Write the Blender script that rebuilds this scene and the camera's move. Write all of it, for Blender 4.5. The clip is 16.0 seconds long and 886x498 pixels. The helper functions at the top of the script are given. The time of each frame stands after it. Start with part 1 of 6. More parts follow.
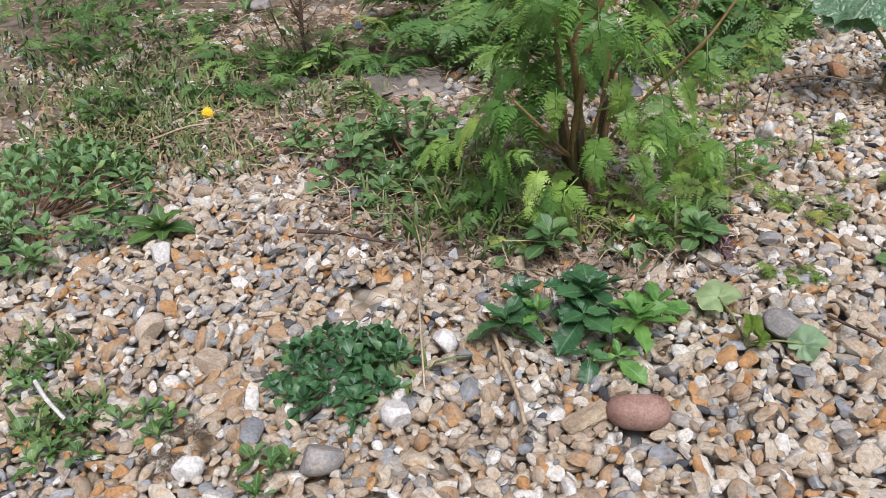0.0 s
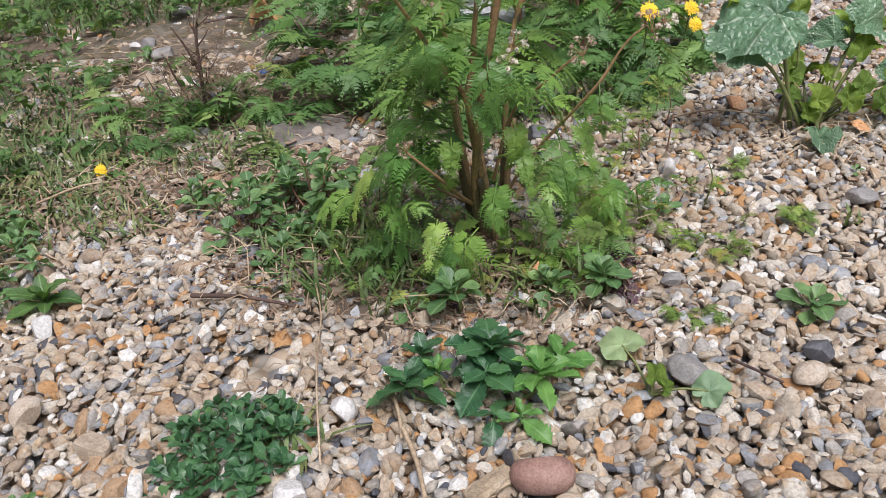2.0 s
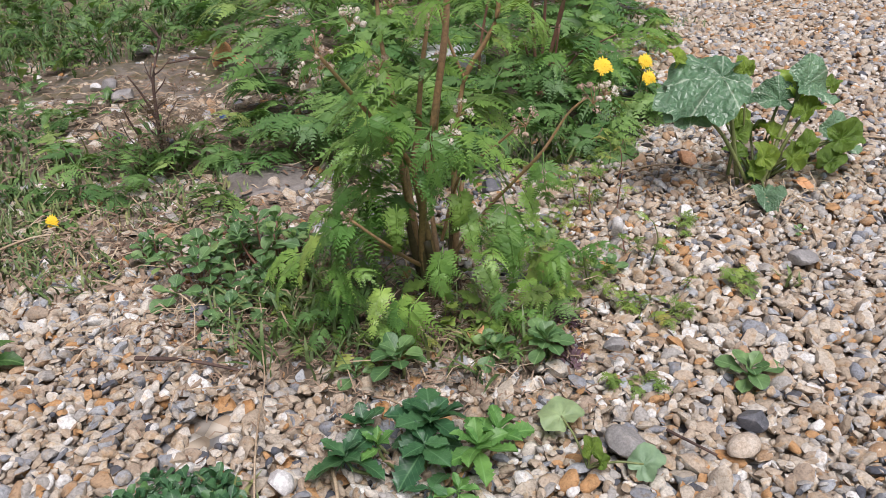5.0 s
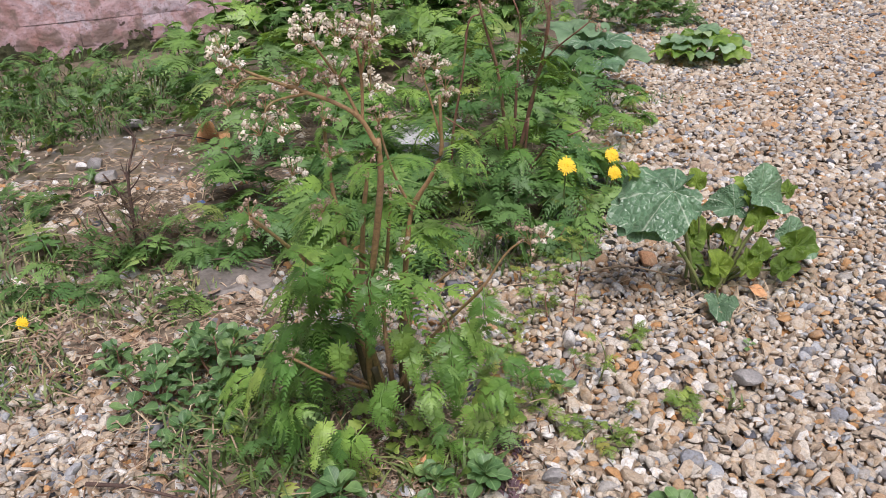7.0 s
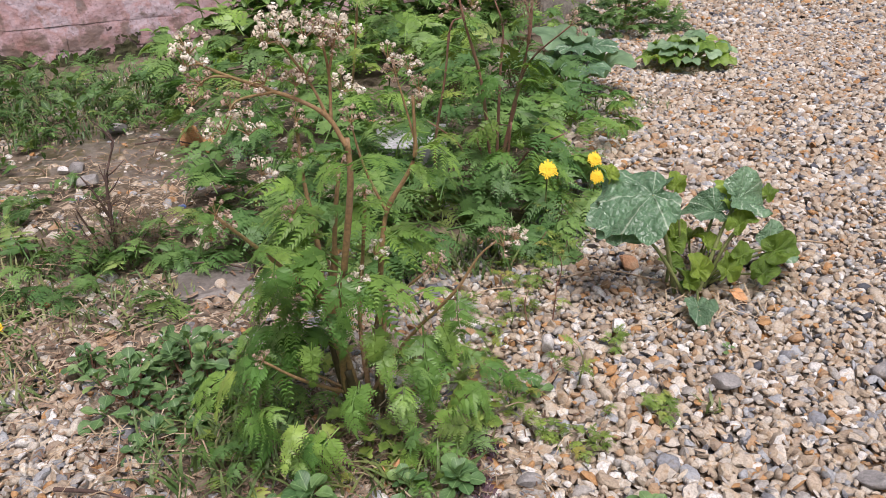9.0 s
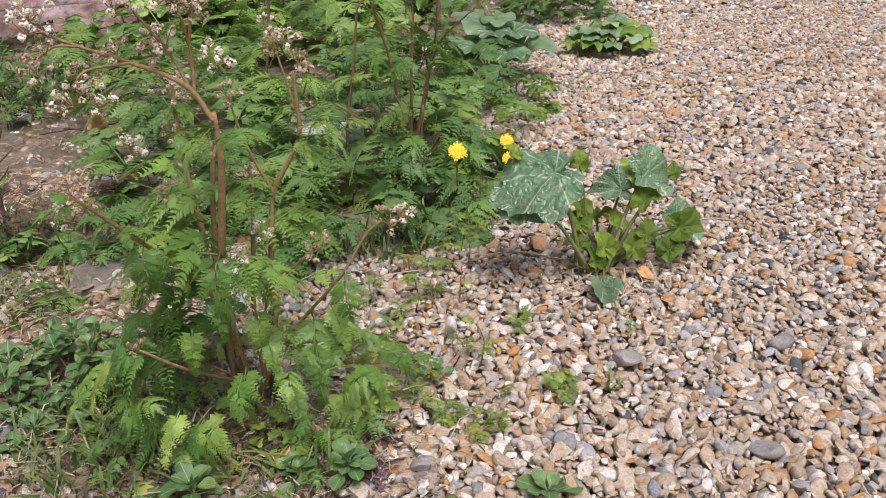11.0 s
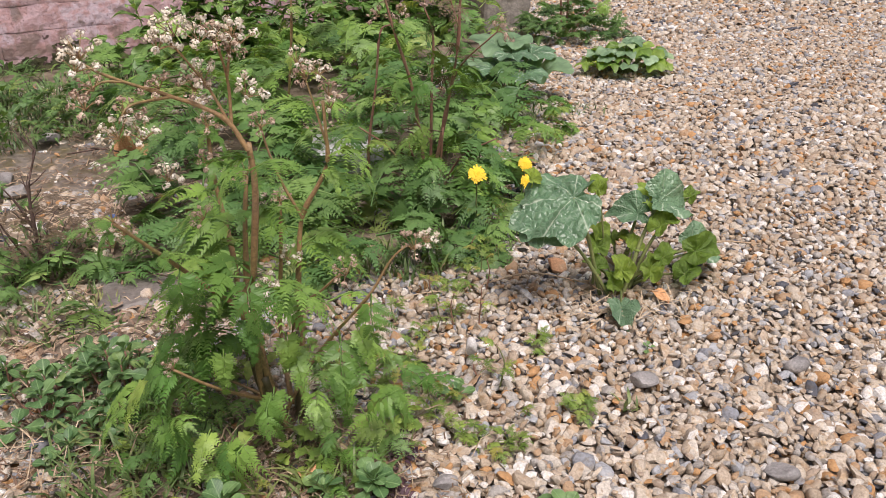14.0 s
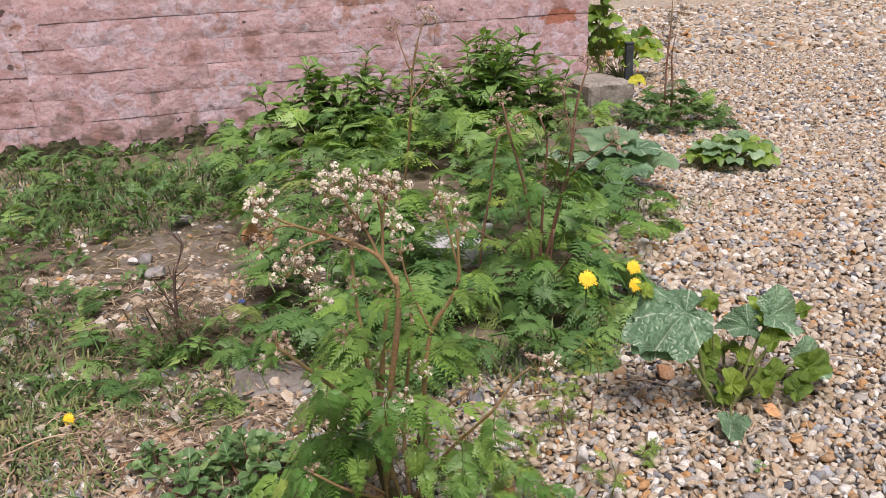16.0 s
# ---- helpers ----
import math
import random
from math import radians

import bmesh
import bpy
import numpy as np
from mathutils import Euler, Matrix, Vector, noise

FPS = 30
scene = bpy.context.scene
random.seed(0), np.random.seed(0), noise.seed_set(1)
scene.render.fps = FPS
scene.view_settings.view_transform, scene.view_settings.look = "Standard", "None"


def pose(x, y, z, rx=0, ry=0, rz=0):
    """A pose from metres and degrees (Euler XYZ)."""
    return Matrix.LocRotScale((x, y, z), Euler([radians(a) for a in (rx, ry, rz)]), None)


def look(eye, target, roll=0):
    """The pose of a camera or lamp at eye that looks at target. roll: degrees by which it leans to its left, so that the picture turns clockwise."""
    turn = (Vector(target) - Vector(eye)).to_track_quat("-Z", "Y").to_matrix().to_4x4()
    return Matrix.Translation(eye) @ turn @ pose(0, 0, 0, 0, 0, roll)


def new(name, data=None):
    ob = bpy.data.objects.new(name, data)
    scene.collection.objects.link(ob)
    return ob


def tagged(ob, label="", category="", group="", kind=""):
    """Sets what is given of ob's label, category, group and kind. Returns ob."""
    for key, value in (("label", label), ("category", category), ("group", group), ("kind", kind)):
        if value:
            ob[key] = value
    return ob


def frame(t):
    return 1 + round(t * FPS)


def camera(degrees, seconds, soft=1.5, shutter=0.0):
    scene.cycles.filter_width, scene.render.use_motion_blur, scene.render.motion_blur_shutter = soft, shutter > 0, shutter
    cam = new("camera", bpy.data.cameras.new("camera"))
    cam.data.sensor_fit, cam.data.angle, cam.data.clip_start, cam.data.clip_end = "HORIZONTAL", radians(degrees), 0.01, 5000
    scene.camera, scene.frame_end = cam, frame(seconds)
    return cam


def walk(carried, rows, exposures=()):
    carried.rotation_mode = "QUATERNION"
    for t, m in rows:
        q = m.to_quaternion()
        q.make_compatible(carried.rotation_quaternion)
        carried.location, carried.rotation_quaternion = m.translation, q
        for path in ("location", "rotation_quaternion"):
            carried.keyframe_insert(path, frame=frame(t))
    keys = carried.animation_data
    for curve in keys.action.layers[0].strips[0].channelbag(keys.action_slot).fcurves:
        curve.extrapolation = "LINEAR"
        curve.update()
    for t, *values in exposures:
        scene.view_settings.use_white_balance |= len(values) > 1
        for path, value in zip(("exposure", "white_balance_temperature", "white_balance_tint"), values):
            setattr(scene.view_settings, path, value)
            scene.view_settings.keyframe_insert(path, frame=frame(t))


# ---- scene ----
cam = camera(56.90, 16.0, soft=0.4)
PATH = [
    (0, (-0.1395, -0.0208, 0.3694), (-0.2018, 0.8332, -0.1471), -4.06),
    (0.5, (-0.1188, 0.0004, 0.3739), (-0.1303, 0.8630, -0.1318), -4.22),
    (1, (-0.1097, 0.0086, 0.3762), (-0.1001, 0.8769, -0.1197), -4.45),
    (1.5, (-0.1065, 0.0085, 0.3766), (-0.0905, 0.8801, -0.1134), -4.36),
    (2, (-0.1097, 0.0077, 0.3735), (-0.0920, 0.8802, -0.1147), -4.30),
    (2.5, (-0.1125, 0.0072, 0.3727), (-0.0941, 0.8799, -0.1151), -4.33),
    (3, (-0.1076, 0.0085, 0.3736), (-0.0868, 0.8811, -0.1143), -4.27),
    (3.2, (-0.1007, 0.0100, 0.3761), (-0.0815, 0.8818, -0.1133), -4.47),
    (5.3, (-0.0759, 0.0215, 0.4200), (-0.0215, 0.9118, -0.0322), -2.86),
    (5.5, (-0.0676, 0.0250, 0.4410), (-0.0171, 0.9200, -0.0022), -2.85),
    (6, (-0.0510, 0.0310, 0.4656), (-0.0054, 0.9313, 0.0327), -2.80),
    (6.5, (-0.0361, 0.0327, 0.4788), (0.0098, 0.9333, 0.0464), -2.73),
    (7, (-0.0245, 0.0339, 0.4904), (0.0224, 0.9346, 0.0586), -2.73),
    (7.5, (-0.0209, 0.0281, 0.4963), (0.0252, 0.9305, 0.0678), -2.77),
    (8, (-0.0162, 0.0283, 0.5005), (0.0300, 0.9330, 0.0768), -2.84),
    (8.2, (-0.0159, 0.0307, 0.4980), (0.0311, 0.9353, 0.0744), -2.83),
    (10.3, (0.0261, 0.0380, 0.4675), (0.1184, 0.9371, 0.0398), -1.96),
    (10.5, (0.0318, 0.0379, 0.4672), (0.1333, 0.9352, 0.0377), -2.00),
    (11, (0.0421, 0.0423, 0.4627), (0.1607, 0.9354, 0.0288), -1.97),
    (11.5, (0.0460, 0.0463, 0.4558), (0.1773, 0.9360, 0.0185), -1.81),
    (12, (0.0431, 0.0476, 0.4554), (0.1831, 0.9345, 0.0152), -1.67),
    (12.5, (0.0486, 0.0489, 0.4592), (0.1901, 0.9355, 0.0189), -1.71),
    (13, (0.0534, 0.0373, 0.4804), (0.1963, 0.9268, 0.0463), -1.76),
    (13.5, (0.0443, 0.0243, 0.4790), (0.1719, 0.9231, 0.0596), -1.74),
    (14, (0.0323, 0.0277, 0.4791), (0.1361, 0.9308, 0.0624), -2.08),
    (14.5, (0.0184, 0.0294, 0.5097), (0.0804, 0.9439, 0.1099), -3.40),
    (15, (0.0144, 0.0200, 0.5358), (0.0542, 0.9485, 0.1668), -3.40),
    (15.5, (0.0093, 0.0088, 0.5474), (0.0325, 0.9439, 0.1936), -2.94),
    (16, (0.0000, -0.0000, 0.5500), (-0.0000, 0.9397, 0.2079), -2.52),
]
walk(cam, [(t, look(eye, target, roll)) for t, eye, target, roll in PATH], [(0, 0.05, 6050, 14), (7, 0.05, 6160, 18), (11, 0.10, 6400, 20), (16, 0.11, 6530, 19)])

import itertools

# ---- light ----
world = bpy.data.worlds.new("sky")
scene.world = world
world.use_nodes = True
wn, wl = world.node_tree.nodes, world.node_tree.links
sky = wn.new("ShaderNodeTexSky")
sky.sky_type, sky.sun_disc = "NISHITA", False
sky.sun_elevation, sky.sun_rotation = radians(62), radians(168)
sky.dust_density, sky.air_density, sky.ozone_density = 6.0, 1.0, 0.4
wl.new(sky.outputs[0], wn["Background"].inputs["Color"])
wn["Background"].inputs["Strength"].default_value = 0.07
sun = new("sun", bpy.data.lights.new("sun", "SUN"))
sun.data.energy, sun.data.angle, sun.data.color = 3.8, radians(32), (1.0, 0.96, 0.91)
sun.matrix_world = look((0.8, -2.6, 6.2), (0, 0.6, 0))


# ---- materials ----
def material(name, rough=0.8):
    m = bpy.data.materials.new(name)
    m.use_nodes = True
    nodes, links = m.node_tree.nodes, m.node_tree.links
    bsdf = nodes["Principled BSDF"]
    bsdf.inputs["Roughness"].default_value = rough
    return m, nodes, links, bsdf


def ramp(nodes, stops, mode="LINEAR"):
    r = nodes.new("ShaderNodeValToRGB")
    r.color_ramp.interpolation = mode
    while len(r.color_ramp.elements) < len(stops):
        r.color_ramp.elements.new(0.5)
    for e, (at, col) in zip(r.color_ramp.elements, stops):
        e.position, e.color = at, (*col, 1)
    return r


def noise_node(nodes, links, vector, scale, detail=4.0, rough=0.6):
    n = nodes.new("ShaderNodeTexNoise")
    n.inputs["Scale"].default_value, n.inputs["Detail"].default_value, n.inputs["Roughness"].default_value = scale, detail, rough
    links.new(vector, n.inputs["Vector"])
    return n


def mix(nodes, links, kind, factor, a, b):
    m = nodes.new("ShaderNodeMix")
    m.data_type, m.blend_type = "RGBA", kind
    for socket, value in ((m.inputs[0], factor), (m.inputs[6], a), (m.inputs[7], b)):
        if isinstance(value, (int, float)):
            socket.default_value = value
        elif isinstance(value, tuple):
            socket.default_value = (*value, 1)
        else:
            links.new(value, socket)
    return m.outputs[2]


def bump(nodes, links, bsdf, height, strength, distance):
    b = nodes.new("ShaderNodeBump")
    b.inputs["Strength"].default_value, b.inputs["Distance"].default_value = strength, distance
    links.new(height, b.inputs["Height"])
    links.new(b.outputs[0], bsdf.inputs["Normal"])


def object_coords(nodes, links, spread=0.0):
    """Object coordinates, moved apart from object to object by spread metres."""
    tc = nodes.new("ShaderNodeTexCoord")
    if not spread:
        return tc.outputs["Object"]
    info, mul, add = nodes.new("ShaderNodeObjectInfo"), nodes.new("ShaderNodeMath"), nodes.new("ShaderNodeVectorMath")
    mul.operation, mul.inputs[1].default_value = "MULTIPLY", spread
    links.new(info.outputs["Random"], mul.inputs[0])
    links.new(tc.outputs["Object"], add.inputs[0])
    links.new(mul.outputs[0], add.inputs[1])
    return add.outputs[0]


STONE_COLOURS = [(0.0, (0.458, 0.4, 0.319)), (0.16, (0.363, 0.296, 0.218)), (0.27, (0.524, 0.484, 0.417)), (0.41, (0.368, 0.25, 0.149)),
                 (0.455, (0.345, 0.328, 0.30)), (0.55, (0.422, 0.346, 0.261)), (0.67, (0.235, 0.247, 0.268)), (0.715, (0.635, 0.626, 0.593)),
                 (0.80, (0.33, 0.262, 0.195)), (0.885, (0.0804, 0.0863, 0.103)), (0.91, (0.423, 0.244, 0.108)), (0.955, (0.343, 0.36, 0.376))]


def stone_material(name, island):
    m, nodes, links, bsdf = material(name, 0.72)
    vec, fit = object_coords(nodes, links, 0.0 if island else 7.0), 1.0 if island else 0.006
    rnd = nodes.new("ShaderNodeNewGeometry").outputs["Random Per Island"] if island else nodes.new("ShaderNodeObjectInfo").outputs["Random"]
    tone = ramp(nodes, STONE_COLOURS, "CONSTANT")
    links.new(rnd, tone.inputs[0])
    patches = noise_node(nodes, links, vec, 110 * fit, 3)
    where = ramp(nodes, [(0.52, (0, 0, 0)), (0.68, (1, 1, 1))])
    links.new(patches.outputs[0], where.inputs[0])
    rust = mix(nodes, links, "MIX", where.outputs[0], (0.99, 0.99, 0.99), (0.94, 0.80, 0.62))
    grain = noise_node(nodes, links, vec, 420 * fit, 5, 0.7)
    speck = ramp(nodes, [(0.3, (0.55, 0.53, 0.51)), (0.5, (0.97, 0.97, 0.97)), (0.70, (1.26, 1.25, 1.24))])
    links.new(grain.outputs[0], speck.inputs[0])
    col = mix(nodes, links, "MULTIPLY", 1.0, tone.outputs[0], rust)
    col = mix(nodes, links, "MULTIPLY", 1.0, col, speck.outputs[0])
    links.new(col, bsdf.inputs["Base Color"])
    bump(nodes, links, bsdf, grain.outputs[0], 0.7, 0.0016)
    return m


def ribbed(nodes, links, col, light):
    """Pale midrib and slanting side veins on a leaf that lies along y."""
    sep, away, slope = nodes.new("ShaderNodeSeparateXYZ"), nodes.new("ShaderNodeMath"), nodes.new("ShaderNodeMath")
    links.new(nodes.new("ShaderNodeTexCoord").outputs["Object"], sep.inputs[0])
    away.operation = "ABSOLUTE"
    links.new(sep.outputs["X"], away.inputs[0])
    slope.operation, slope.inputs[1].default_value = "MULTIPLY_ADD", -0.9
    links.new(away.outputs[0], slope.inputs[0])
    links.new(sep.outputs["Y"], slope.inputs[2])
    comb = nodes.new("ShaderNodeMath")
    comb.operation, comb.inputs[1].default_value = "PINGPONG", 0.06
    links.new(slope.outputs[0], comb.inputs[0])
    rib = ramp(nodes, [(0.0, (1, 1, 1)), (0.022, (0.15, 0.15, 0.15)), (0.03, (0, 0, 0))])
    links.new(away.outputs[0], rib.inputs[0])
    side_rib = ramp(nodes, [(0.0, (0.35, 0.35, 0.35)), (0.012, (0, 0, 0))])
    links.new(comb.outputs[0], side_rib.inputs[0])
    mask = mix(nodes, links, "ADD", 1.0, rib.outputs[0], side_rib.outputs[0])
    return mix(nodes, links, "MIX", mask, col, tuple(min(0.7, 1.15 * v + 0.03) for v in light))


def leaf_material(name, dark, light, edge=(0.2, 0.2, 0.03), gloss=0.5, veins=60.0, through_light=0.27, depth=0.0006, ribs=False):
    m, nodes, links, bsdf = material(name, gloss)
    vec = object_coords(nodes, links, 3.0)
    rnd = nodes.new("ShaderNodeObjectInfo").outputs["Random"]
    tone = ramp(nodes, [(0.0, dark), (0.6, tuple((a + b) / 2 for a, b in zip(dark, light))), (0.93, light), (1.0, edge)])
    links.new(rnd, tone.inputs[0])
    mottle = noise_node(nodes, links, vec, 3.0, 4)
    shade = ramp(nodes, [(0.3, (0.68, 0.72, 0.66)), (0.7, (1.25, 1.22, 1.15))])
    links.new(mottle.outputs[0], shade.inputs[0])
    col = mix(nodes, links, "MULTIPLY", 1.0, tone.outputs[0], shade.outputs[0])
    if ribs:
        col = ribbed(nodes, links, col, light)
    links.new(col, bsdf.inputs["Base Color"])
    fine = noise_node(nodes, links, vec, veins / 4, 3)
    bump(nodes, links, bsdf, fine.outputs[0], 0.5, depth)
    glow = nodes.new("ShaderNodeBsdfTranslucent")
    links.new(mix(nodes, links, "MULTIPLY", 1.0, col, (1.5, 1.5, 0.8)), glow.inputs["Color"])
    both = nodes.new("ShaderNodeMixShader")
    both.inputs[0].default_value = through_light
    links.new(bsdf.outputs[0], both.inputs[1])
    links.new(glow.outputs[0], both.inputs[2])
    links.new(both.outputs[0], nodes["Material Output"].inputs["Surface"])
    return m


def plain_material(name, stops, scale, rough=0.8, relief=0.002, fine=6.0, spread=0.0):
    """A surface of blended tones at two sizes, with relief."""
    m, nodes, links, bsdf = material(name, rough)
    vec = object_coords(nodes, links, spread)
    big, small = noise_node(nodes, links, vec, scale, 4), noise_node(nodes, links, vec, scale * fine, 5, 0.7)
    tone = ramp(nodes, stops)
    links.new(big.outputs[0], tone.inputs[0])
    shade = ramp(nodes, [(0.3, (0.6, 0.6, 0.6)), (0.7, (1.25, 1.25, 1.25))])
    links.new(small.outputs[0], shade.inputs[0])
    links.new(mix(nodes, links, "MULTIPLY", 1.0, tone.outputs[0], shade.outputs[0]), bsdf.inputs["Base Color"])
    bump(nodes, links, bsdf, small.outputs[0], 0.6, relief)
    return m


M_STONE, M_GRAVEL = stone_material("flint", False), stone_material("gravel", True)


def ground_material():
    m, nodes, links, bsdf = material("gravel_ground", 0.85)
    vec = object_coords(nodes, links)
    cells = nodes.new("ShaderNodeTexVoronoi")
    cells.inputs["Scale"].default_value = 62
    links.new(vec, cells.inputs["Vector"])
    sep = nodes.new("ShaderNodeSeparateColor")
    links.new(cells.outputs["Color"], sep.inputs[0])
    tone = ramp(nodes, STONE_COLOURS, "CONSTANT")
    links.new(sep.outputs[0], tone.inputs[0])
    # shade between the drawn stones, painted into the colour
    gap_shade = ramp(nodes, [(0.45, (1.05, 1.05, 1.05)), (0.85, (0.5, 0.47, 0.43))])
    links.new(cells.outputs["Distance"], gap_shade.inputs[0])
    wide = noise_node(nodes, links, vec, 1.3, 4)
    drift = ramp(nodes, [(0.3, (0.86, 0.84, 0.81)), (0.7, (1.08, 1.04, 0.99))])
    links.new(wide.outputs[0], drift.inputs[0])
    col = mix(nodes, links, "MULTIPLY", 1.0, tone.outputs[0], gap_shade.outputs[0])
    links.new(mix(nodes, links, "MULTIPLY", 1.0, col, drift.outputs[0]), bsdf.inputs["Base Color"])
    inv = nodes.new("ShaderNodeMath")
    inv.operation, inv.inputs[0].default_value = "SUBTRACT", 1.0
    links.new(cells.outputs["Distance"], inv.inputs[1])
    bump(nodes, links, bsdf, inv.outputs[0], 0.9, 0.008)
    return m


M_GROUND = ground_material()
M_SOIL = plain_material("damp_soil", [(0.3, (0.085, 0.065, 0.046)), (0.5, (0.15, 0.118, 0.082)), (0.7, (0.25, 0.20, 0.145))], 14, 0.9, 0.006, 9)
M_SLAB = plain_material("worn_slab", [(0.34, (0.06, 0.05, 0.034)), (0.43, (0.15, 0.132, 0.105)), (0.50, (0.105, 0.088, 0.04)), (0.56, (0.19, 0.172, 0.145)), (0.66, (0.085, 0.072, 0.045))], 9, 0.3, 0.0015, 12, 5.0)
M_PALESLAB = plain_material("pale_slab", [(0.3, (0.36, 0.36, 0.38)), (0.55, (0.50, 0.51, 0.53)), (0.75, (0.62, 0.62, 0.62))], 18, 0.5, 0.001, 8)
M_GREYSLAB = plain_material("grey_slab", [(0.3, (0.11, 0.098, 0.085)), (0.55, (0.19, 0.172, 0.155)), (0.75, (0.26, 0.24, 0.215))], 16, 0.6, 0.001, 10)
M_CONCRETE = plain_material("old_concrete", [(0.3, (0.16, 0.145, 0.125)), (0.55, (0.28, 0.255, 0.22)), (0.75, (0.38, 0.35, 0.31))], 12, 0.9, 0.003, 8)
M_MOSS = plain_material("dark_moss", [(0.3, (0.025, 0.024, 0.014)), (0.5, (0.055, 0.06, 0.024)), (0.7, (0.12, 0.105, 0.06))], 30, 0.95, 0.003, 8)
M_STRAW = plain_material("dry_straw", [(0.25, (0.22, 0.14, 0.085)), (0.5, (0.42, 0.32, 0.21)), (0.75, (0.58, 0.48, 0.35))], 9, 0.8, 0.0004, 40)
M_BARK = plain_material("bark_litter", [(0.3, (0.08, 0.05, 0.034)), (0.45, (0.18, 0.115, 0.075)), (0.6, (0.32, 0.235, 0.165)), (0.75, (0.20, 0.11, 0.07))], 12, 0.85, 0.0006, 30)
M_TWIG = plain_material("dark_twig", [(0.3, (0.05, 0.032, 0.026)), (0.6, (0.11, 0.07, 0.055)), (0.8, (0.17, 0.12, 0.1))], 40, 0.85, 0.0006, 10)
M_GRASS_GREEN = plain_material("green_grass", [(0.3, (0.036, 0.085, 0.022)), (0.5, (0.072, 0.145, 0.04)), (0.7, (0.13, 0.195, 0.06))], 16, 0.55, 0.0003, 20)
M_GRASS = plain_material("grass", [(0.3, (0.05, 0.105, 0.025)), (0.5, (0.11, 0.17, 0.05)), (0.62, (0.2, 0.22, 0.075)), (0.75, (0.34, 0.29, 0.13))], 16, 0.55, 0.0003, 20)
M_STEM = plain_material("cow_parsley_stem", [(0.3, (0.19, 0.16, 0.06)), (0.5, (0.31, 0.20, 0.095)), (0.7, (0.41, 0.29, 0.18))], 13, 0.5, 0.0004, 25)
M_STEM_FOOT = plain_material("stem_foot", [(0.3, (0.05, 0.045, 0.025)), (0.5, (0.11, 0.095, 0.045)), (0.7, (0.18, 0.13, 0.07))], 18, 0.5, 0.0004, 25)
M_STEM_RED = plain_material("reddish_stem", [(0.3, (0.19, 0.095, 0.065)), (0.5, (0.28, 0.15, 0.105)), (0.7, (0.27, 0.22, 0.12))], 15, 0.5, 0.0004, 25)
M_STEM_GREEN = plain_material("green_stem", [(0.3, (0.10, 0.14, 0.045)), (0.6, (0.22, 0.25, 0.09)), (0.8, (0.30, 0.27, 0.14))], 20, 0.5, 0.0004, 20)
M_FLORET = plain_material("cream_florets", [(0.3, (0.42, 0.33, 0.23)), (0.46, (0.64, 0.58, 0.45)), (0.62, (0.80, 0.77, 0.68))], 60, 0.7, 0.0004, 6)
M_SEEDHEAD = plain_material("faded_florets", [(0.3, (0.26, 0.165, 0.12)), (0.5, (0.45, 0.335, 0.25)), (0.7, (0.66, 0.585, 0.48))], 60, 0.8, 0.0004, 6)
M_YELLOW = plain_material("dandelion_yellow", [(0.3, (0.80, 0.48, 0.005)), (0.7, (0.92, 0.66, 0.015))], 60, 0.6, 0.0004, 6)
M_POST = plain_material("dark_post", [(0.3, (0.018, 0.024, 0.026)), (0.7, (0.05, 0.065, 0.07))], 25, 0.7, 0.001, 8)
M_DEADLEAF = plain_material("dead_leaf", [(0.3, (0.52, 0.22, 0.085)), (0.5, (0.70, 0.37, 0.17)), (0.7, (0.78, 0.54, 0.34))], 30, 0.6, 0.0008, 8)
M_PEBBLE = plain_material("red_brown_pebble", [(0.3, (0.22, 0.125, 0.10)), (0.5, (0.30, 0.18, 0.145)), (0.7, (0.38, 0.25, 0.205))], 45, 0.6, 0.0006, 12)
M_GREYSTONE = plain_material("grey_flint", [(0.3, (0.17, 0.165, 0.16)), (0.55, (0.27, 0.26, 0.25)), (0.75, (0.38, 0.35, 0.31))], 50, 0.6, 0.0006, 10, 3.0)
M_SLATE = plain_material("dark_slate", [(0.3, (0.045, 0.048, 0.056)), (0.55, (0.12, 0.122, 0.135)), (0.72, (0.34, 0.33, 0.32))], 50, 0.5, 0.0008, 10, 3.0)
M_WHITE = plain_material("white_flint", [(0.3, (0.48, 0.47, 0.45)), (0.55, (0.66, 0.65, 0.63)), (0.75, (0.76, 0.75, 0.73))], 45, 0.6, 0.0006, 10, 3.0)
M_CREAMSTONE = plain_material("cream_flint", [(0.3, (0.30, 0.23, 0.16)), (0.5, (0.46, 0.38, 0.29)), (0.72, (0.58, 0.52, 0.44))], 60, 0.7, 0.0008, 10, 3.0)
M_BRICKBIT = plain_material("broken_brick", [(0.3, (0.36, 0.17, 0.08)), (0.55, (0.52, 0.30, 0.17)), (0.75, (0.62, 0.46, 0.32))], 50, 0.85, 0.001, 8)
M_BLUE = plain_material("blue_plastic", [(0.3, (0.08, 0.14, 0.35)), (0.7, (0.16, 0.24, 0.48))], 40, 0.4, 0.0003, 8)
M_WOOD = plain_material("weathered_wood", [(0.3, (0.22, 0.17, 0.115)), (0.55, (0.40, 0.32, 0.22)), (0.75, (0.52, 0.44, 0.33))], 60, 0.85, 0.001, 10)

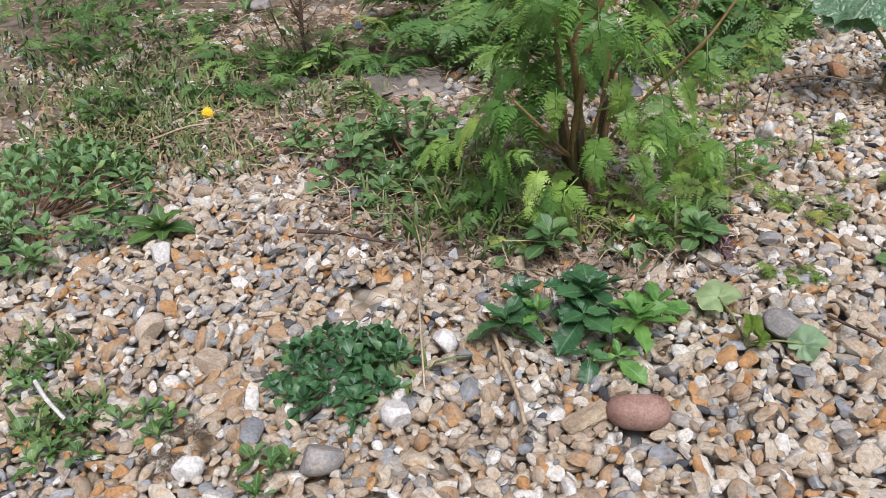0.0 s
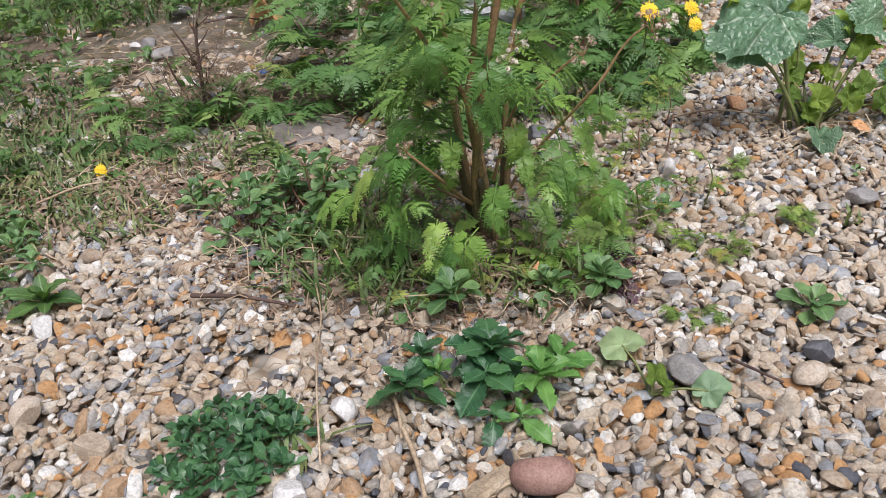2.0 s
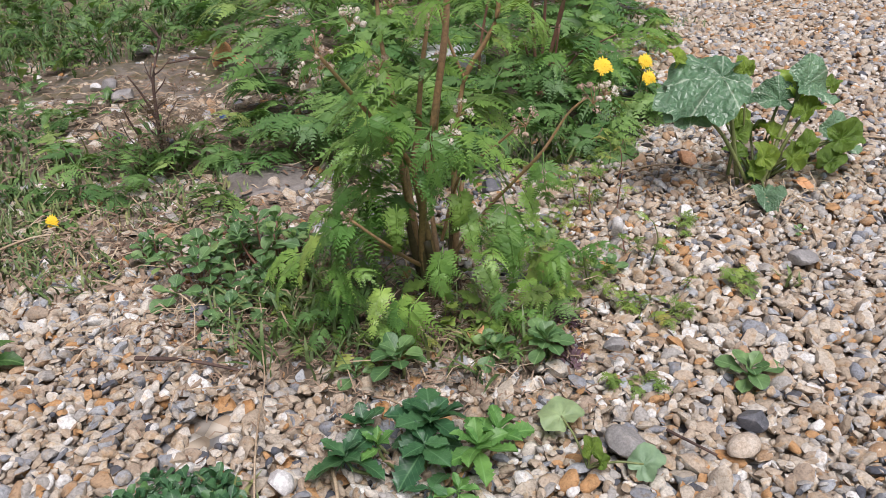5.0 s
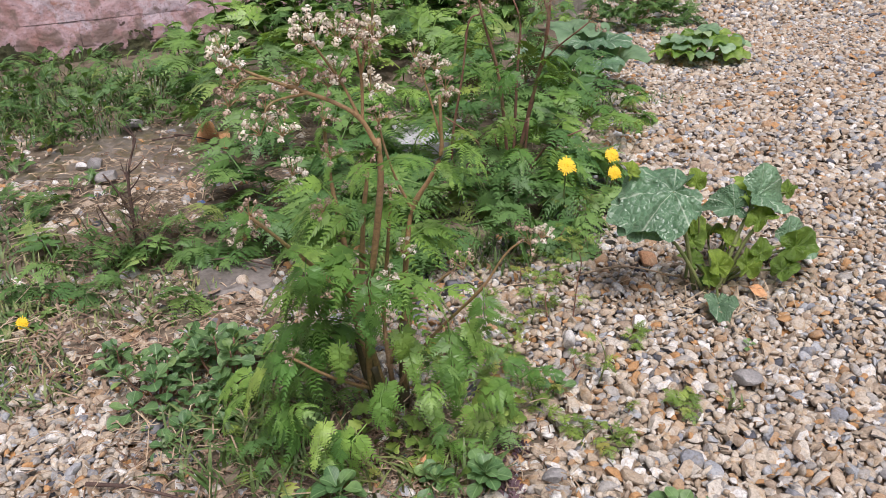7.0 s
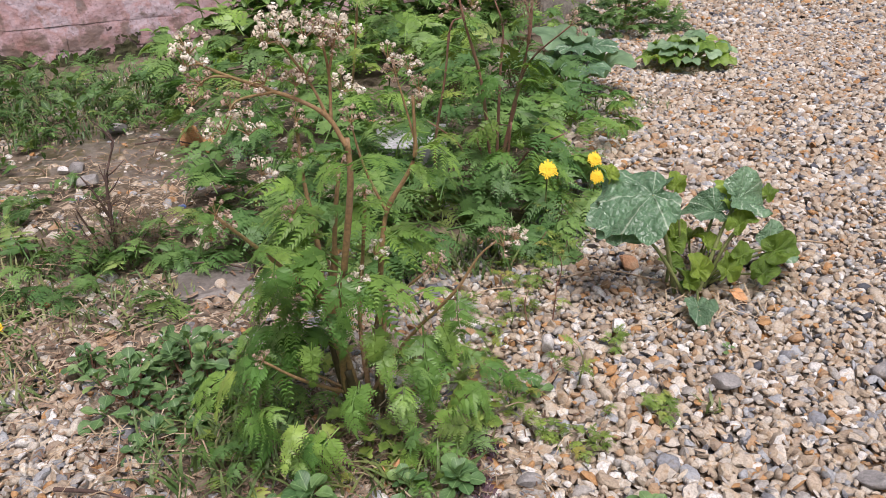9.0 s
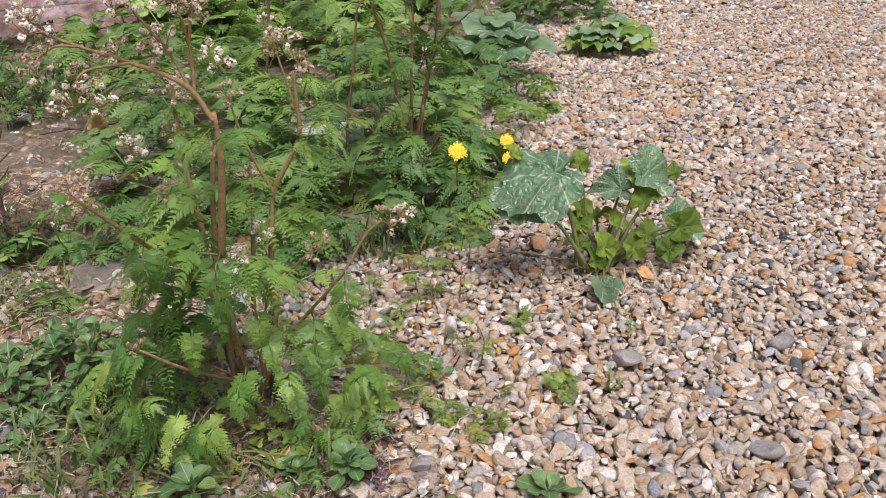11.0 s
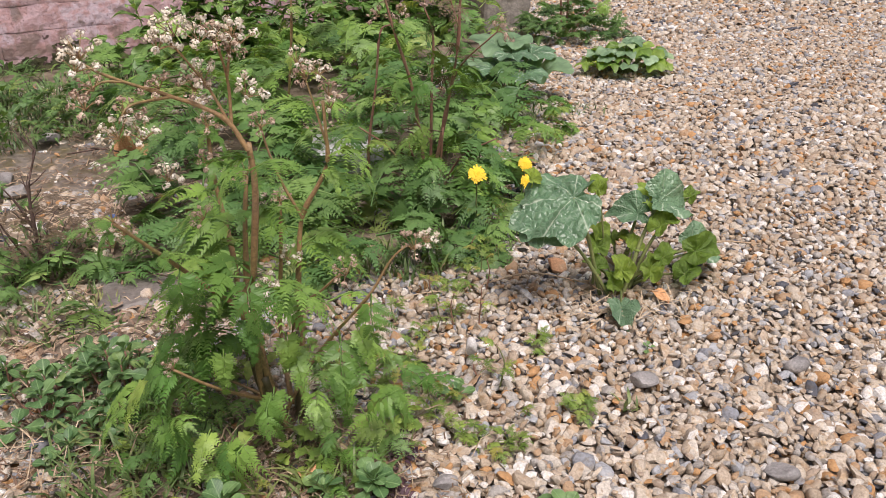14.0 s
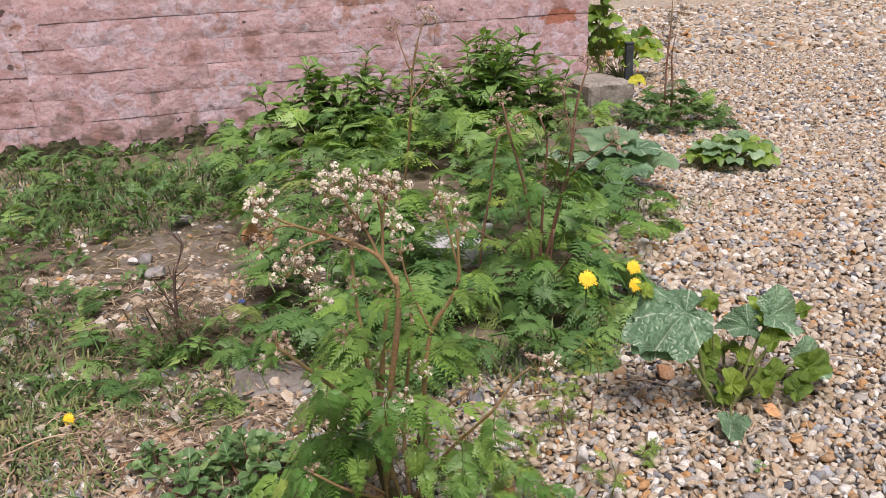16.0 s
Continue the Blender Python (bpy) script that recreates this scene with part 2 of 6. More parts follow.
L_FERN = leaf_material("cow_parsley_leaf", (0.088, 0.205, 0.045), (0.235, 0.385, 0.085), (0.28, 0.38, 0.09), 0.45)
# darker copy of cow_parsley_leaf, with shade put into its colour
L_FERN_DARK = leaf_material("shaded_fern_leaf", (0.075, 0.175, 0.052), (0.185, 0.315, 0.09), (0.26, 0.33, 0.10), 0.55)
L_YELLOW = leaf_material("yellow_green_leaf", (0.130, 0.222, 0.046), (0.262, 0.355, 0.080), (0.37, 0.335, 0.09), 0.5)
L_DARK = leaf_material("dark_toothed_leaf", (0.032, 0.10, 0.048), (0.085, 0.20, 0.082), (0.12, 0.25, 0.08), 0.36, ribs=True)
L_ROSETTE = leaf_material("grey_green_leaf", (0.075, 0.165, 0.065), (0.175, 0.295, 0.115), (0.24, 0.34, 0.12), 0.45, ribs=True)
L_CLUMP = leaf_material("dark_clump_leaf", (0.075, 0.17, 0.07), (0.185, 0.32, 0.13), (0.28, 0.40, 0.13), 0.40, ribs=True)
L_WEED = leaf_material("weed_leaf", (0.045, 0.11, 0.03), (0.12, 0.225, 0.06), (0.22, 0.29, 0.08), 0.5, ribs=True)
L_BRIGHT = leaf_material("bright_toothed_leaf", (0.075, 0.205, 0.05), (0.15, 0.31, 0.08), (0.26, 0.38, 0.09), 0.45, ribs=True)
L_BUSH = leaf_material("bush_leaf", (0.10, 0.20, 0.06), (0.215, 0.345, 0.105), (0.27, 0.36, 0.09), 0.42, ribs=True)


def veined_leaf(name, dark, light, vein, count):
    """A leaf with pale veins fanning out from its stalk and a net of finer ones."""
    m = leaf_material(name, dark, light, light, 0.33, 40, 0.2, 0.0012)
    nodes, links = m.node_tree.nodes, m.node_tree.links
    bsdf = nodes["Principled BSDF"]
    tc, grad, mul, fold = nodes.new("ShaderNodeTexCoord"), nodes.new("ShaderNodeTexGradient"), nodes.new("ShaderNodeMath"), nodes.new("ShaderNodeMath")
    grad.gradient_type = "RADIAL"
    links.new(tc.outputs["Object"], grad.inputs[0])
    mul.operation, mul.inputs[1].default_value = "MULTIPLY", count
    links.new(grad.outputs["Fac"], mul.inputs[0])
    fold.operation, fold.inputs[1].default_value = "PINGPONG", 0.5
    links.new(mul.outputs[0], fold.inputs[0])
    line = ramp(nodes, [(0.0, (1, 1, 1)), (0.02, (0.6, 0.6, 0.6)), (0.045, (0, 0, 0))])
    links.new(fold.outputs[0], line.inputs[0])
    net = nodes.new("ShaderNodeTexVoronoi")
    net.feature = "DISTANCE_TO_EDGE"
    net.inputs["Scale"].default_value = 15
    links.new(tc.outputs["Object"], net.inputs["Vector"])
    fine = ramp(nodes, [(0.0, (0.20, 0.20, 0.20)), (0.08, (0, 0, 0))])
    links.new(net.outputs["Distance"], fine.inputs[0])
    mask = mix(nodes, links, "ADD", 1.0, line.outputs[0], fine.outputs[0])
    was = bsdf.inputs["Base Color"].links[0].from_socket
    links.new(mix(nodes, links, "MIX", mask, was, vein), bsdf.inputs["Base Color"])
    bump(nodes, links, bsdf, net.outputs["Distance"], 0.9, 0.0026)
    return m


L_MALLOW = veined_leaf("hollyhock_leaf", (0.085, 0.178, 0.10), (0.15, 0.265, 0.16), (0.42, 0.52, 0.38), 7)
L_MALLOW_PALE = leaf_material("pale_seedling_leaf", (0.16, 0.27, 0.155), (0.27, 0.40, 0.26), (0.33, 0.43, 0.22), 0.5, 40, 0.3, 0.001)
L_MALLOW_LOW = leaf_material("young_hollyhock_leaf", (0.11, 0.205, 0.035), (0.27, 0.38, 0.06), (0.42, 0.42, 0.06), 0.38, 110, 0.34, 0.008)
L_MALLOW_BRIGHT = leaf_material("bright_hollyhock_leaf", (0.12, 0.23, 0.04), (0.26, 0.38, 0.07), (0.38, 0.42, 0.06), 0.5, 40, 0.35, 0.001)
L_BROWN = leaf_material("withered_leaf", (0.105, 0.078, 0.055), (0.19, 0.135, 0.09), (0.156, 0.15, 0.08), 0.7)
L_PURPLE = leaf_material("purple_leaf", (0.060, 0.030, 0.049), (0.120, 0.060, 0.081), (0.120, 0.096, 0.081), 0.6)


# ---- builders ----
rng = np.random.default_rng(11)
UP = Vector((0, 0, 1))


def mesh_of(name, verts, faces, mat, smooth=True):
    me = bpy.data.meshes.new(name)
    me.from_pydata([tuple(v) for v in verts], [], faces)
    me.materials.append(mat)
    if smooth:
        me.polygons.foreach_set("use_smooth", [True] * len(me.polygons))
    me.update()
    return me


def thing(name, at, label, category, group="", turn=0.0):
    ob = new(name)
    ob.empty_display_size = 0.02
    ob.matrix_basis = pose(*at, 0, 0, turn)
    return tagged(ob, label, category, group)


def part(name, me, parent, m=None, label=""):
    ob = new(name, me)
    ob.parent = parent
    ob.matrix_basis = m if m is not None else Matrix.Identity(4)
    return tagged(ob, label)


def single(name, me, at, label, category, group="", turn=(0, 0, 0), kind=""):
    ob = new(name, me)
    ob.matrix_basis = pose(*at, *turn)
    return tagged(ob, label, category, group, kind)


def tube(points, radii, sides=7, verts=None, faces=None):
    """A tapering stalk through points, added to verts and faces."""
    verts, faces = ([], []) if verts is None else (verts, faces)
    pts = [Vector(p) for p in points]
    start, n = len(verts), len(pts)
    for i, p in enumerate(pts):
        way = (pts[min(i + 1, n - 1)] - pts[max(i - 1, 0)]).normalized()
        side = way.cross(UP if abs(way.z) < 0.95 else Vector((1, 0, 0))).normalized()
        other = way.cross(side)
        for k in range(sides):
            a = 2 * math.pi * k / sides
            verts.append(p + radii[i] * (math.cos(a) * side + math.sin(a) * other))
    for i in range(n - 1):
        for k in range(sides):
            a, b = start + i * sides + k, start + i * sides + (k + 1) % sides
            faces.append((a, b, b + sides, a + sides))
    verts.append(pts[-1])
    last = len(verts) - 1
    for k in range(sides):
        faces.append((start + (n - 1) * sides + k, start + (n - 1) * sides + (k + 1) % sides, last))
    return verts, faces


def smooth_line(points, per=4):
    """Points along a curve through the given ones."""
    p = [Vector(q) for q in points]
    p = [2 * p[0] - p[1]] + p + [2 * p[-1] - p[-2]]
    out = []
    for i in range(1, len(p) - 2):
        for k in range(per):
            t = k / per
            a, b, c, d = p[i - 1 : i + 3]
            out.append(0.5 * (2 * b + (c - a) * t + (2 * a - 5 * b + 4 * c - d) * t * t + (3 * b - a - 3 * c + d) * t**3))
    return out + [p[-2]]


def stalk(name, points, r0, r1, mat, parent, origin, node_at=(), sides=7, label=""):
    line = smooth_line([Vector(q) - Vector(origin) for q in points])
    n = len(line)
    radii = []
    for i in range(n):
        u = i / (n - 1)
        swell = sum(0.35 * math.exp(-(((u - a) / 0.035) ** 2)) for a in node_at)
        radii.append(0.85 * (r0 + (r1 - r0) * u) * (1 + swell + 0.06 * math.sin(17 * u + r0 * 9000)))
    v, f = tube(line, radii, sides)
    return part(name, mesh_of(name, v, f, mat), parent, None, label)


def leaf_mesh(name, mat, width, shape, nu=10, nv=4, bend=0.5, cup=0.25, teeth=0, tooth=0.15, wave=0.03, seed=0, petiole=0.0):
    """A leaf of length 1 along y, its face up. shape: half width along the blade, 0 to 1."""
    r = random.Random(seed)
    verts, faces = [], []
    ph = r.uniform(0, 6)
    y = z = 0.0
    angle = bend * 0.35
    for i in range(nu + 1):
        u = i / nu
        w = width * shape(u)
        if teeth:
            w *= 1 - tooth * (0.5 + 0.5 * math.cos(6.283 * u * teeth))
        lift = wave * math.sin(6 * u + ph)
        for j in range(nv + 1):
            v = 2 * j / nv - 1
            fold = cup * abs(v) ** 1.5 * w - 0.03 * w * (v == 0)
            ruffle = wave * math.sin(9 * u + 3 * v + ph) * abs(v)
            verts.append((v * w, y - 0.12 * w * abs(v) * (1 - u), z + fold + ruffle + lift * 0.3))
        y += math.cos(angle) / nu
        z += math.sin(angle) / nu
        angle -= bend * 1.6 / nu
    for i in range(nu):
        for j in range(nv):
            a = i * (nv + 1) + j
            faces.append((a, a + 1, a + nv + 2, a + nv + 1))
    if petiole:
        tube([(0, -petiole, -0.3 * petiole), (0, -petiole * 0.5, -0.06 * petiole), (0, 0.02, 0)], [0.022, 0.02, 0.014], 4, verts, faces)
    return mesh_of(name, verts, faces, mat)


def oval(u):
    return max(0.0, math.sin(math.pi * min(1, u**1.35 * 0.93 + 0.04))) ** 0.75


def spoon(u):
    """A narrow stalk that widens into a rounded blade."""
    return 0.13 + 0.87 * math.exp(-(((u - 0.70) / 0.22) ** 2)) if u < 0.70 else max(0.05, math.sqrt(max(0.0, 1 - ((u - 0.70) / 0.305) ** 2)))


def toothed(u):
    """Widest past the middle, with forward teeth on the outer half."""
    body = max(0.04, math.sin(math.pi * min(0.985, u**1.45)) ** 0.75)
    return body * (1 - 0.34 * ((u * 7) % 1.0) * min(1.0, max(0.0, (u - 0.3) * 5)))


def lance(u):
    return max(0.02, math.sin(math.pi * u**0.8)) ** 0.9


def lobed(u):
    return (0.12 + 0.88 * math.sin(math.pi * u**1.2) ** 0.8) * (0.45 + 0.55 * abs(math.sin(4.5 * math.pi * u)))


def round_leaf(name, mat, lobes=7, rings=6, seg=40, crinkle=0.05, droop=0.35, notch=0.18, seed=0, reach=0.12, fold=0.0, pucker=0.0):
    """A round lobed leaf of radius about 0.5, its stalk joining at the origin."""
    r = random.Random(seed)
    ph = r.uniform(0, 6)
    verts, faces = [(0, 0, 0)], []
    for i in range(1, rings + 1):
        q = i / rings
        for k in range(seg):
            a = 2 * math.pi * k / seg
            back = math.exp(-(((a - 1.5 * math.pi + math.pi) % (2 * math.pi) - math.pi) ** 2) / 0.07)
            edge = 0.5 * (1 - notch * abs(math.sin(lobes * a / 2 + ph)) ** 3 - 0.6 * back + 0.07 * math.sin(2 * a + ph) + 0.045 * math.sin(5 * a + 2 * ph) + 0.022 * math.sin(17 * a))
            d = q * edge * (1 + reach * math.sin(a))
            z = -droop * d * d + crinkle * q * abs(math.sin(lobes * a / 2 + ph)) - 0.6 * crinkle * q * q * math.sin(3 * a + ph)
            z += 0.16 * crinkle * math.sin(23 * d + 3 * ph) * math.sin(11 * a + 9 * d) + 0.05 * crinkle * r.uniform(-1, 1)
            x, y = d * math.cos(a), d * math.sin(a)
            z += fold * abs(x) + pucker * (math.sin(42 * x + ph) * math.sin(37 * y) + 0.6 * math.sin(63 * x) * math.sin(59 * y + ph)) * min(1, 3 * q)
            verts.append((x * (1 - 0.3 * fold), y, z))
    for k in range(seg):
        faces.append((0, 1 + k, 1 + (k + 1) % seg))
    for i in range(rings - 1):
        for k in range(seg):
            a, b = 1 + i * seg + k, 1 + i * seg + (k + 1) % seg
            faces.append((a, a + seg, b + seg, b))
    return mesh_of(name, verts, faces, mat)


def frond_mesh(name, mat, pairs=4, spread=0.5, steps=8, bend=0.35, seed=0, stalk_share=0.25, wide=0.33, fine=2, leaflet=0.22, hang=0.75):
    """A feathery leaf of length 1 along y: a stalk, side branches in pairs, each a ladder of toothed leaflets."""
    r = random.Random(seed)
    verts, faces = [], []

    def blade(p, way, across, size, share):
        """A pointed leaflet, toothed along both sides where it is seen close."""
        q = len(verts)
        outline = (((0.30, 1.0),), ((0.24, 1.0), (0.52, 0.52)), ((0.24, 1.0), (0.42, 0.46), (0.60, 0.56)))[fine]
        verts.extend([p, p + way * size])
        for turn in (1, -1):
            at = len(verts)
            verts.extend([p + way * size * u + across * size * share * w * turn - face_drop * size * w for u, w in outline])
            ring = (q, *range(at, at + len(outline)), q + 1)
            faces.append(ring if turn < 0 else ring[::-1])

    face_drop = Vector((0, 0, 0.05))

    def ladder(base, way, length, face):
        across = face.cross(way).normalized()
        count = max(3, round(steps * (length / spread) ** 0.5))
        for k in range(count + 1):
            s = k / count
            p = base + way * length * (0.10 + 0.84 * s) - Vector((0, 0, hang * (length * s) ** 2))
            size = length * (leaflet * (1 - s) ** 0.85 + 0.07)
            for turn in (-1, 1) if k < count else (0,):
                b = radians(54 - 14 * s) * turn
                w = (way * math.cos(b) + across * math.sin(b) + face * r.uniform(-0.3, 0.1)).normalized()
                blade(p, w, face.cross(w).normalized(), size * r.uniform(0.9, 1.1), wide)
        tube([base, base + way * length * 0.5 - Vector((0, 0, hang * (length * 0.45) ** 2)), base + way * length * 0.9 - Vector((0, 0, hang * (length * 0.9) ** 2))], [0.006, 0.004, 0.002], 3, verts, faces)

    for i in range(pairs):
        u = i / pairs
        y = stalk_share + (0.86 - stalk_share) * (1 - (1 - u) ** 1.2)
        for side in (-1, 1):
            a = radians(60 - 16 * u + r.uniform(-9, 9)) * side
            way = Vector((math.sin(a), math.cos(a), r.uniform(-0.3, 0.1))).normalized()
            face = (Vector((r.uniform(-0.35, 0.35), r.uniform(-0.3, 0.3), 1))).normalized()
            ladder(Vector((0, y, 0)), way, (spread * (1 - u) ** 0.8 + 0.05) * r.uniform(0.85, 1.1), face)
    ladder(Vector((0, 0.80, 0)), Vector((0, 1, 0)), 0.24, Vector((0, 0, 1)))
    tube([(0, 0, 0), (0, 0.35, 0.004), (0, 0.7, 0), (0, 1, 0)], [0.014, 0.011, 0.007, 0.002], 4, verts, faces)
    out = []
    for v in verts:
        v = Vector(v)
        u = max(0.0, v.y)
        out.append((v.x, v.y - 0.25 * bend * u * u, v.z + bend * 0.5 * u - bend * 1.05 * u**2.3))
    return mesh_of(name, out, faces, mat)


def set_on(at, azimuth, lift, size, roll=0.0, wide=1.0):
    """Where a leaf goes: its foot, the compass way (0 is +y, to the left), its lift over the level, its length."""
    return pose(*at) @ pose(0, 0, 0, 0, 0, azimuth) @ pose(0, 0, 0, lift, 0, 0) @ pose(0, 0, 0, 0, roll, 0) @ Matrix.Diagonal((size * wide, size, size, 1))


FERNS = [frond_mesh("frond", L_FERN, n, 0.50, 10, b, s, 0.20, 0.25, 2, 0.25, 1.1) for s, n, b in ((1, 5, 0.5), (2, 4, 0.9), (3, 5, 1.15), (4, 4, 0.7))]
SPRAYS = [frond_mesh("frond", L_FERN, n, 0.26, 4, b, s, 0.12, 0.36, 2, 0.42, 0.9) for s, n, b in ((51, 9, 0.5), (52, 10, 0.8), (53, 8, 0.3))]
FERNS_MID = [frond_mesh("frond", L_FERN, n, 0.50, 8, b, s, 0.22, 0.27, 1, 0.27, 1.0) for s, n, b in ((21, 4, 0.4), (22, 5, 0.7), (23, 4, 0.95))]
FERNS_FAR = [frond_mesh("frond", m, n, 0.44, 6, bend, s, 0.25, 0.28, 0, 0.33) for m, s, n, bend in ((L_FERN, 31, 5, 0.3), (L_FERN, 32, 5, 0.7), (L_FERN_DARK, 33, 5, 0.5), (L_FERN_DARK, 34, 4, 0.85))]
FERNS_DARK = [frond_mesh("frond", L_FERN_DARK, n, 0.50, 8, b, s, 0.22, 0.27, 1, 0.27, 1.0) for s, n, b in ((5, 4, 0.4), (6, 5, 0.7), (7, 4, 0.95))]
FERNS_YELLOW = [frond_mesh("frond", L_YELLOW, n, 0.42, 4, b, s, 0.35, 0.34, 1, 0.36) for s, n, b in ((8, 3, 0.3), (9, 4, 0.6))]
FERNS_BROWN = [frond_mesh("frond", L_BROWN, 4, 0.40, 5, b, s, 0.25, 0.26, 0) for s, b in ((10, 0.6), (11, 0.9))]
FERNS_PURPLE = [frond_mesh("frond", L_PURPLE, 4, 0.42, 5, 0.6, 12, 0.25, 0.3, 1, 0.3)]
FERNS_WEED = [frond_mesh("frond", L_WEED, n, 0.40, 4, b, s, 0.25, 0.34, 0, 0.36) for s, n, b in ((41, 4, 0.4), (42, 5, 0.8))]
OVALS = [leaf_mesh("leaf", L_ROSETTE, 0.29, spoon, 12, 4, b, 0.3, 0, 0, 0.02, s) for s, b in ((1, 0.5), (2, 0.8), (3, 0.2))]
WEEDS = [leaf_mesh("leaf", L_WEED, 0.27, oval, 10, 4, b, 0.3, 5, 0.16, 0.03, s, 0.35) for s, b in ((4, 0.5), (5, 0.9), (6, 0.3))]
CLUMPS_DARK = [leaf_mesh("leaf", L_CLUMP, w, spoon, 14, 4, b, 0.35, 5, 0.26, 0.04, s, 0.4) for s, b, w in ((24, 0.4, 0.27), (25, 0.9, 0.33), (26, 0.2, 0.22))]
CLUMPS_ROUND = [leaf_mesh("leaf", L_DARK, w, spoon, 14, 4, b, 0.3, 4, 0.18, 0.04, s, 0.4) for s, b, w in ((34, 0.4, 0.30), (35, 0.9, 0.34), (36, 0.2, 0.26))]
CLUMPS = [leaf_mesh("leaf", L_ROSETTE, 0.24, spoon, 10, 4, b, 0.35, 4, 0.14, 0.03, s, 0.3) for s, b in ((14, 0.4), (15, 0.8), (16, 0.2))]
DARKS = [leaf_mesh("leaf", L_DARK, 0.33, toothed, 30, 4, b, 0.3, 0, 0, 0.05, s, 0.35) for s, b in ((7, 0.5), (8, 0.8), (9, 0.35))]
BRIGHTS = [leaf_mesh("leaf", L_BRIGHT, 0.30, toothed, 30, 4, b, 0.3, 0, 0, 0.04, s, 0.2) for s, b in ((10, 0.5), (11, 0.3))]
LANCES = [leaf_mesh("leaf", L_BUSH, 0.21, lance, 9, 4, b, 0.35, 0, 0, 0.03, s, 0.08) for s, b in ((12, 0.5), (13, 0.8), (17, 0.25))]
BROADS = [leaf_mesh("leaf", L_BUSH, 0.27, oval, 9, 4, b, 0.3, 0, 0, 0.04, s, 0.2) for s, b in ((18, 0.5), (19, 0.8))]
LOBEDS_YELLOW = [leaf_mesh("leaf", L_YELLOW, 0.36, lobed, 16, 2, b, 0.2, 0, 0, 0.04, s, 0.5) for s, b in ((27, 0.4), (28, 0.8))]
NARROWS = [leaf_mesh("leaf", L_WEED, 0.11, lance, 8, 2, b, 0.4, 0, 0, 0.02, s) for s, b in ((20, 0.4), (21, 0.9))]
LOBEDS = [leaf_mesh("leaf", L_WEED, 0.2, lobed, 18, 2, b, 0.2, 0, 0, 0.03, s) for s, b in ((22, 0.4), (23, 0.8))]


def leaves(plant, kinds, count, radius, height, size, lift=(0, 70), name="leaf", inner=0.0, oval_y=1.0, seed=0, dome=True, crowd=0.6):
    """Spread leaves over a low mound round the plant's foot."""
    r = random.Random(seed)
    for _ in range(count):
        a, d = r.uniform(0, 2 * math.pi), radius * (inner + (1 - inner) * r.random() ** crowd)
        x, y = d * math.cos(a), d * math.sin(a) * oval_y
        top = height * (1 - (d / radius) ** 2 * 0.75) if dome else height
        z = top * r.uniform(0.25, 1.0)
        az = math.degrees(math.atan2(-x, y)) + r.uniform(-55, 55)
        s = r.uniform(*size)
        part(name, r.choice(kinds), plant, set_on((x, y, z), az, r.uniform(*lift), s, r.uniform(-25, 25), r.uniform(0.85, 1.15)))


def tufts(plant, kinds, count, radius, height, each, size, seed, oval_y=1.0):
    """A low mound built of many small rosettes."""
    r = random.Random(seed)
    for k in range(count):
        a, d = k * 2.4 + r.uniform(-0.4, 0.4), radius * math.sqrt((k + 0.5) / count) * r.uniform(0.9, 1.05)
        x, y = d * math.cos(a), d * math.sin(a) * oval_y
        lean = d / radius
        for i in range(each):
            q = i / (each - 1)
            s = r.uniform(*size) * (1 - 0.4 * q)
            az = i * 137.5 + r.uniform(-25, 25)
            lift = 5 + 65 * q + r.uniform(-12, 12)
            out = math.degrees(math.atan2(-x, y))
            lift -= 28 * lean * math.cos(radians(az - out))
            part("leaf", r.choice(kinds), plant, set_on((x, y, height * (1 - 0.75 * lean**2) * (0.75 + 0.25 * q)), az, lift, s, r.uniform(-20, 20), r.uniform(0.85, 1.2)))
        if height > 0.03:
            stalk("stem", [(0.3 * x, 0.3 * y, 0), (0.8 * x, 0.8 * y, 0.4 * height), (x, y, height * (1 - 0.75 * lean**2))], 0.0016, 0.0011, M_STEM_RED, plant, (0, 0, 0), (), 4)


def rosette(plant, kinds, count, size, at=(0, 0, 0), lift=(10, 65), seed=0):
    r = random.Random(seed)
    for i in range(count):
        q = i / max(1, count - 1)
        s = r.uniform(*size) * (1 - 0.45 * q)
        part("leaf", r.choice(kinds), plant, set_on((at[0], at[1], at[2] + 0.3 * s * q), i * 137.5 + r.uniform(-15, 15), lift[0] + (lift[1] - lift[0]) * q + r.uniform(-8, 8), s, r.uniform(-12, 12)))


def ico(sub):
    bm = bmesh.new()
    bmesh.ops.create_icosphere(bm, subdivisions=sub, radius=1.0)
    v = np.array([x.co[:] for x in bm.verts])
    f = np.array([[q.index for q in x.verts] for x in bm.faces])
    bm.free()
    return v, f


ICO1, ICO2, ICO3 = ico(1), ico(2), ico(3)


def stone_shape(sub, seed, cuts=6, rough=0.12):
    """A pebble shape: a rough ball with flat chips."""
    r = np.random.default_rng(seed)
    v, f = (ICO1, ICO2, ICO3)[sub - 1]
    v = v * (1 + rough * r.standard_normal((len(v), 1)))
    for _ in range(cuts):
        n = r.standard_normal(3)
        n /= np.linalg.norm(n)
        at = r.uniform(0.45, 0.82)
        over = np.maximum(0, v @ n - at)
        v = v - over[:, None] * n
    return v, f


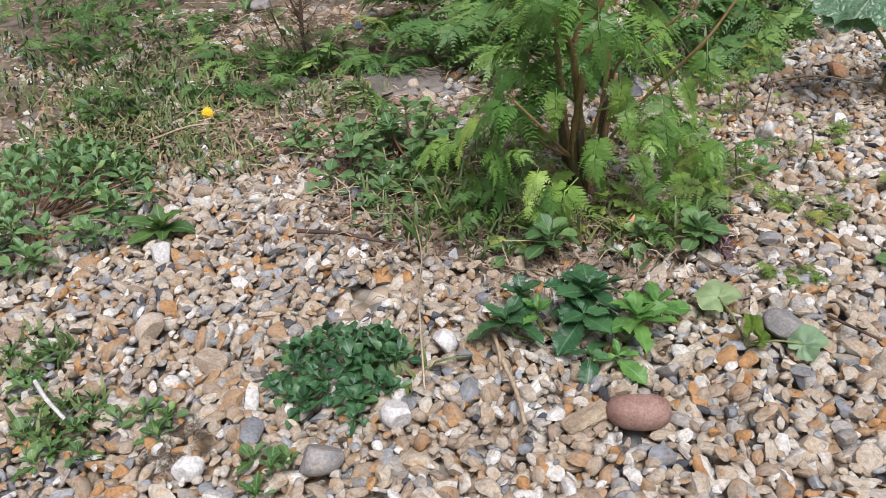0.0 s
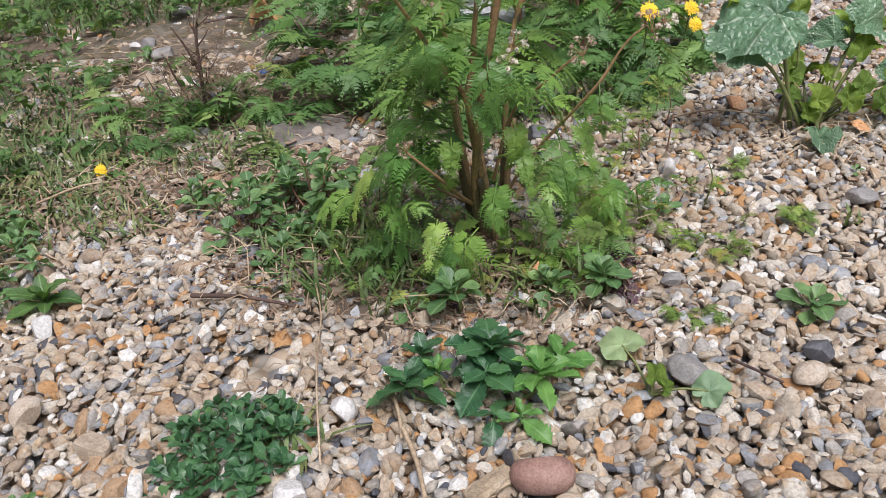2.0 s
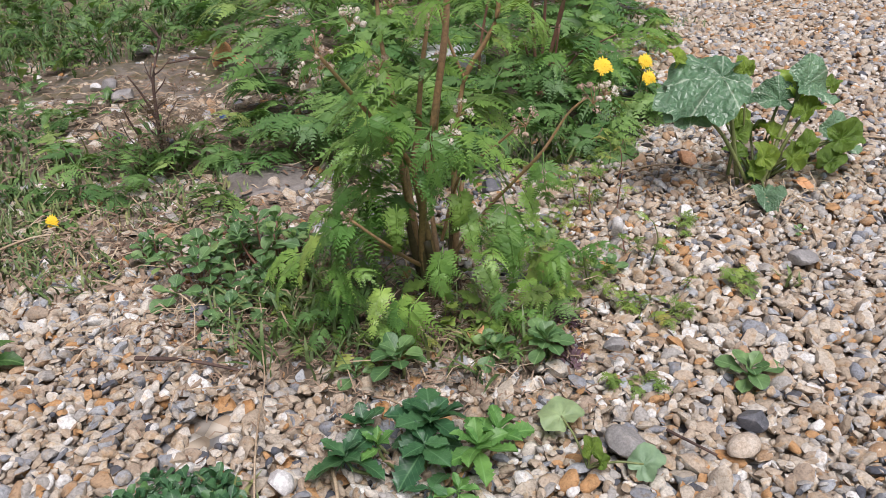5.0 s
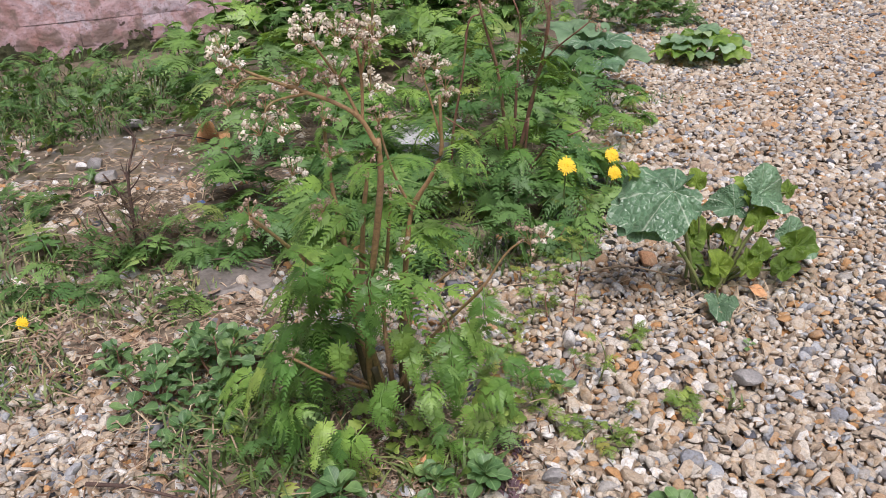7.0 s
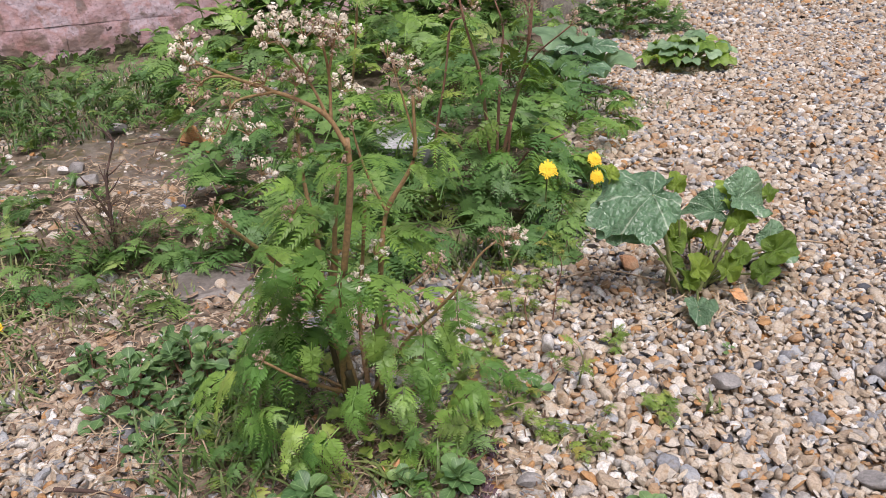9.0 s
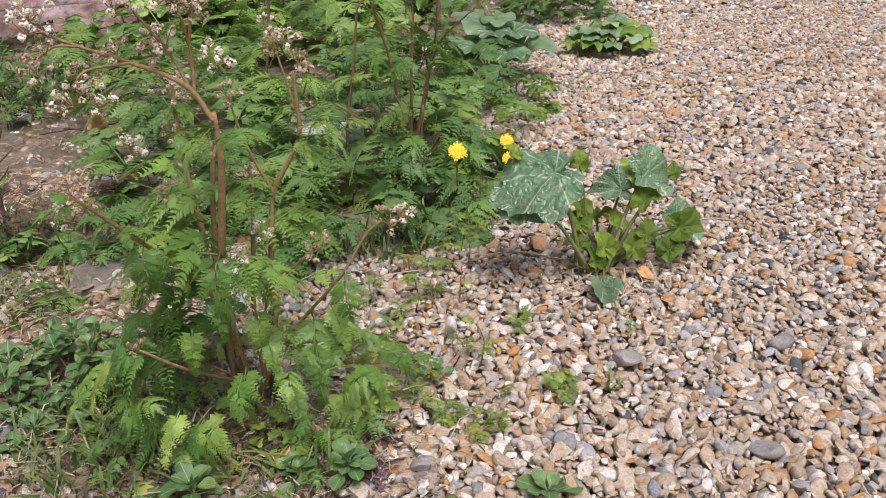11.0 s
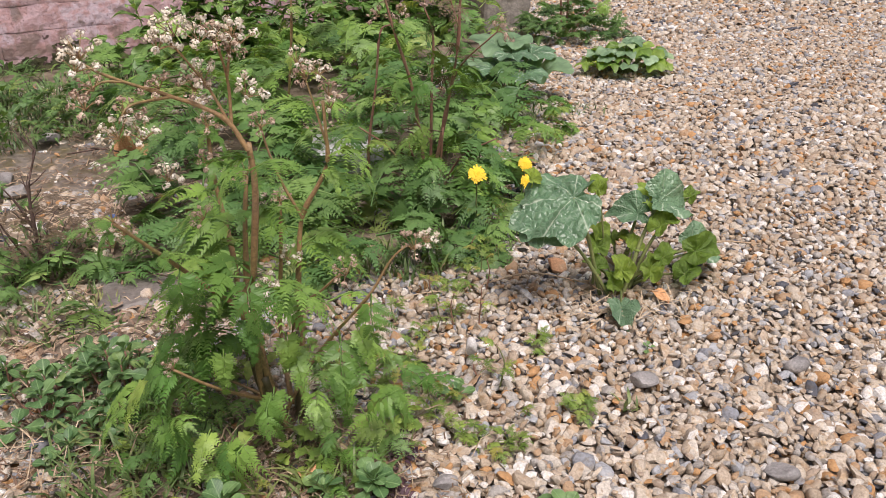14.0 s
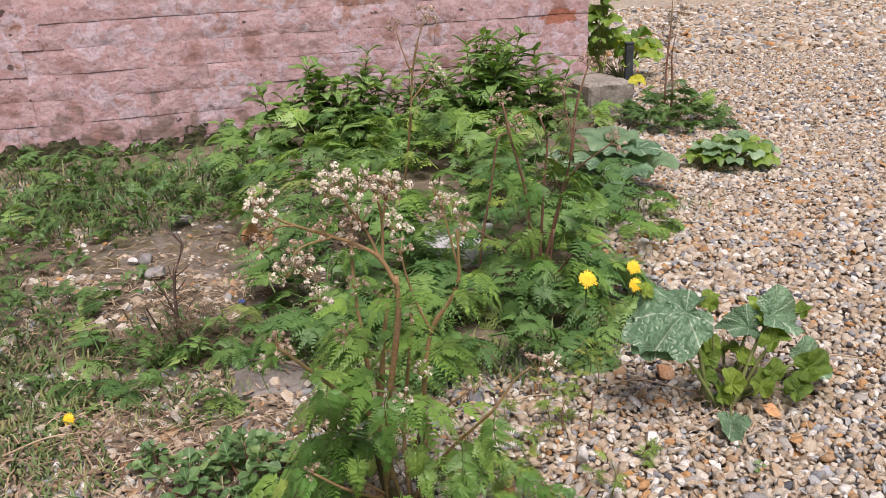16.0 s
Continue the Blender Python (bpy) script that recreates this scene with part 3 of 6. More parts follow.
def umbel(plant, at, way, size, mat, seed, faded=False, origin=(0, 0, 0)):
    """A flower head: rays from one point, each with a tuft of small florets."""
    r = random.Random(seed)
    rays_v, rays_f, fl_v, fl_f = [], [], [], []
    way = Vector(way).normalized()
    side = way.cross(Vector((0.3, 0.9, 0.1))).normalized()
    other = way.cross(side)
    count = 8
    for i in range(count):
        a = i * 2.4
        tilt = radians(18 + 52 * (i / count) ** 0.7)
        d = (way * math.cos(tilt) + math.sin(tilt) * (math.cos(a) * side + math.sin(a) * other)).normalized()
        length = size * r.uniform(0.6, 1.05)
        tip = d * length
        tip.z -= 0.25 * size * (1 - d.z) * (1.6 if faded else 0.6)
        tube([(0, 0, 0), d * length * 0.5, tip], [0.0005, 0.0004, 0.0003], 3, rays_v, rays_f)
        reach = size * r.uniform(0.13, 0.25)
        for _ in range(r.randint(16, 30)):
            out = Vector((r.gauss(0, 1), r.gauss(0, 1), r.gauss(0.2, 0.8))).normalized()
            p, q = tip + out * reach * r.uniform(0.5, 1.0), size * r.uniform(0.05, 0.10)
            s1 = out.cross(Vector((r.uniform(-1, 1), r.uniform(-1, 1), r.uniform(-1, 1)))).normalized()
            s2 = out.cross(s1)
            base = len(fl_v)
            fl_v.extend([p - s1 * q, p - s2 * q * 0.7, p + s1 * q + out * q * 0.4, p + s2 * q * 0.7 + out * q * 0.3, p + out * q * 0.35])
            fl_f.extend([(base, base + 1, base + 4), (base + 1, base + 2, base + 4), (base + 2, base + 3, base + 4), (base + 3, base, base + 4)])
    head = part("umbel", mesh_of("umbel", rays_v, rays_f, M_STEM), plant, pose(*(Vector(at) - Vector(origin))))
    part("florets", mesh_of("florets", fl_v, fl_f, mat, False), head)
    return head


# ---- ground ----
SOIL_EDGE = [(0.70, -0.62), (0.78, -0.45), (0.86, -0.22), (0.94, 0.02), (1.05, 0.16), (1.2, 0.25), (1.6, 0.36), (2.6, 0.54), (3.4, 0.62)]


def soil_limit(y):
    return float(np.interp(y, [p[0] for p in SOIL_EDGE], [p[1] for p in SOIL_EDGE])) if y > 0.70 else -9.0


def soil_depth(x, y):
    """How far a place lies inside the planted bed; below 0 it is gravel."""
    grain = 0.05 * noise.noise((x * 9, y * 9, 0.3)) + 0.03 * noise.noise((x * 31, y * 31, 0.7))
    bed = min(soil_limit(y) - x, (y - 0.72) * 1.2 + 0.3 * max(0.0, -0.3 - x), (x + 2.0) * 0.6)
    under = 0.075 - 0.075 * (((x + 0.085) / 0.215) ** 2 + ((y - 0.645) / 0.12) ** 2)
    return max(bed, under) + grain


def ground_sheet():
    bm = bmesh.new()
    xs = [-300, -60, -15, -6] + [-3 + 0.25 * i for i in range(41)] + [11, 18, 60, 300]
    ys = [-300, -60, -15, -5] + [-2 + 0.25 * i for i in range(49)] + [14, 22, 60, 300]
    rows = [[bm.verts.new((x, y, -0.013 + 0.003 * noise.noise((x * 1.7, y * 1.7, 0)))) for x in xs] for y in ys]
    for i in range(len(ys) - 1):
        for j in range(len(xs) - 1):
            bm.faces.new((rows[i][j], rows[i][j + 1], rows[i + 1][j + 1], rows[i + 1][j]))
    me = bpy.data.meshes.new("ground")
    bm.to_mesh(me)
    bm.free()
    me.materials.append(M_GROUND)
    return me


ground = tagged(new("ground", ground_sheet()), "wide yard of mixed tan and grey flint gravel", "gravel", kind="structure")


def behind(x, y):
    """How far a place lies behind the wall's face."""
    return (y - 2.52) * math.cos(radians(17.3)) - (x + 0.87) * math.sin(radians(17.3))


def soil_sheet():
    step = 0.03
    verts, faces, at = [], [], {}

    def vert(i, j):
        if (i, j) not in at:
            x, y = -2.2 + i * step, 0.46 + j * step
            d = soil_depth(x, y)
            z = 0.001 + 0.006 * noise.noise((x * 14, y * 14, 1)) + 0.004 * noise.noise((x * 45, y * 45, 2))
            at[i, j] = len(verts)
            verts.append((x, y, z if d > 0.03 else -0.015))
        return at[i, j]

    for i in range(96):
        for j in range(98):
            if soil_depth(-2.2 + (i + 0.5) * step, 0.46 + (j + 0.5) * step) > 0 and behind(-2.2 + i * step, 0.46 + j * step) < 0.1:
                faces.append((vert(i, j), vert(i + 1, j), vert(i + 1, j + 1), vert(i, j + 1)))
    return mesh_of("soil_bed", verts, faces, M_SOIL)


tagged(new("soil_bed", soil_sheet()), "damp brown earth littered with bark and straw", "soil", kind="structure")

WALL_TURN = 17.3
WALL_AT = (-0.87, 2.52, 0.0)
WALL_END = 1.472


def on_wall(along, out, z):
    """A place by its way along the wall, its distance in front of it and its height."""
    c, s = math.cos(radians(WALL_TURN)), math.sin(radians(WALL_TURN))
    return (WALL_AT[0] + along * c + out * s, WALL_AT[1] + along * s - out * c, z)


def box_mesh(name, size, mat, bevel=0.004, lump=0.0, seed=0, cuts=0):
    bm = bmesh.new()
    bmesh.ops.create_cube(bm, size=1.0)
    bmesh.ops.scale(bm, vec=size, verts=bm.verts)
    if cuts:
        bmesh.ops.subdivide_edges(bm, edges=bm.edges[:], cuts=cuts, use_grid_fill=True)
    if bevel:
        bmesh.ops.bevel(bm, geom=bm.edges[:] if not cuts else [e for e in bm.edges if e.calc_face_angle(0) > 1], offset=bevel, segments=1, affect="EDGES")
    r = random.Random(seed)
    for v in bm.verts:
        v.co += Vector((r.uniform(-1, 1), r.uniform(-1, 1), r.uniform(-1, 1))) * lump
    me = bpy.data.meshes.new(name)
    bm.to_mesh(me)
    bm.free()
    me.materials.append(mat)
    return me


def wall_paint():
    """Flaking pink limewash over brick."""
    m, nodes, links, bsdf = material("pink_limewash", 0.75)
    vec = object_coords(nodes, links, 9.0)
    place = nodes.new("ShaderNodeNewGeometry").outputs["Position"]
    big = noise_node(nodes, links, place, 8, 6, 0.6)
    tone = ramp(nodes, [(0.32, (0.28, 0.16, 0.14)), (0.40, (0.385, 0.245, 0.245)), (0.46, (0.465, 0.335, 0.355)), (0.52, (0.41, 0.255, 0.25)), (0.58, (0.49, 0.405, 0.45)), (0.66, (0.345, 0.19, 0.155))])
    links.new(big.outputs[0], tone.inputs[0])
    chips = noise_node(nodes, links, place, 34, 6, 0.65)
    bare = ramp(nodes, [(0.655, (0, 0, 0)), (0.70, (1, 1, 1))])
    links.new(chips.outputs[0], bare.inputs[0])
    col = mix(nodes, links, "MIX", bare.outputs[0], tone.outputs[0], (0.40, 0.22, 0.165))
    grime = noise_node(nodes, links, place, 120, 4, 0.7)
    speck = ramp(nodes, [(0.30, (0.45, 0.4, 0.38)), (0.42, (1, 1, 1)), (0.72, (1.12, 1.12, 1.12))])
    links.new(grime.outputs[0], speck.inputs[0])
    col = mix(nodes, links, "MULTIPLY", 1.0, col, speck.outputs[0])
    pits = noise_node(nodes, links, place, 26, 2, 0.5)
    holes = ramp(nodes, [(0.715, (0, 0, 0)), (0.74, (1, 1, 1))])
    links.new(pits.outputs[0], holes.inputs[0])
    col = mix(nodes, links, "MIX", holes.outputs[0], col, (0.10, 0.065, 0.06))
    # algae and splashed earth in ragged patches on the lowest courses
    low, high, gate, dirt = nodes.new("ShaderNodeSeparateXYZ"), nodes.new("ShaderNodeMath"), nodes.new("ShaderNodeMath"), noise_node(nodes, links, place, 15, 5, 0.65)
    links.new(place, low.inputs[0])
    high.operation, high.inputs[1].default_value, high.inputs[2].default_value = "MULTIPLY_ADD", -1.1, 0.14
    links.new(low.outputs["Z"], high.inputs[0])
    gate.operation = "ADD"
    links.new(dirt.outputs[0], gate.inputs[0])
    links.new(high.outputs[0], gate.inputs[1])
    stain = ramp(nodes, [(0.53, (0, 0, 0)), (0.60, (0.75, 0.75, 0.75))])
    links.new(gate.outputs[0], stain.inputs[0])
    col = mix(nodes, links, "MIX", stain.outputs[0], col, (0.17, 0.125, 0.10))
    # limewash worn off the bricks by the corner
    spot, span, away, ragged = nodes.new("ShaderNodeVectorMath"), nodes.new("ShaderNodeVectorMath"), nodes.new("ShaderNodeVectorMath"), nodes.new("ShaderNodeMath")
    spot.operation, spot.inputs[1].default_value = "SUBTRACT", on_wall(WALL_END - 0.10, 0, 0.325)
    span.operation, span.inputs[1].default_value = "MULTIPLY", (12.0, 0.0, 32.0)
    away.operation = "LENGTH"
    links.new(place, spot.inputs[0])
    links.new(spot.outputs[0], span.inputs[0])
    links.new(span.outputs[0], away.inputs[0])
    ragged.operation, ragged.inputs[1].default_value = "MULTIPLY_ADD", 1.8
    links.new(chips.outputs[0], ragged.inputs[0])
    links.new(away.outputs["Value"], ragged.inputs[2])
    worn = ramp(nodes, [(0.66, (1, 1, 1)), (0.70, (0, 0, 0))])
    half = nodes.new("ShaderNodeMath")
    half.operation, half.inputs[1].default_value = "MULTIPLY", 0.4
    links.new(ragged.outputs[0], half.inputs[0])
    links.new(half.outputs[0], worn.inputs[0])
    links.new(mix(nodes, links, "MIX", worn.outputs[0], col, (0.36, 0.14, 0.09)), bsdf.inputs["Base Color"])
    lumps, add = noise_node(nodes, links, place, 22, 3, 0.5), nodes.new("ShaderNodeMath")
    add.operation, add.inputs[1].default_value = "MULTIPLY_ADD", 0.25
    links.new(chips.outputs[0], add.inputs[0])
    links.new(lumps.outputs[0], add.inputs[2])
    bump(nodes, links, bsdf, add.outputs[0], 1.0, 0.011)
    return m


M_PAINT = wall_paint()
wall = tagged(new("wall_north", box_mesh("wall_north", (6.0, 0.22, 2.6), M_PAINT, 0.0)), "old brick house wall in flaking pink limewash", "wall", kind="structure")
wall.matrix_basis = pose(*on_wall(WALL_END - 3.0, -0.0965, 1.28), 0, 0, WALL_TURN)
side = tagged(new("wall_east", box_mesh("wall_east", (0.22, 5.0, 2.6), M_PAINT, 0.0)), "side wall of the same pink brick house", "wall", kind="structure")
side.matrix_basis = pose(*on_wall(WALL_END - 0.11, -2.7082, 1.28), 0, 0, WALL_TURN)

# ---- things on the gravel ----
KEEP_OFF = []


def lone_stone(name, at, size, mat, label, turn=(0, 0, 0), seed=1, cuts=3, rough=0.05, boxy=1.0):
    v, f = stone_shape(3, seed, cuts, rough * 0.35)
    v = np.sign(v) * np.abs(v) ** boxy
    v = v * np.array(size) / 2
    KEEP_OFF.append((at[0], at[1], 0.30 * max(size[0], size[1])))
    me = mesh_of(name, v, [tuple(int(k) for k in t) for t in f], mat)
    me.set_sharp_from_angle(angle=radians(28))
    return single(name, me, at, label, "stone", "", turn)


lone_stone("pebble", (-0.053, 0.366, 0.013), (0.040, 0.024, 0.023), M_PEBBLE, "smooth red-brown oval pebble lying on the gravel", (0, 0, -6), 3, 1, 0.02, 0.86)
lone_stone("stone", (0.064, 0.455, 0.010), (0.026, 0.034, 0.018), M_GREYSTONE, "smooth grey oval stone among the gravel", (0, 8, 25), 4, 2, 0.02)
lone_stone("stone", (0.143, 0.439, 0.010), (0.028, 0.020, 0.017), M_CREAMSTONE, "rounded tan stone among the gravel", (0, 0, 30), 5, 2, 0.02)
lone_stone("stone", (0.162, 0.467, 0.009), (0.024, 0.022, 0.018), M_SLATE, "dark flint with a white rind on the gravel", (20, 0, 30), 6, 5)
lone_stone("stone", (-0.277, 0.69, 0.006), (0.024, 0.019, 0.015), M_SLATE, "dark slate-grey flint beside the weeds", (10, 20, 30), 7, 5)
lone_stone("stone", (-0.430, 0.582, 0.010), (0.024, 0.022, 0.02), M_WHITE, "white flint lying on the gravel", (10, 0, 30), 8, 5)
lone_stone("stone", (-0.404, 0.475, 0.007), (0.024, 0.030, 0.020), M_CREAMSTONE, "large cream flint lying on the gravel", (10, 0, 10), 9, 5)
lone_stone("stone", (-0.345, 0.432, 0.007), (0.024, 0.027, 0.02), M_CREAMSTONE, "large mottled flint lying on the gravel", (0, 10, 60), 10, 5)
lone_stone("stone", (-0.178, 0.445, 0.011), (0.020, 0.024, 0.02), M_WHITE, "blue-white flint lying on the gravel", (0, 0, 30), 11, 5)
lone_stone("stone", (-0.250, 0.335, 0.008), (0.032, 0.022, 0.020), M_GREYSTONE, "pale grey cobble lying on the gravel", (0, 0, 10), 12, 3)
lone_stone("stone", (-0.330, 0.330, 0.007), (0.021, 0.017, 0.015), M_WHITE, "speckled white flint lying on the gravel", (0, 0, 40), 13, 3)
lone_stone("stone", (-0.205, 0.372, 0.010), (0.022, 0.022, 0.02), M_WHITE, "pale blotched flint lying on the gravel", (0, 0, 40), 14, 4)
lone_stone("stone", (0.144, 0.771, 0.018), (0.012, 0.016, 0.026), M_WHITE, "upright white flint chip on the gravel", (10, 0, 30), 15, 4)
lone_stone("stone", (0.232, 0.812, 0.010), (0.020, 0.018, 0.016), M_WHITE, "white flint chip on the gravel", (10, 0, 30), 16, 4)
lone_stone("stone", (0.308, 0.692, 0.009), (0.030, 0.022, 0.016), M_GREYSTONE, "blue-grey flint on the gravel", (0, 0, -20), 17, 5)
lone_stone("stone", (0.470, 0.692, 0.009), (0.030, 0.022, 0.018), M_GREYSTONE, "grey rounded flint on the gravel", (0, 0, 20), 18, 4)
lone_stone("stone", (0.375, 0.541, 0.008), (0.030, 0.020, 0.014), M_GREYSTONE, "flat blue-grey flint on the gravel", (0, 0, -20), 19, 4)
lone_stone("stone", (0.09, 0.575, 0.007), (0.024, 0.018, 0.014), M_GREYSTONE, "dark blue-grey flint at the edge of the weeds", (0, 0, 20), 20, 4)
lone_stone("brick_fragment", (0.288, 0.968, 0.008), (0.036, 0.030, 0.018), M_BRICKBIT, "orange broken brick lying on the gravel", (10, 12, 30), 21, 7, 0.03)
lone_stone("stone", (-0.600, 1.485, 0.012), (0.020, 0.018, 0.016), M_WHITE, "small white flint on the worn slab", (0, 0, 0), 22, 3)
lone_stone("stone", (-0.529, 1.41, 0.014), (0.046, 0.032, 0.026), M_GREYSTONE, "rough grey stone lying on the worn slab", (0, 0, 20), 26, 6)
lone_stone("stone", (-0.575, 1.49, 0.012), (0.036, 0.028, 0.026), M_GREYSTONE, "rough grey stone lying on the worn slab", (0, 0, -30), 27, 6)
lone_stone("stone", (-0.570, 1.73, 0.016), (0.045, 0.036, 0.026), M_GREYSTONE, "rough grey stone at the edge of the weeds", (0, 0, 10), 28, 7)
lone_stone("stone", (-0.610, 1.355, 0.008), (0.030, 0.020, 0.014), M_WHITE, "white flint on the bare earth", (0, 0, 10), 29, 4)
lone_stone("stone", (0.03, 0.925, 0.008), (0.030, 0.026, 0.02), M_SLATE, "dark flint in the planted bed", (0, 0, 0), 24, 4)
lone_stone("stone", (-0.235, 0.985, 0.010), (0.018, 0.018, 0.014), M_CREAMSTONE, "round tan stone beside the small slab", (0, 0, 0), 25, 2)

# gravel: pieces by zones, finest where the path passes
SHAPES_NEAR = [stone_shape(2, 100 + i, 3 if i % 4 < 1 else 8, 0.045) for i in range(20)]
SHAPES_FAR = [stone_shape(1, 200 + i, 3 if i % 5 < 1 else 4, 0.10) for i in range(15)]


def dome_shape(seed):
    """The upper part of a stone whose foot is buried."""
    r = np.random.default_rng(seed)
    rings = [(0.86, -1.1, 0.0), (0.92, 0.15, 0.6)]
    v = [[q * math.cos(k * 1.2566 + a), q * math.sin(k * 1.2566 + a), z] for q, z, a in rings for k in range(5)] + [[0, 0, 0.75]]
    v = np.array(v) * (1 + 0.12 * r.standard_normal((11, 1))) + 0.07 * r.standard_normal((11, 3))
    f = [[k, (k + 1) % 5, 5 + k] for k in range(5)] + [[(k + 1) % 5, 5 + (k + 1) % 5, 5 + k] for k in range(5)] + [[5 + k, 5 + (k + 1) % 5, 10] for k in range(5)]
    return v, np.array(f)


SHAPES_BURIED = [dome_shape(300 + i) for i in range(15)]


def scatter(x0, x1, y0, y1, cell, keep):
    xs, ys = np.meshgrid(np.arange(x0, x1, cell), np.arange(y0, y1, cell))
    p = np.stack([xs.ravel(), ys.ravel()], 1) + rng.uniform(-0.55, 0.55, (xs.size, 2)) * cell
    off = np.array(KEEP_OFF)
    ok = np.array([keep(x, y) for x, y in p], bool)
    near = (np.linalg.norm(p[:, None] - off[None, :, :2], axis=2) < off[None, :, 2]).any(1)
    return p[ok & ~near]


def stone_dims(n, mean):
    a = mean * np.exp(0.36 * rng.standard_normal(n)).clip(0.5, 2.1) / 2
    return np.stack([a * rng.uniform(1.0, 1.5, n), a * rng.uniform(0.68, 1.05, n), a * rng.uniform(0.42, 0.80, n)], 1)


def turns(n, tip=0.55):
    e = np.stack([rng.normal(0, tip, n), rng.normal(0, tip, n), rng.uniform(0, 6.283, n)], 1)
    c, s = np.cos(e), np.sin(e)
    o, z = np.ones(n), np.zeros(n)
    rx = np.stack([o, z, z, z, c[:, 0], -s[:, 0], z, s[:, 0], c[:, 0]], 1).reshape(-1, 3, 3)
    ry = np.stack([c[:, 1], z, s[:, 1], z, o, z, -s[:, 1], z, c[:, 1]], 1).reshape(-1, 3, 3)
    rz = np.stack([c[:, 2], -s[:, 2], z, s[:, 2], c[:, 2], z, z, z, o], 1).reshape(-1, 3, 3)
    return rz @ ry @ rx


def gravel_mesh(name, p, mean, shapes, sunk=0.25, tip=0.5):
    n = len(p)
    dims, rot = stone_dims(n, mean), turns(n, tip)
    lift = rng.uniform(-0.35, 1.0, n) * mean * 0.5 - sunk * dims[:, 2]
    which = rng.integers(0, len(shapes), n)
    verts, faces, base = [], [], 0
    for k, (v, f) in enumerate(shapes):
        sel = np.nonzero(which == k)[0]
        w = np.einsum("nij,nvj->nvi", rot[sel], v[None] * dims[sel][:, None, :])
        w += np.concatenate([p[sel], lift[sel, None]], 1)[:, None, :]
        verts.append(w.reshape(-1, 3))
        faces.append((f[None] + (base + np.arange(len(sel)) * len(v))[:, None, None]).reshape(-1, 3))
        base += len(sel) * len(v)
    verts, faces = np.concatenate(verts), np.concatenate(faces)
    me = bpy.data.meshes.new(name)
    me.vertices.add(len(verts))
    me.vertices.foreach_set("co", verts.astype(np.float32).ravel())
    me.loops.add(faces.size)
    me.loops.foreach_set("vertex_index", faces.astype(np.int32).ravel())
    me.polygons.add(len(faces))
    me.polygons.foreach_set("loop_start", np.arange(0, faces.size, 3, dtype=np.int32))
    me.polygons.foreach_set("use_smooth", np.ones(len(faces), bool))
    me.materials.append(M_GRAVEL)
    me.update(calc_edges=True)
    me.set_sharp_from_angle(angle=radians(38 if len(shapes[0][1]) > 40 else 62))
    return me


def right_edge(y):
    return 0.62 + 0.72 * (y - 0.47)


def left_edge(y):
    return -0.50 - 0.55 * (y - 0.31)


def keep_near(x, y):
    d = soil_depth(x, y)
    bare = noise.noise((x * 11, y * 11, 5)) > 0.35 and abs(x + 0.10) < 0.20 and 0.5 < y < 0.85
    return left_edge(y) < x < right_edge(y) and not bare and (d < 0.01 or (d < 0.06 and random.random() < 0.5))


def keep_far(x, y):
    return x < right_edge(y) + 0.1 and soil_depth(x, y) < 0.02 and not (y > 2.4 and x < 0.45)


near_stones = scatter(-0.80, 0.80, 0.285, 0.54, 0.0069, keep_near)
mid_stones = scatter(-0.95, 1.1, 0.54, 1.12, 0.0071, keep_near)
close = mid_stones[:, 1] < 0.75
# the stones of one stretch are pieces of their own
picked = (near_stones[:, 0] > -0.16) & (near_stones[:, 0] < 0.02) & (near_stones[:, 1] > 0.33) & (near_stones[:, 1] < 0.45)
picked &= np.cumsum(picked) <= 300
LOOSE = near_stones[picked]
tagged(part("gravel", gravel_mesh("gravel", near_stones[~picked], 0.0094, SHAPES_NEAR), ground), "loose mixed flint gravel in tan, white and grey", kind="stuff")
tagged(part("gravel", gravel_mesh("gravel", mid_stones[close], 0.0096, SHAPES_NEAR), ground), "loose mixed flint gravel in tan, white and grey", kind="stuff")
tagged(part("gravel", gravel_mesh("gravel", mid_stones[~close], 0.0097, SHAPES_FAR), ground), "loose mixed flint gravel in tan, white and grey", kind="stuff")
tagged(part("gravel", gravel_mesh("gravel", scatter(-0.95, 1.1, 0.28, 1.12, 0.0100, keep_near), 0.0130, SHAPES_BURIED, 2.0, 0.2), ground), "lower layer of mixed flint gravel", kind="stuff")
tagged(part("gravel", gravel_mesh("gravel", scatter(0.1, 2.3, 1.12, 2.45, 0.0092, keep_far), 0.0112, SHAPES_BURIED, 0.25, 0.4), ground), "loose mixed flint gravel in tan, white and grey", kind="stuff")
tagged(part("gravel", gravel_mesh("gravel", scatter(0.45, 3.6, 2.45, 4.2, 0.0138, keep_far), 0.0148, SHAPES_BURIED, 0.25, 0.4), ground), "loose mixed flint gravel in tan, white and grey", kind="stuff")
tagged(part("gravel", gravel_mesh("gravel", scatter(0.7, 5.6, 4.2, 7.5, 0.034, keep_far), 0.036, SHAPES_BURIED, 0.4, 0.3), ground), "loose mixed flint gravel in tan, white and grey", kind="stuff")


def keep_bed(x, y):
    if soil_depth(x, y) < 0.0:
        return False
    if y < 1.05 and x < 0.25:
        return noise.noise((x * 7, y * 7, 9)) > (-0.35 - 1.5 * (1.0 - y) if y > 0.74 else 0.05)
    if -0.75 < x < -0.2 and 1.2 < y < 1.8:
        return noise.noise((x * 31, y * 31, 7)) > (0.14 if y > 1.44 else -0.05)
    return noise.noise((x * 5, y * 5, 9)) > 0.12


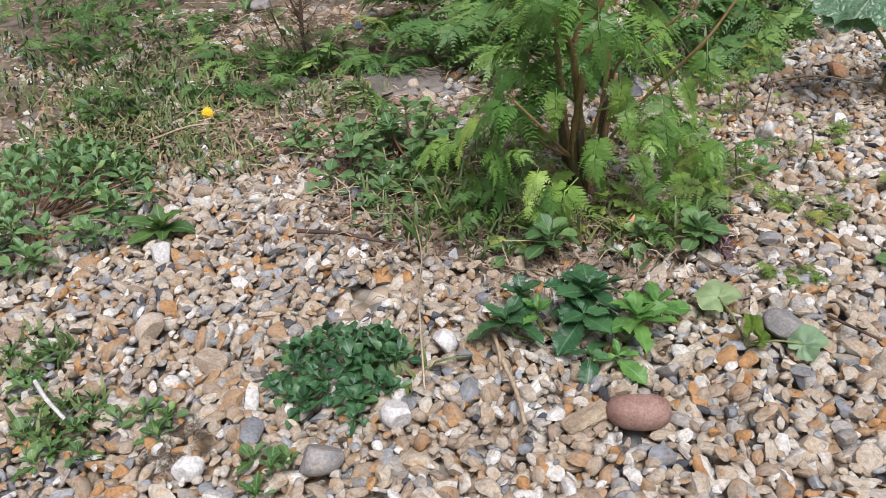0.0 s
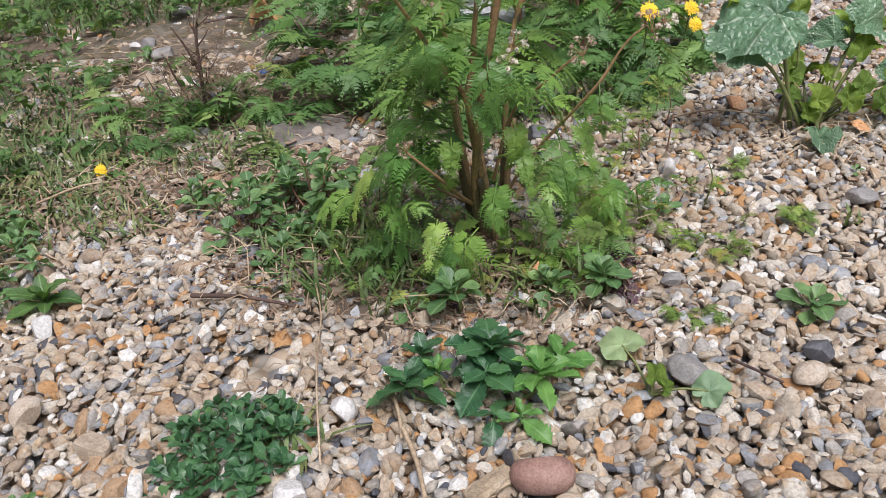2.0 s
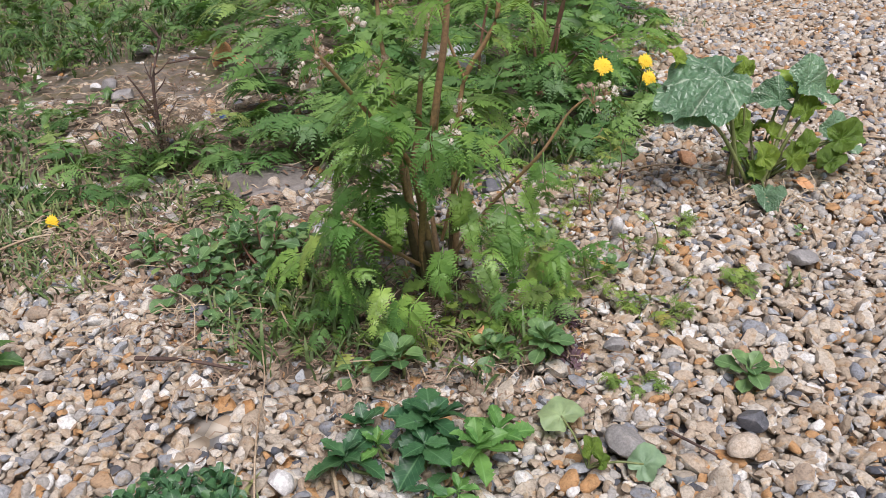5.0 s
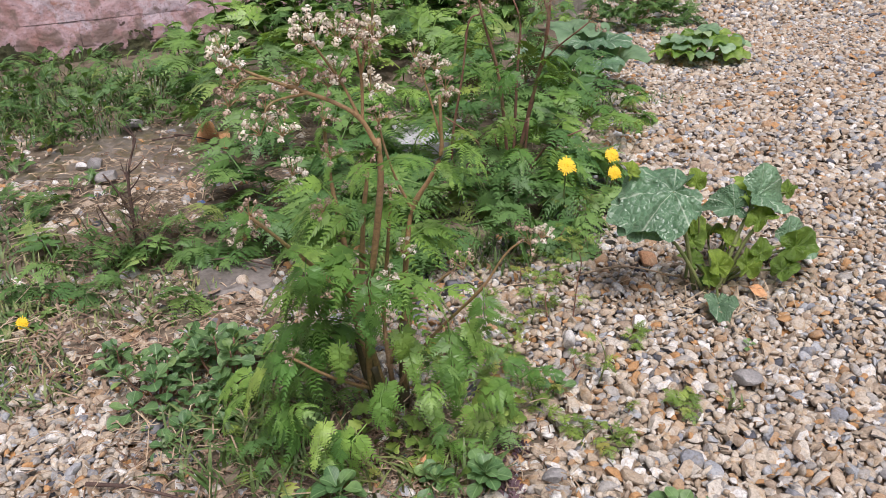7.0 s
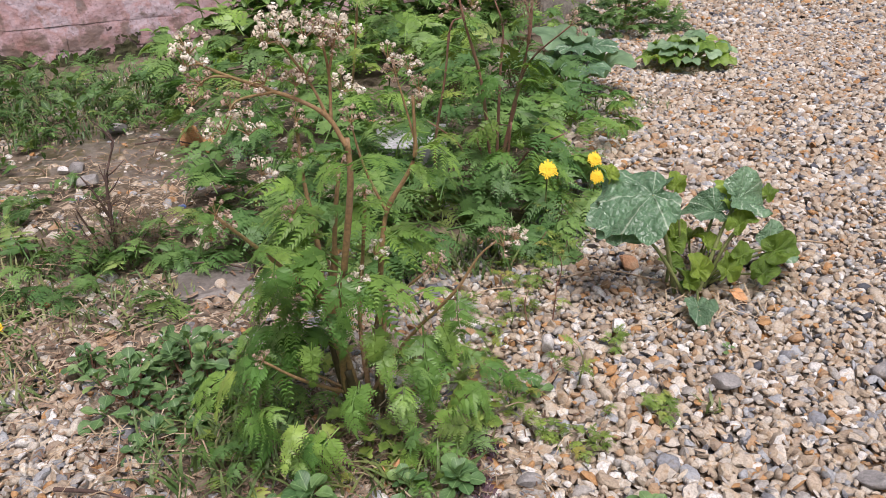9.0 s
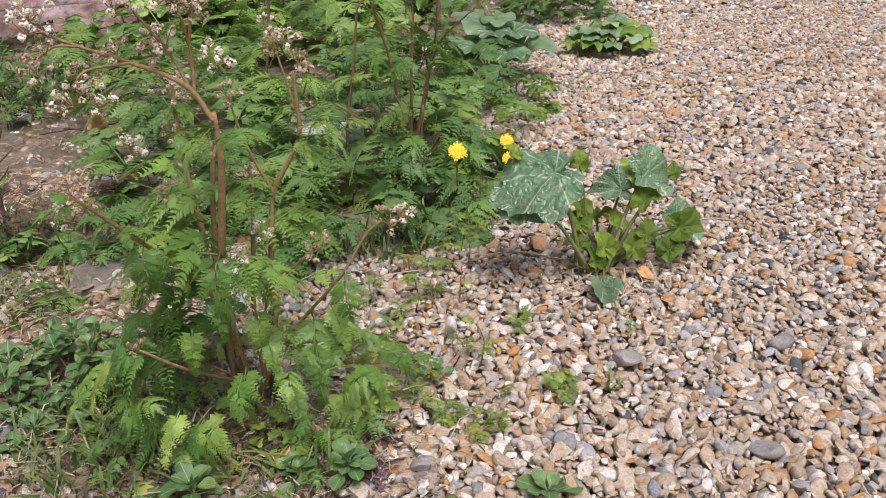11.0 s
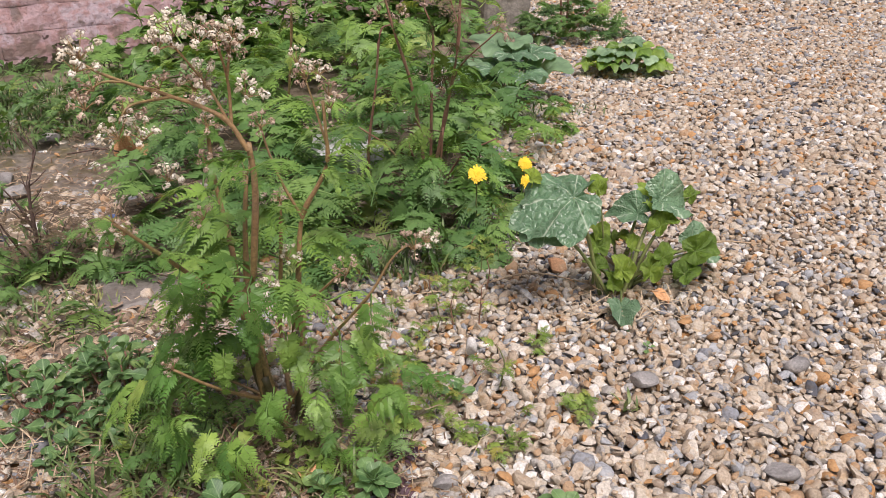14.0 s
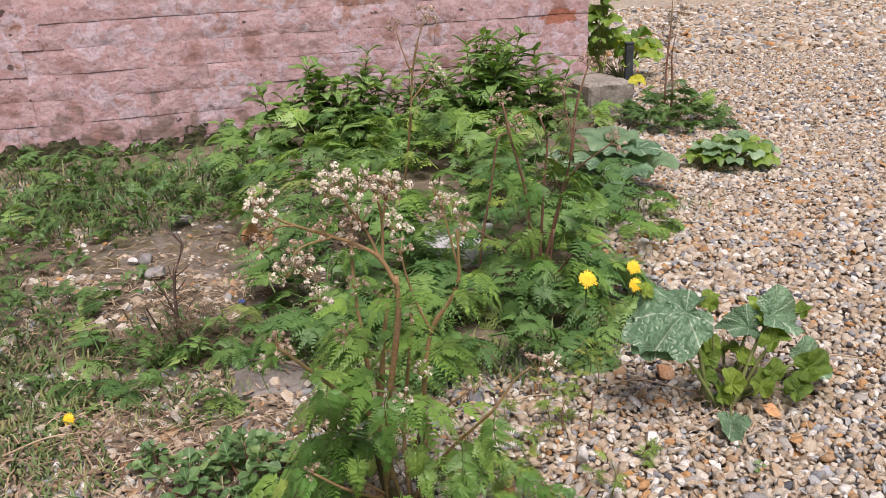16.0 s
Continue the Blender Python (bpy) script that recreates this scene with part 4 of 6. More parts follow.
tagged(part("gravel", gravel_mesh("gravel", scatter(-1.6, 0.6, 0.50, 2.3, 0.0122, keep_bed), 0.0118, SHAPES_BURIED, 0.25, 0.4), ground), "small stones lying on the damp earth", kind="stuff")


# ---- planted bed: tall cow parsley ----
MAIN = (-0.048, 0.69, 0.0)


def fern_mound(plant, kinds, count, radius, height, size, seed, lift=(-5, 60), inner=0.1, oval_y=1.0):
    leaves(plant, kinds, count, radius, height, size, lift, "frond", inner, oval_y, seed)


def cow_parsley_main():
    o = MAIN
    plant = thing("cow_parsley", o, "tall cow parsley with brown stems, feathery leaves and cream flower heads", "plant")

    def stem(pts, r0, r1, nodes):
        stalk("stem", pts, r0, r1, M_STEM, plant, o, nodes)

    stem([(-0.052, 0.685, 0.0), (-0.064, 0.67, 0.057), (-0.057, 0.64, 0.158), (-0.051, 0.625, 0.195), (-0.039, 0.61, 0.271), (-0.038, 0.60, 0.31)], 0.0044, 0.0026, (0.5,))
    stem([(-0.039, 0.60, 0.305), (-0.050, 0.60, 0.327), (-0.068, 0.595, 0.341), (-0.083, 0.59, 0.349), (-0.108, 0.575, 0.364), (-0.121, 0.57, 0.372), (-0.131, 0.57, 0.379)], 0.0022, 0.0009, (0.18, 0.55))
    stem([(-0.048, 0.60, 0.322), (-0.046, 0.60, 0.353), (-0.047, 0.59, 0.374), (-0.049, 0.59, 0.384)], 0.0016, 0.0008, ())
    stem([(-0.050, 0.60, 0.327), (-0.059, 0.60, 0.350), (-0.072, 0.59, 0.376), (-0.079, 0.58, 0.390)], 0.0014, 0.0008, ())
    stem([(-0.046, 0.597, 0.358), (-0.041, 0.59, 0.376), (-0.037, 0.585, 0.393)], 0.0013, 0.0008, ())
    stem([(-0.083, 0.59, 0.349), (-0.103, 0.56, 0.352), (-0.111, 0.555, 0.342)], 0.0013, 0.0008, ())
    stem([(-0.108, 0.575, 0.364), (-0.120, 0.568, 0.366), (-0.130, 0.562, 0.360)], 0.0012, 0.0008, ())
    stem([(-0.06, 0.70, 0.0), (-0.076, 0.70, 0.122), (-0.078, 0.71, 0.173), (-0.086, 0.725, 0.238), (-0.087, 0.73, 0.289)], 0.0040, 0.0018, (0.6,))
    stem([(-0.045, 0.675, 0.0), (-0.066, 0.66, 0.134), (-0.062, 0.66, 0.175), (-0.056, 0.655, 0.229), (-0.049, 0.65, 0.269)], 0.0042, 0.0018, (0.55,))
    stem([(-0.036, 0.715, 0.0), (-0.031, 0.73, 0.06), (-0.026, 0.73, 0.128), (-0.022, 0.73, 0.16), (-0.018, 0.73, 0.188), (-0.011, 0.725, 0.21), (0.003, 0.72, 0.233), (0.013, 0.715, 0.256), (0.014, 0.71, 0.284), (0.014, 0.71, 0.310)], 0.0038, 0.0015, (0.56, 0.8))
    stem([(0.014, 0.712, 0.270), (0.006, 0.716, 0.306), (-0.002, 0.72, 0.340)], 0.0013, 0.0008, ())
    stem([(-0.015, 0.727, 0.20), (-0.028, 0.72, 0.235), (-0.036, 0.71, 0.27), (-0.039, 0.70, 0.296)], 0.0018, 0.0009, ())
    stem([(-0.045, 0.72, 0.0), (-0.05, 0.75, 0.076), (-0.041, 0.75, 0.149), (-0.034, 0.74, 0.211)], 0.0034, 0.0018, ())
    stem([(-0.055, 0.68, 0.05), (-0.068, 0.645, 0.149), (-0.088, 0.62, 0.191), (-0.107, 0.59, 0.231), (-0.129, 0.56, 0.273)], 0.0030, 0.0015, (0.45,))
    stem([(-0.046, 0.69, 0.02), (-0.025, 0.69, 0.059), (0.0, 0.68, 0.097), (0.022, 0.665, 0.128), (0.041, 0.65, 0.157), (0.059, 0.645, 0.188), (0.073, 0.64, 0.203)], 0.0024, 0.0010, (0.6,))
    stem([(-0.045, 0.69, 0.06), (-0.026, 0.69, 0.123), (-0.002, 0.65, 0.162), (0.017, 0.63, 0.187)], 0.0020, 0.0011, ())
    stem([(-0.055, 0.69, 0.03), (-0.075, 0.66, 0.058), (-0.097, 0.62, 0.098), (-0.12, 0.60, 0.13)], 0.0024, 0.0013, ())
    stem([(-0.05, 0.685, 0.03), (-0.095, 0.70, 0.05), (-0.135, 0.70, 0.075)], 0.0020, 0.0011, ())
    stem([(-0.035, 0.70, 0.0), (-0.030, 0.705, 0.06), (-0.022, 0.71, 0.11)], 0.0042, 0.0026, ())
    stem([(-0.06, 0.715, 0.0), (-0.068, 0.73, 0.07), (-0.075, 0.75, 0.15)], 0.0036, 0.0020, ())
    for pts, r0, r1 in [([(-0.054, 0.686, 0.0), (-0.062, 0.676, 0.04), (-0.063, 0.664, 0.085)], 0.0072, 0.0048), ([(-0.036, 0.698, 0.0), (-0.033, 0.708, 0.04), (-0.030, 0.722, 0.085)], 0.0068, 0.0046),
                        ([(-0.045, 0.678, 0.0), (-0.052, 0.672, 0.035), (-0.060, 0.664, 0.075)], 0.0066, 0.0046), ([(-0.062, 0.705, 0.0), (-0.070, 0.70, 0.05), (-0.075, 0.70, 0.09)], 0.0062, 0.0044)]:
        stalk("sheath", pts, r0, r1, M_STEM_FOOT, plant, o, (), 8, "dark withered stem foot")
    for k, (x, y, z, size, faded) in enumerate([
            (-0.131, 0.57, 0.389, 0.02, 0), (-0.135, 0.57, 0.38, 0.018, 0), (-0.125, 0.565, 0.368, 0.016, 1), (-0.131, 0.56, 0.358, 0.018, 1), (-0.108, 0.56, 0.353, 0.016, 1),
            (-0.113, 0.555, 0.34, 0.02, 0), (-0.099, 0.56, 0.336, 0.018, 0), (-0.085, 0.58, 0.39, 0.02, 0), (-0.074, 0.585, 0.398, 0.022, 0), (-0.058, 0.58, 0.394, 0.022, 0),
            (-0.049, 0.58, 0.392, 0.018, 1), (-0.037, 0.585, 0.395, 0.02, 0), (-0.034, 0.59, 0.388, 0.018, 0), (-0.042, 0.59, 0.382, 0.016, 1), (-0.062, 0.6, 0.363, 0.02, 0),
            (-0.069, 0.6, 0.357, 0.018, 1), (-0.042, 0.655, 0.338, 0.022, 0), (-0.088, 0.58, 0.363, 0.016, 1), (-0.077, 0.65, 0.287, 0.016, 1), (-0.109, 0.65, 0.277, 0.02, 0),
            (-0.089, 0.66, 0.238, 0.016, 1), (-0.039, 0.7, 0.3, 0.018, 1), (-0.005, 0.72, 0.346, 0.016, 0), (0.002, 0.72, 0.334, 0.018, 1), (0.012, 0.71, 0.338, 0.018, 0),
            (0.019, 0.71, 0.321, 0.018, 1), (0.02, 0.715, 0.308, 0.016, 0), (-0.039, 0.612, 0.194, 0.016, 0), (-0.027, 0.663, 0.194, 0.016, 0), (0.022, 0.625, 0.195, 0.018, 1),
            (0.079, 0.64, 0.206, 0.02, 1), (0.088, 0.64, 0.21, 0.016, 0), (-0.139, 0.583, 0.254, 0.02, 0), (-0.129, 0.58, 0.262, 0.016, 1), (-0.087, 0.73, 0.296, 0.018, 1),
            (-0.049, 0.65, 0.276, 0.016, 1), (-0.034, 0.74, 0.218, 0.016, 1), (-0.129, 0.56, 0.280, 0.016, 1), (-0.12, 0.6, 0.136, 0.012, 1),
    ]):
        umbel(plant, (x, y, z - 0.4 * size), (math.sin(k * 2.1) * 0.4, -0.2, 0.8), size * 0.85, M_SEEDHEAD if faded else M_FLORET, 40 + k, bool(faded), o)
    # leaves from the stem joints: azimuth 0 points away from the path, 90 to the left
    r = random.Random(5)

    def frond(at, az, lift, size):
        for extra in range(1 + (size > 0.115)):
            part("frond", r.choice(FERNS), plant, set_on(Vector(at) - Vector(o), az + r.uniform(-22, 22), lift + r.uniform(-12, 14), size * r.uniform(0.9, 1.15), r.uniform(-20, 20)))

    frond((-0.052, 0.625, 0.195), 165, -35, 0.055)
    frond((-0.048, 0.625, 0.19), 210, -30, 0.055)
    frond((-0.055, 0.63, 0.19), 110, 0, 0.085)
    frond((-0.05, 0.63, 0.19), 70, 12, 0.10)
    frond((-0.045, 0.63, 0.185), 250, -5, 0.075)
    frond((-0.06, 0.65, 0.15), 95, 10, 0.09)
    frond((-0.055, 0.65, 0.15), 268, 8, 0.085)
    frond((-0.06, 0.66, 0.10), 85, 5, 0.095)
    frond((-0.045, 0.67, 0.09), 262, 10, 0.075)
    frond((-0.04, 0.60, 0.29), 245, 10, 0.05)
    frond((-0.04, 0.60, 0.29), 150, 10, 0.04)
    frond((-0.085, 0.72, 0.22), 60, 20, 0.08)
    frond((-0.085, 0.72, 0.22), 140, 10, 0.07)
    frond((-0.055, 0.655, 0.22), 85, 15, 0.09)
    frond((-0.055, 0.655, 0.22), 285, 15, 0.08)
    frond((-0.018, 0.73, 0.188), 120, 15, 0.07)
    frond((-0.02, 0.73, 0.17), 290, 5, 0.08)
    frond((0.008, 0.72, 0.24), 250, 5, 0.06)
    frond((0.014, 0.715, 0.26), 240, 0, 0.055)
    frond((-0.04, 0.75, 0.15), 265, 15, 0.09)
    frond((-0.04, 0.75, 0.15), 60, 15, 0.09)
    frond((0.01, 0.675, 0.11), 200, -35, 0.07)
    frond((0.041, 0.65, 0.157), 190, -65, 0.05)
    frond((-0.10, 0.60, 0.22), 170, -40, 0.045)
    frond((-0.09, 0.62, 0.19), 120, 5, 0.07)
    frond((-0.11, 0.61, 0.12), 120, -10, 0.06)
    frond((0.0, 0.71, 0.12), 260, 0, 0.07)
    for x, y, z in [(-0.087, 0.73, 0.285), (-0.086, 0.728, 0.26), (-0.049, 0.65, 0.262), (-0.052, 0.652, 0.24), (-0.034, 0.74, 0.205), (-0.129, 0.56, 0.268), (-0.11, 0.588, 0.235), (-0.038, 0.60, 0.30), (0.013, 0.715, 0.25)]:
        for k in range(2):
            part("frond", r.choice(SPRAYS), plant, set_on(Vector((x, y, z)) - Vector(o), r.uniform(0, 360), r.uniform(-50, 15), r.uniform(0.026, 0.044), r.uniform(-25, 25)))
    # hanging sprays on the near side
    for k, (x, y, z, az, lift, size) in enumerate([
            (-0.084, 0.625, 0.130, 170, -72, 0.050), (-0.033, 0.630, 0.138, 185, -76, 0.055), (-0.030, 0.640, 0.118, 200, -50, 0.055), (0.010, 0.640, 0.092, 190, -66, 0.066), (-0.126, 0.630, 0.128, 160, -60, 0.050),
            (-0.150, 0.630, 0.108, 140, -40, 0.052), (-0.168, 0.620, 0.088, 130, -30, 0.045), (-0.048, 0.630, 0.085, 175, -45, 0.055), (0.025, 0.660, 0.122, 215, -55, 0.050), (-0.015, 0.630, 0.068, 200, -35, 0.055),
            (-0.120, 0.630, 0.150, 150, -35, 0.055), (-0.075, 0.640, 0.205, 165, -48, 0.050), (-0.060, 0.615, 0.165, 200, -62, 0.048), (0.045, 0.655, 0.060, 225, -25, 0.050), (-0.100, 0.600, 0.070, 160, -30, 0.048)]):
        part("frond", SPRAYS[k % 3], plant, set_on(Vector((x, y, z)) - Vector(o), az, lift, size, r.uniform(-18, 18)))
    fern_mound(plant, FERNS, 10, 0.16, 0.05, (0.035, 0.055), 52, (-5, 50), 0.55, 0.75)
    fern_mound(plant, FERNS, 16, 0.14, 0.17, (0.04, 0.065), 55, (-35, 35), 0.55, 0.7)
    fern_mound(plant, FERNS_YELLOW, 40, 0.165, 0.04, (0.020, 0.033), 53, (0, 50), 0.35, 0.75)
    for side in (-1, 1):
        for _ in range(22):
            at = (-0.048 + side * r.uniform(0.03, 0.125), r.uniform(0.60, 0.74), r.uniform(0.012, 0.10))
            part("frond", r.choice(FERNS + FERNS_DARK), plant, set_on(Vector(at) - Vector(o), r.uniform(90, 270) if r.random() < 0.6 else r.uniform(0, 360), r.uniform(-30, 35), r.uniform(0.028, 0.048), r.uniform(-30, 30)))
    for _ in range(18):
        at = (r.uniform(-0.13, -0.055), r.uniform(0.64, 0.74), r.uniform(0.08, 0.2))
        part("frond", r.choice(FERNS), plant, set_on(Vector(at) - Vector(o), r.uniform(50, 150), r.uniform(-15, 25), r.uniform(0.05, 0.08), r.uniform(-25, 25)))
    leaves(plant, LOBEDS_YELLOW, 64, 0.15, 0.035, (0.014, 0.026), (0, 60), "leaf", 0.15, 0.85, 56)
    fern_mound(plant, FERNS_PURPLE, 4, 0.13, 0.02, (0.04, 0.07), 54, (0, 25), 0.6)
    return plant


cow_parsley_main()


def cow_parsley_behind():
    o = (0.15, 1.26, 0.0)
    plant = thing("cow_parsley", o, "cow parsley gone over, with reddish stems and faded flower heads", "plant")

    def stem(pts, r0, r1, nodes):
        stalk("stem", pts, r0, r1, M_STEM_RED, plant, o, nodes)

    stem([(0.16, 1.27, 0.0), (0.165, 1.27, 0.041), (0.185, 1.25, 0.145), (0.201, 1.22, 0.245), (0.205, 1.20, 0.326), (0.219, 1.19, 0.385)], 0.0044, 0.0016, (0.4, 0.65, 0.85))
    stem([(0.15, 1.27, 0.0), (0.15, 1.27, 0.051), (0.133, 1.23, 0.191), (0.11, 1.21, 0.277), (0.097, 1.20, 0.335)], 0.0042, 0.0016, (0.6,))
    stem([(0.158, 1.28, 0.0), (0.161, 1.28, 0.047), (0.168, 1.28, 0.185), (0.173, 1.28, 0.259), (0.161, 1.28, 0.30)], 0.0036, 0.0014, (0.6,))
    stem([(0.185, 1.25, 0.145), (0.202, 1.22, 0.218), (0.246, 1.15, 0.28)], 0.0026, 0.0012, ())
    stem([(0.10, 1.27, 0.0), (0.061, 1.27, 0.056), (0.081, 1.25, 0.197), (0.091, 1.24, 0.272), (0.108, 1.24, 0.284)], 0.0030, 0.0014, (0.7,))
    stem([(0.203, 1.21, 0.28), (0.19, 1.20, 0.32), (0.185, 1.19, 0.35)], 0.0018, 0.0010, ())
    stem([(0.17, 1.26, 0.0), (0.20, 1.22, 0.08), (0.25, 1.18, 0.12)], 0.0028, 0.0012, ())
    stem([(0.13, 1.26, 0.0), (0.10, 1.24, 0.09), (0.05, 1.22, 0.14)], 0.0028, 0.0012, ())
    stem([(0.165, 1.25, 0.0), (0.172, 1.24, 0.06), (0.176, 1.22, 0.13)], 0.0034, 0.0018, ())
    stem([(0.14, 1.25, 0.0), (0.135, 1.23, 0.06), (0.12, 1.21, 0.12)], 0.0034, 0.0018, ())
    heads = [((0.219, 1.19, 0.385), (0.1, 0, 1), 0.026), ((0.185, 1.19, 0.35), (-0.3, 0, 1), 0.022), ((0.097, 1.20, 0.335), (-0.2, 0, 1), 0.024), ((0.161, 1.28, 0.30), (0, 0, 1), 0.022),
             ((0.246, 1.15, 0.28), (0.6, 0, 0.6), 0.024), ((0.108, 1.24, 0.284), (0.3, 0, 1), 0.022), ((0.09, 1.21, 0.30), (-0.6, 0, 0.5), 0.018), ((0.12, 1.23, 0.30), (0.4, 0, 0.7), 0.018)]
    for k, (at, way, size) in enumerate(heads):
        umbel(plant, at, way, size, M_SEEDHEAD, 80 + k, True, o)
    r = random.Random(6)
    for _ in range(44):
        at = (r.uniform(0.06, 0.23), r.uniform(1.17, 1.28), r.uniform(0.08, 0.33))
        part("frond", r.choice(FERNS_YELLOW + FERNS_BROWN + FERNS_MID), plant, set_on(Vector(at) - Vector(o), r.uniform(0, 360), r.uniform(-40, 20), r.uniform(0.04, 0.07), r.uniform(-30, 30)))
    fern_mound(plant, FERNS_MID, 18, 0.13, 0.21, (0.08, 0.12), 61, (-10, 40))
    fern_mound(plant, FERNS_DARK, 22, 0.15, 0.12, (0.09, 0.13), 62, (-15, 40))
    return plant


cow_parsley_behind()


def cow_parsley_back():
    o = (-0.085, 1.63, 0.0)
    plant = thing("cow_parsley", o, "slender cow parsley with a single tall stem before the wall", "plant")
    for pts, r0, r1, nodes in [([(-0.085, 1.63, 0.0), (-0.08, 1.62, 0.065), (-0.065, 1.60, 0.153), (-0.053, 1.58, 0.236), (-0.043, 1.56, 0.336), (-0.029, 1.55, 0.399), (-0.014, 1.55, 0.435)], 0.0036, 0.0014, (0.5, 0.75)),
                               ([(-0.043, 1.56, 0.33), (-0.059, 1.55, 0.38), (-0.069, 1.54, 0.42)], 0.0018, 0.0010, ()), ([(-0.05, 1.57, 0.28), (-0.025, 1.57, 0.31), (0.0, 1.57, 0.333)], 0.0020, 0.0012, ())]:
        stalk("stem", pts, r0, r1, M_STEM, plant, o, nodes)
    for k, (at, way, size, mat) in enumerate([((-0.014, 1.55, 0.435), (0.3, 0, 1), 0.030, M_SEEDHEAD), ((-0.069, 1.54, 0.42), (-0.4, 0, 1), 0.022, M_SEEDHEAD), ((0.0, 1.57, 0.333), (0.4, 0, 1), 0.024, M_FLORET), ((-0.02, 1.55, 0.42), (-0.3, 0, 1), 0.02, M_SEEDHEAD)]):
        umbel(plant, at, way, size, mat, 100 + k, True, o)
    fern_mound(plant, FERNS_MID, 26, 0.16, 0.16, (0.08, 0.13), 63)
    for k in range(8):
        part("frond", FERNS_YELLOW[k % 2], plant, set_on((0.03 + 0.01 * (k % 3), -0.05, 0.16 + 0.03 * k), k * 137, -30, 0.05))
    return plant


cow_parsley_back()

FERN_LABEL = "low mound of feathery green cow parsley leaves"
mound_seeds = itertools.count(200)


def mound(x, y, rad, h, n, kinds, size):
    plant = thing("cow_parsley", (x, y, 0), FERN_LABEL, "plant", "low cow parsley in the bed")
    fern_mound(plant, kinds, int(n * 0.82), rad, h, (size[0] * 0.92, size[1] * 1.0), next(mound_seeds), (-10, 55))


# mounds of FERNS_DARK have the shade of the bed painted into their leaves
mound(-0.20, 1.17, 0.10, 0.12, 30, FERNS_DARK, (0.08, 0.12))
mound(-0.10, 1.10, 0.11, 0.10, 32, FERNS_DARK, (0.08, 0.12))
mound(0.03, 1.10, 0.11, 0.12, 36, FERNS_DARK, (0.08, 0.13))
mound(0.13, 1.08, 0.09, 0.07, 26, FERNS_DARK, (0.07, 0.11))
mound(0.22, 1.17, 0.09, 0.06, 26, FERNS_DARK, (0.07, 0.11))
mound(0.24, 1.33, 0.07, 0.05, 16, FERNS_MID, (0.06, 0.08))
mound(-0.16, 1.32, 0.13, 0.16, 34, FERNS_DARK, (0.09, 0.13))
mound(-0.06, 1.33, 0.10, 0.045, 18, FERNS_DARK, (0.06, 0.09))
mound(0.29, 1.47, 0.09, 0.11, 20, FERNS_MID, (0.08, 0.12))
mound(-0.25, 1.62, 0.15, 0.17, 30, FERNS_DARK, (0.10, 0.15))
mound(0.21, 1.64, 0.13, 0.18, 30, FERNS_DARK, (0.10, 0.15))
mound(0.25, 1.85, 0.15, 0.17, 26, FERNS_FAR, (0.10, 0.14))
mound(-0.33, 1.98, 0.18, 0.19, 34, FERNS_FAR, (0.11, 0.16))
mound(-0.05, 1.98, 0.18, 0.22, 32, FERNS_FAR, (0.11, 0.16))
mound(0.05, 2.25, 0.18, 0.2, 24, FERNS_FAR, (0.11, 0.15))
mound(-0.45, 2.25, 0.16, 0.16, 24, FERNS_FAR, (0.10, 0.14))
mound(0.40, 1.60, 0.06, 0.05, 16, FERNS_MID, (0.05, 0.08))
mound(0.42, 1.72, 0.07, 0.06, 14, FERNS_MID, (0.05, 0.09))
mound(-0.34, 1.00, 0.09, 0.04, 26, FERNS_DARK, (0.05, 0.08))
mound(-0.30, 1.12, 0.08, 0.05, 18, FERNS_DARK, (0.05, 0.08))
mound(-0.50, 1.05, 0.09, 0.04, 22, FERNS_DARK, (0.05, 0.09))
mound(0.08, 2.12, 0.13, 0.15, 34, FERNS_FAR, (0.09, 0.13))
mound(-0.02, 2.38, 0.13, 0.15, 30, FERNS_FAR, (0.09, 0.13))
mound(0.13, 2.36, 0.13, 0.16, 30, FERNS_FAR, (0.09, 0.13))
mound(0.08, 1.33, 0.10, 0.04, 28, FERNS_DARK, (0.06, 0.09))
mound(0.13, 1.56, 0.09, 0.12, 26, FERNS_DARK, (0.07, 0.11))
mound(-0.13, 1.50, 0.11, 0.11, 26, FERNS_MID, (0.07, 0.11))
mound(0.42, 2.60, 0.08, 0.12, 24, FERNS_FAR, (0.08, 0.12))

# ---- hollyhocks on the gravel ----
MALLOWS = [round_leaf("leaf", L_MALLOW, 7, 10, 60, 0.08, 0.6, 0.09, s, 0.12, 0.25, 0.012) for s in (1, 2, 3)]
MALLOWS_BRIGHT = [round_leaf("leaf", L_MALLOW_BRIGHT, 5, 7, 40, 0.14, 0.9, 0.2, s) for s in (14, 15)]
BIG_MALLOW = round_leaf("leaf", L_MALLOW, 7, 20, 96, 0.085, 0.55, 0.09, 9, 0.34, 0.0, 0.017)
MALLOWS_FOLDED = [round_leaf("leaf", L_MALLOW, 7, 12, 60, 0.09, 0.7, 0.1, s, 0.3, 0.75, 0.020) for s in (16, 17)]
MALLOWS_PALE = [round_leaf("leaf", L_MALLOW_PALE, 5, 7, 40, 0.10, 0.6, 0.12, s, 0.12, 0.2) for s in (18, 19)]
MALLOWS_LOW = [round_leaf("leaf", L_MALLOW_LOW, 5, 9, 45, 0.16, 0.9, 0.16, s, 0.12, 0.9, 0.040) for s in (4, 5, 6)]


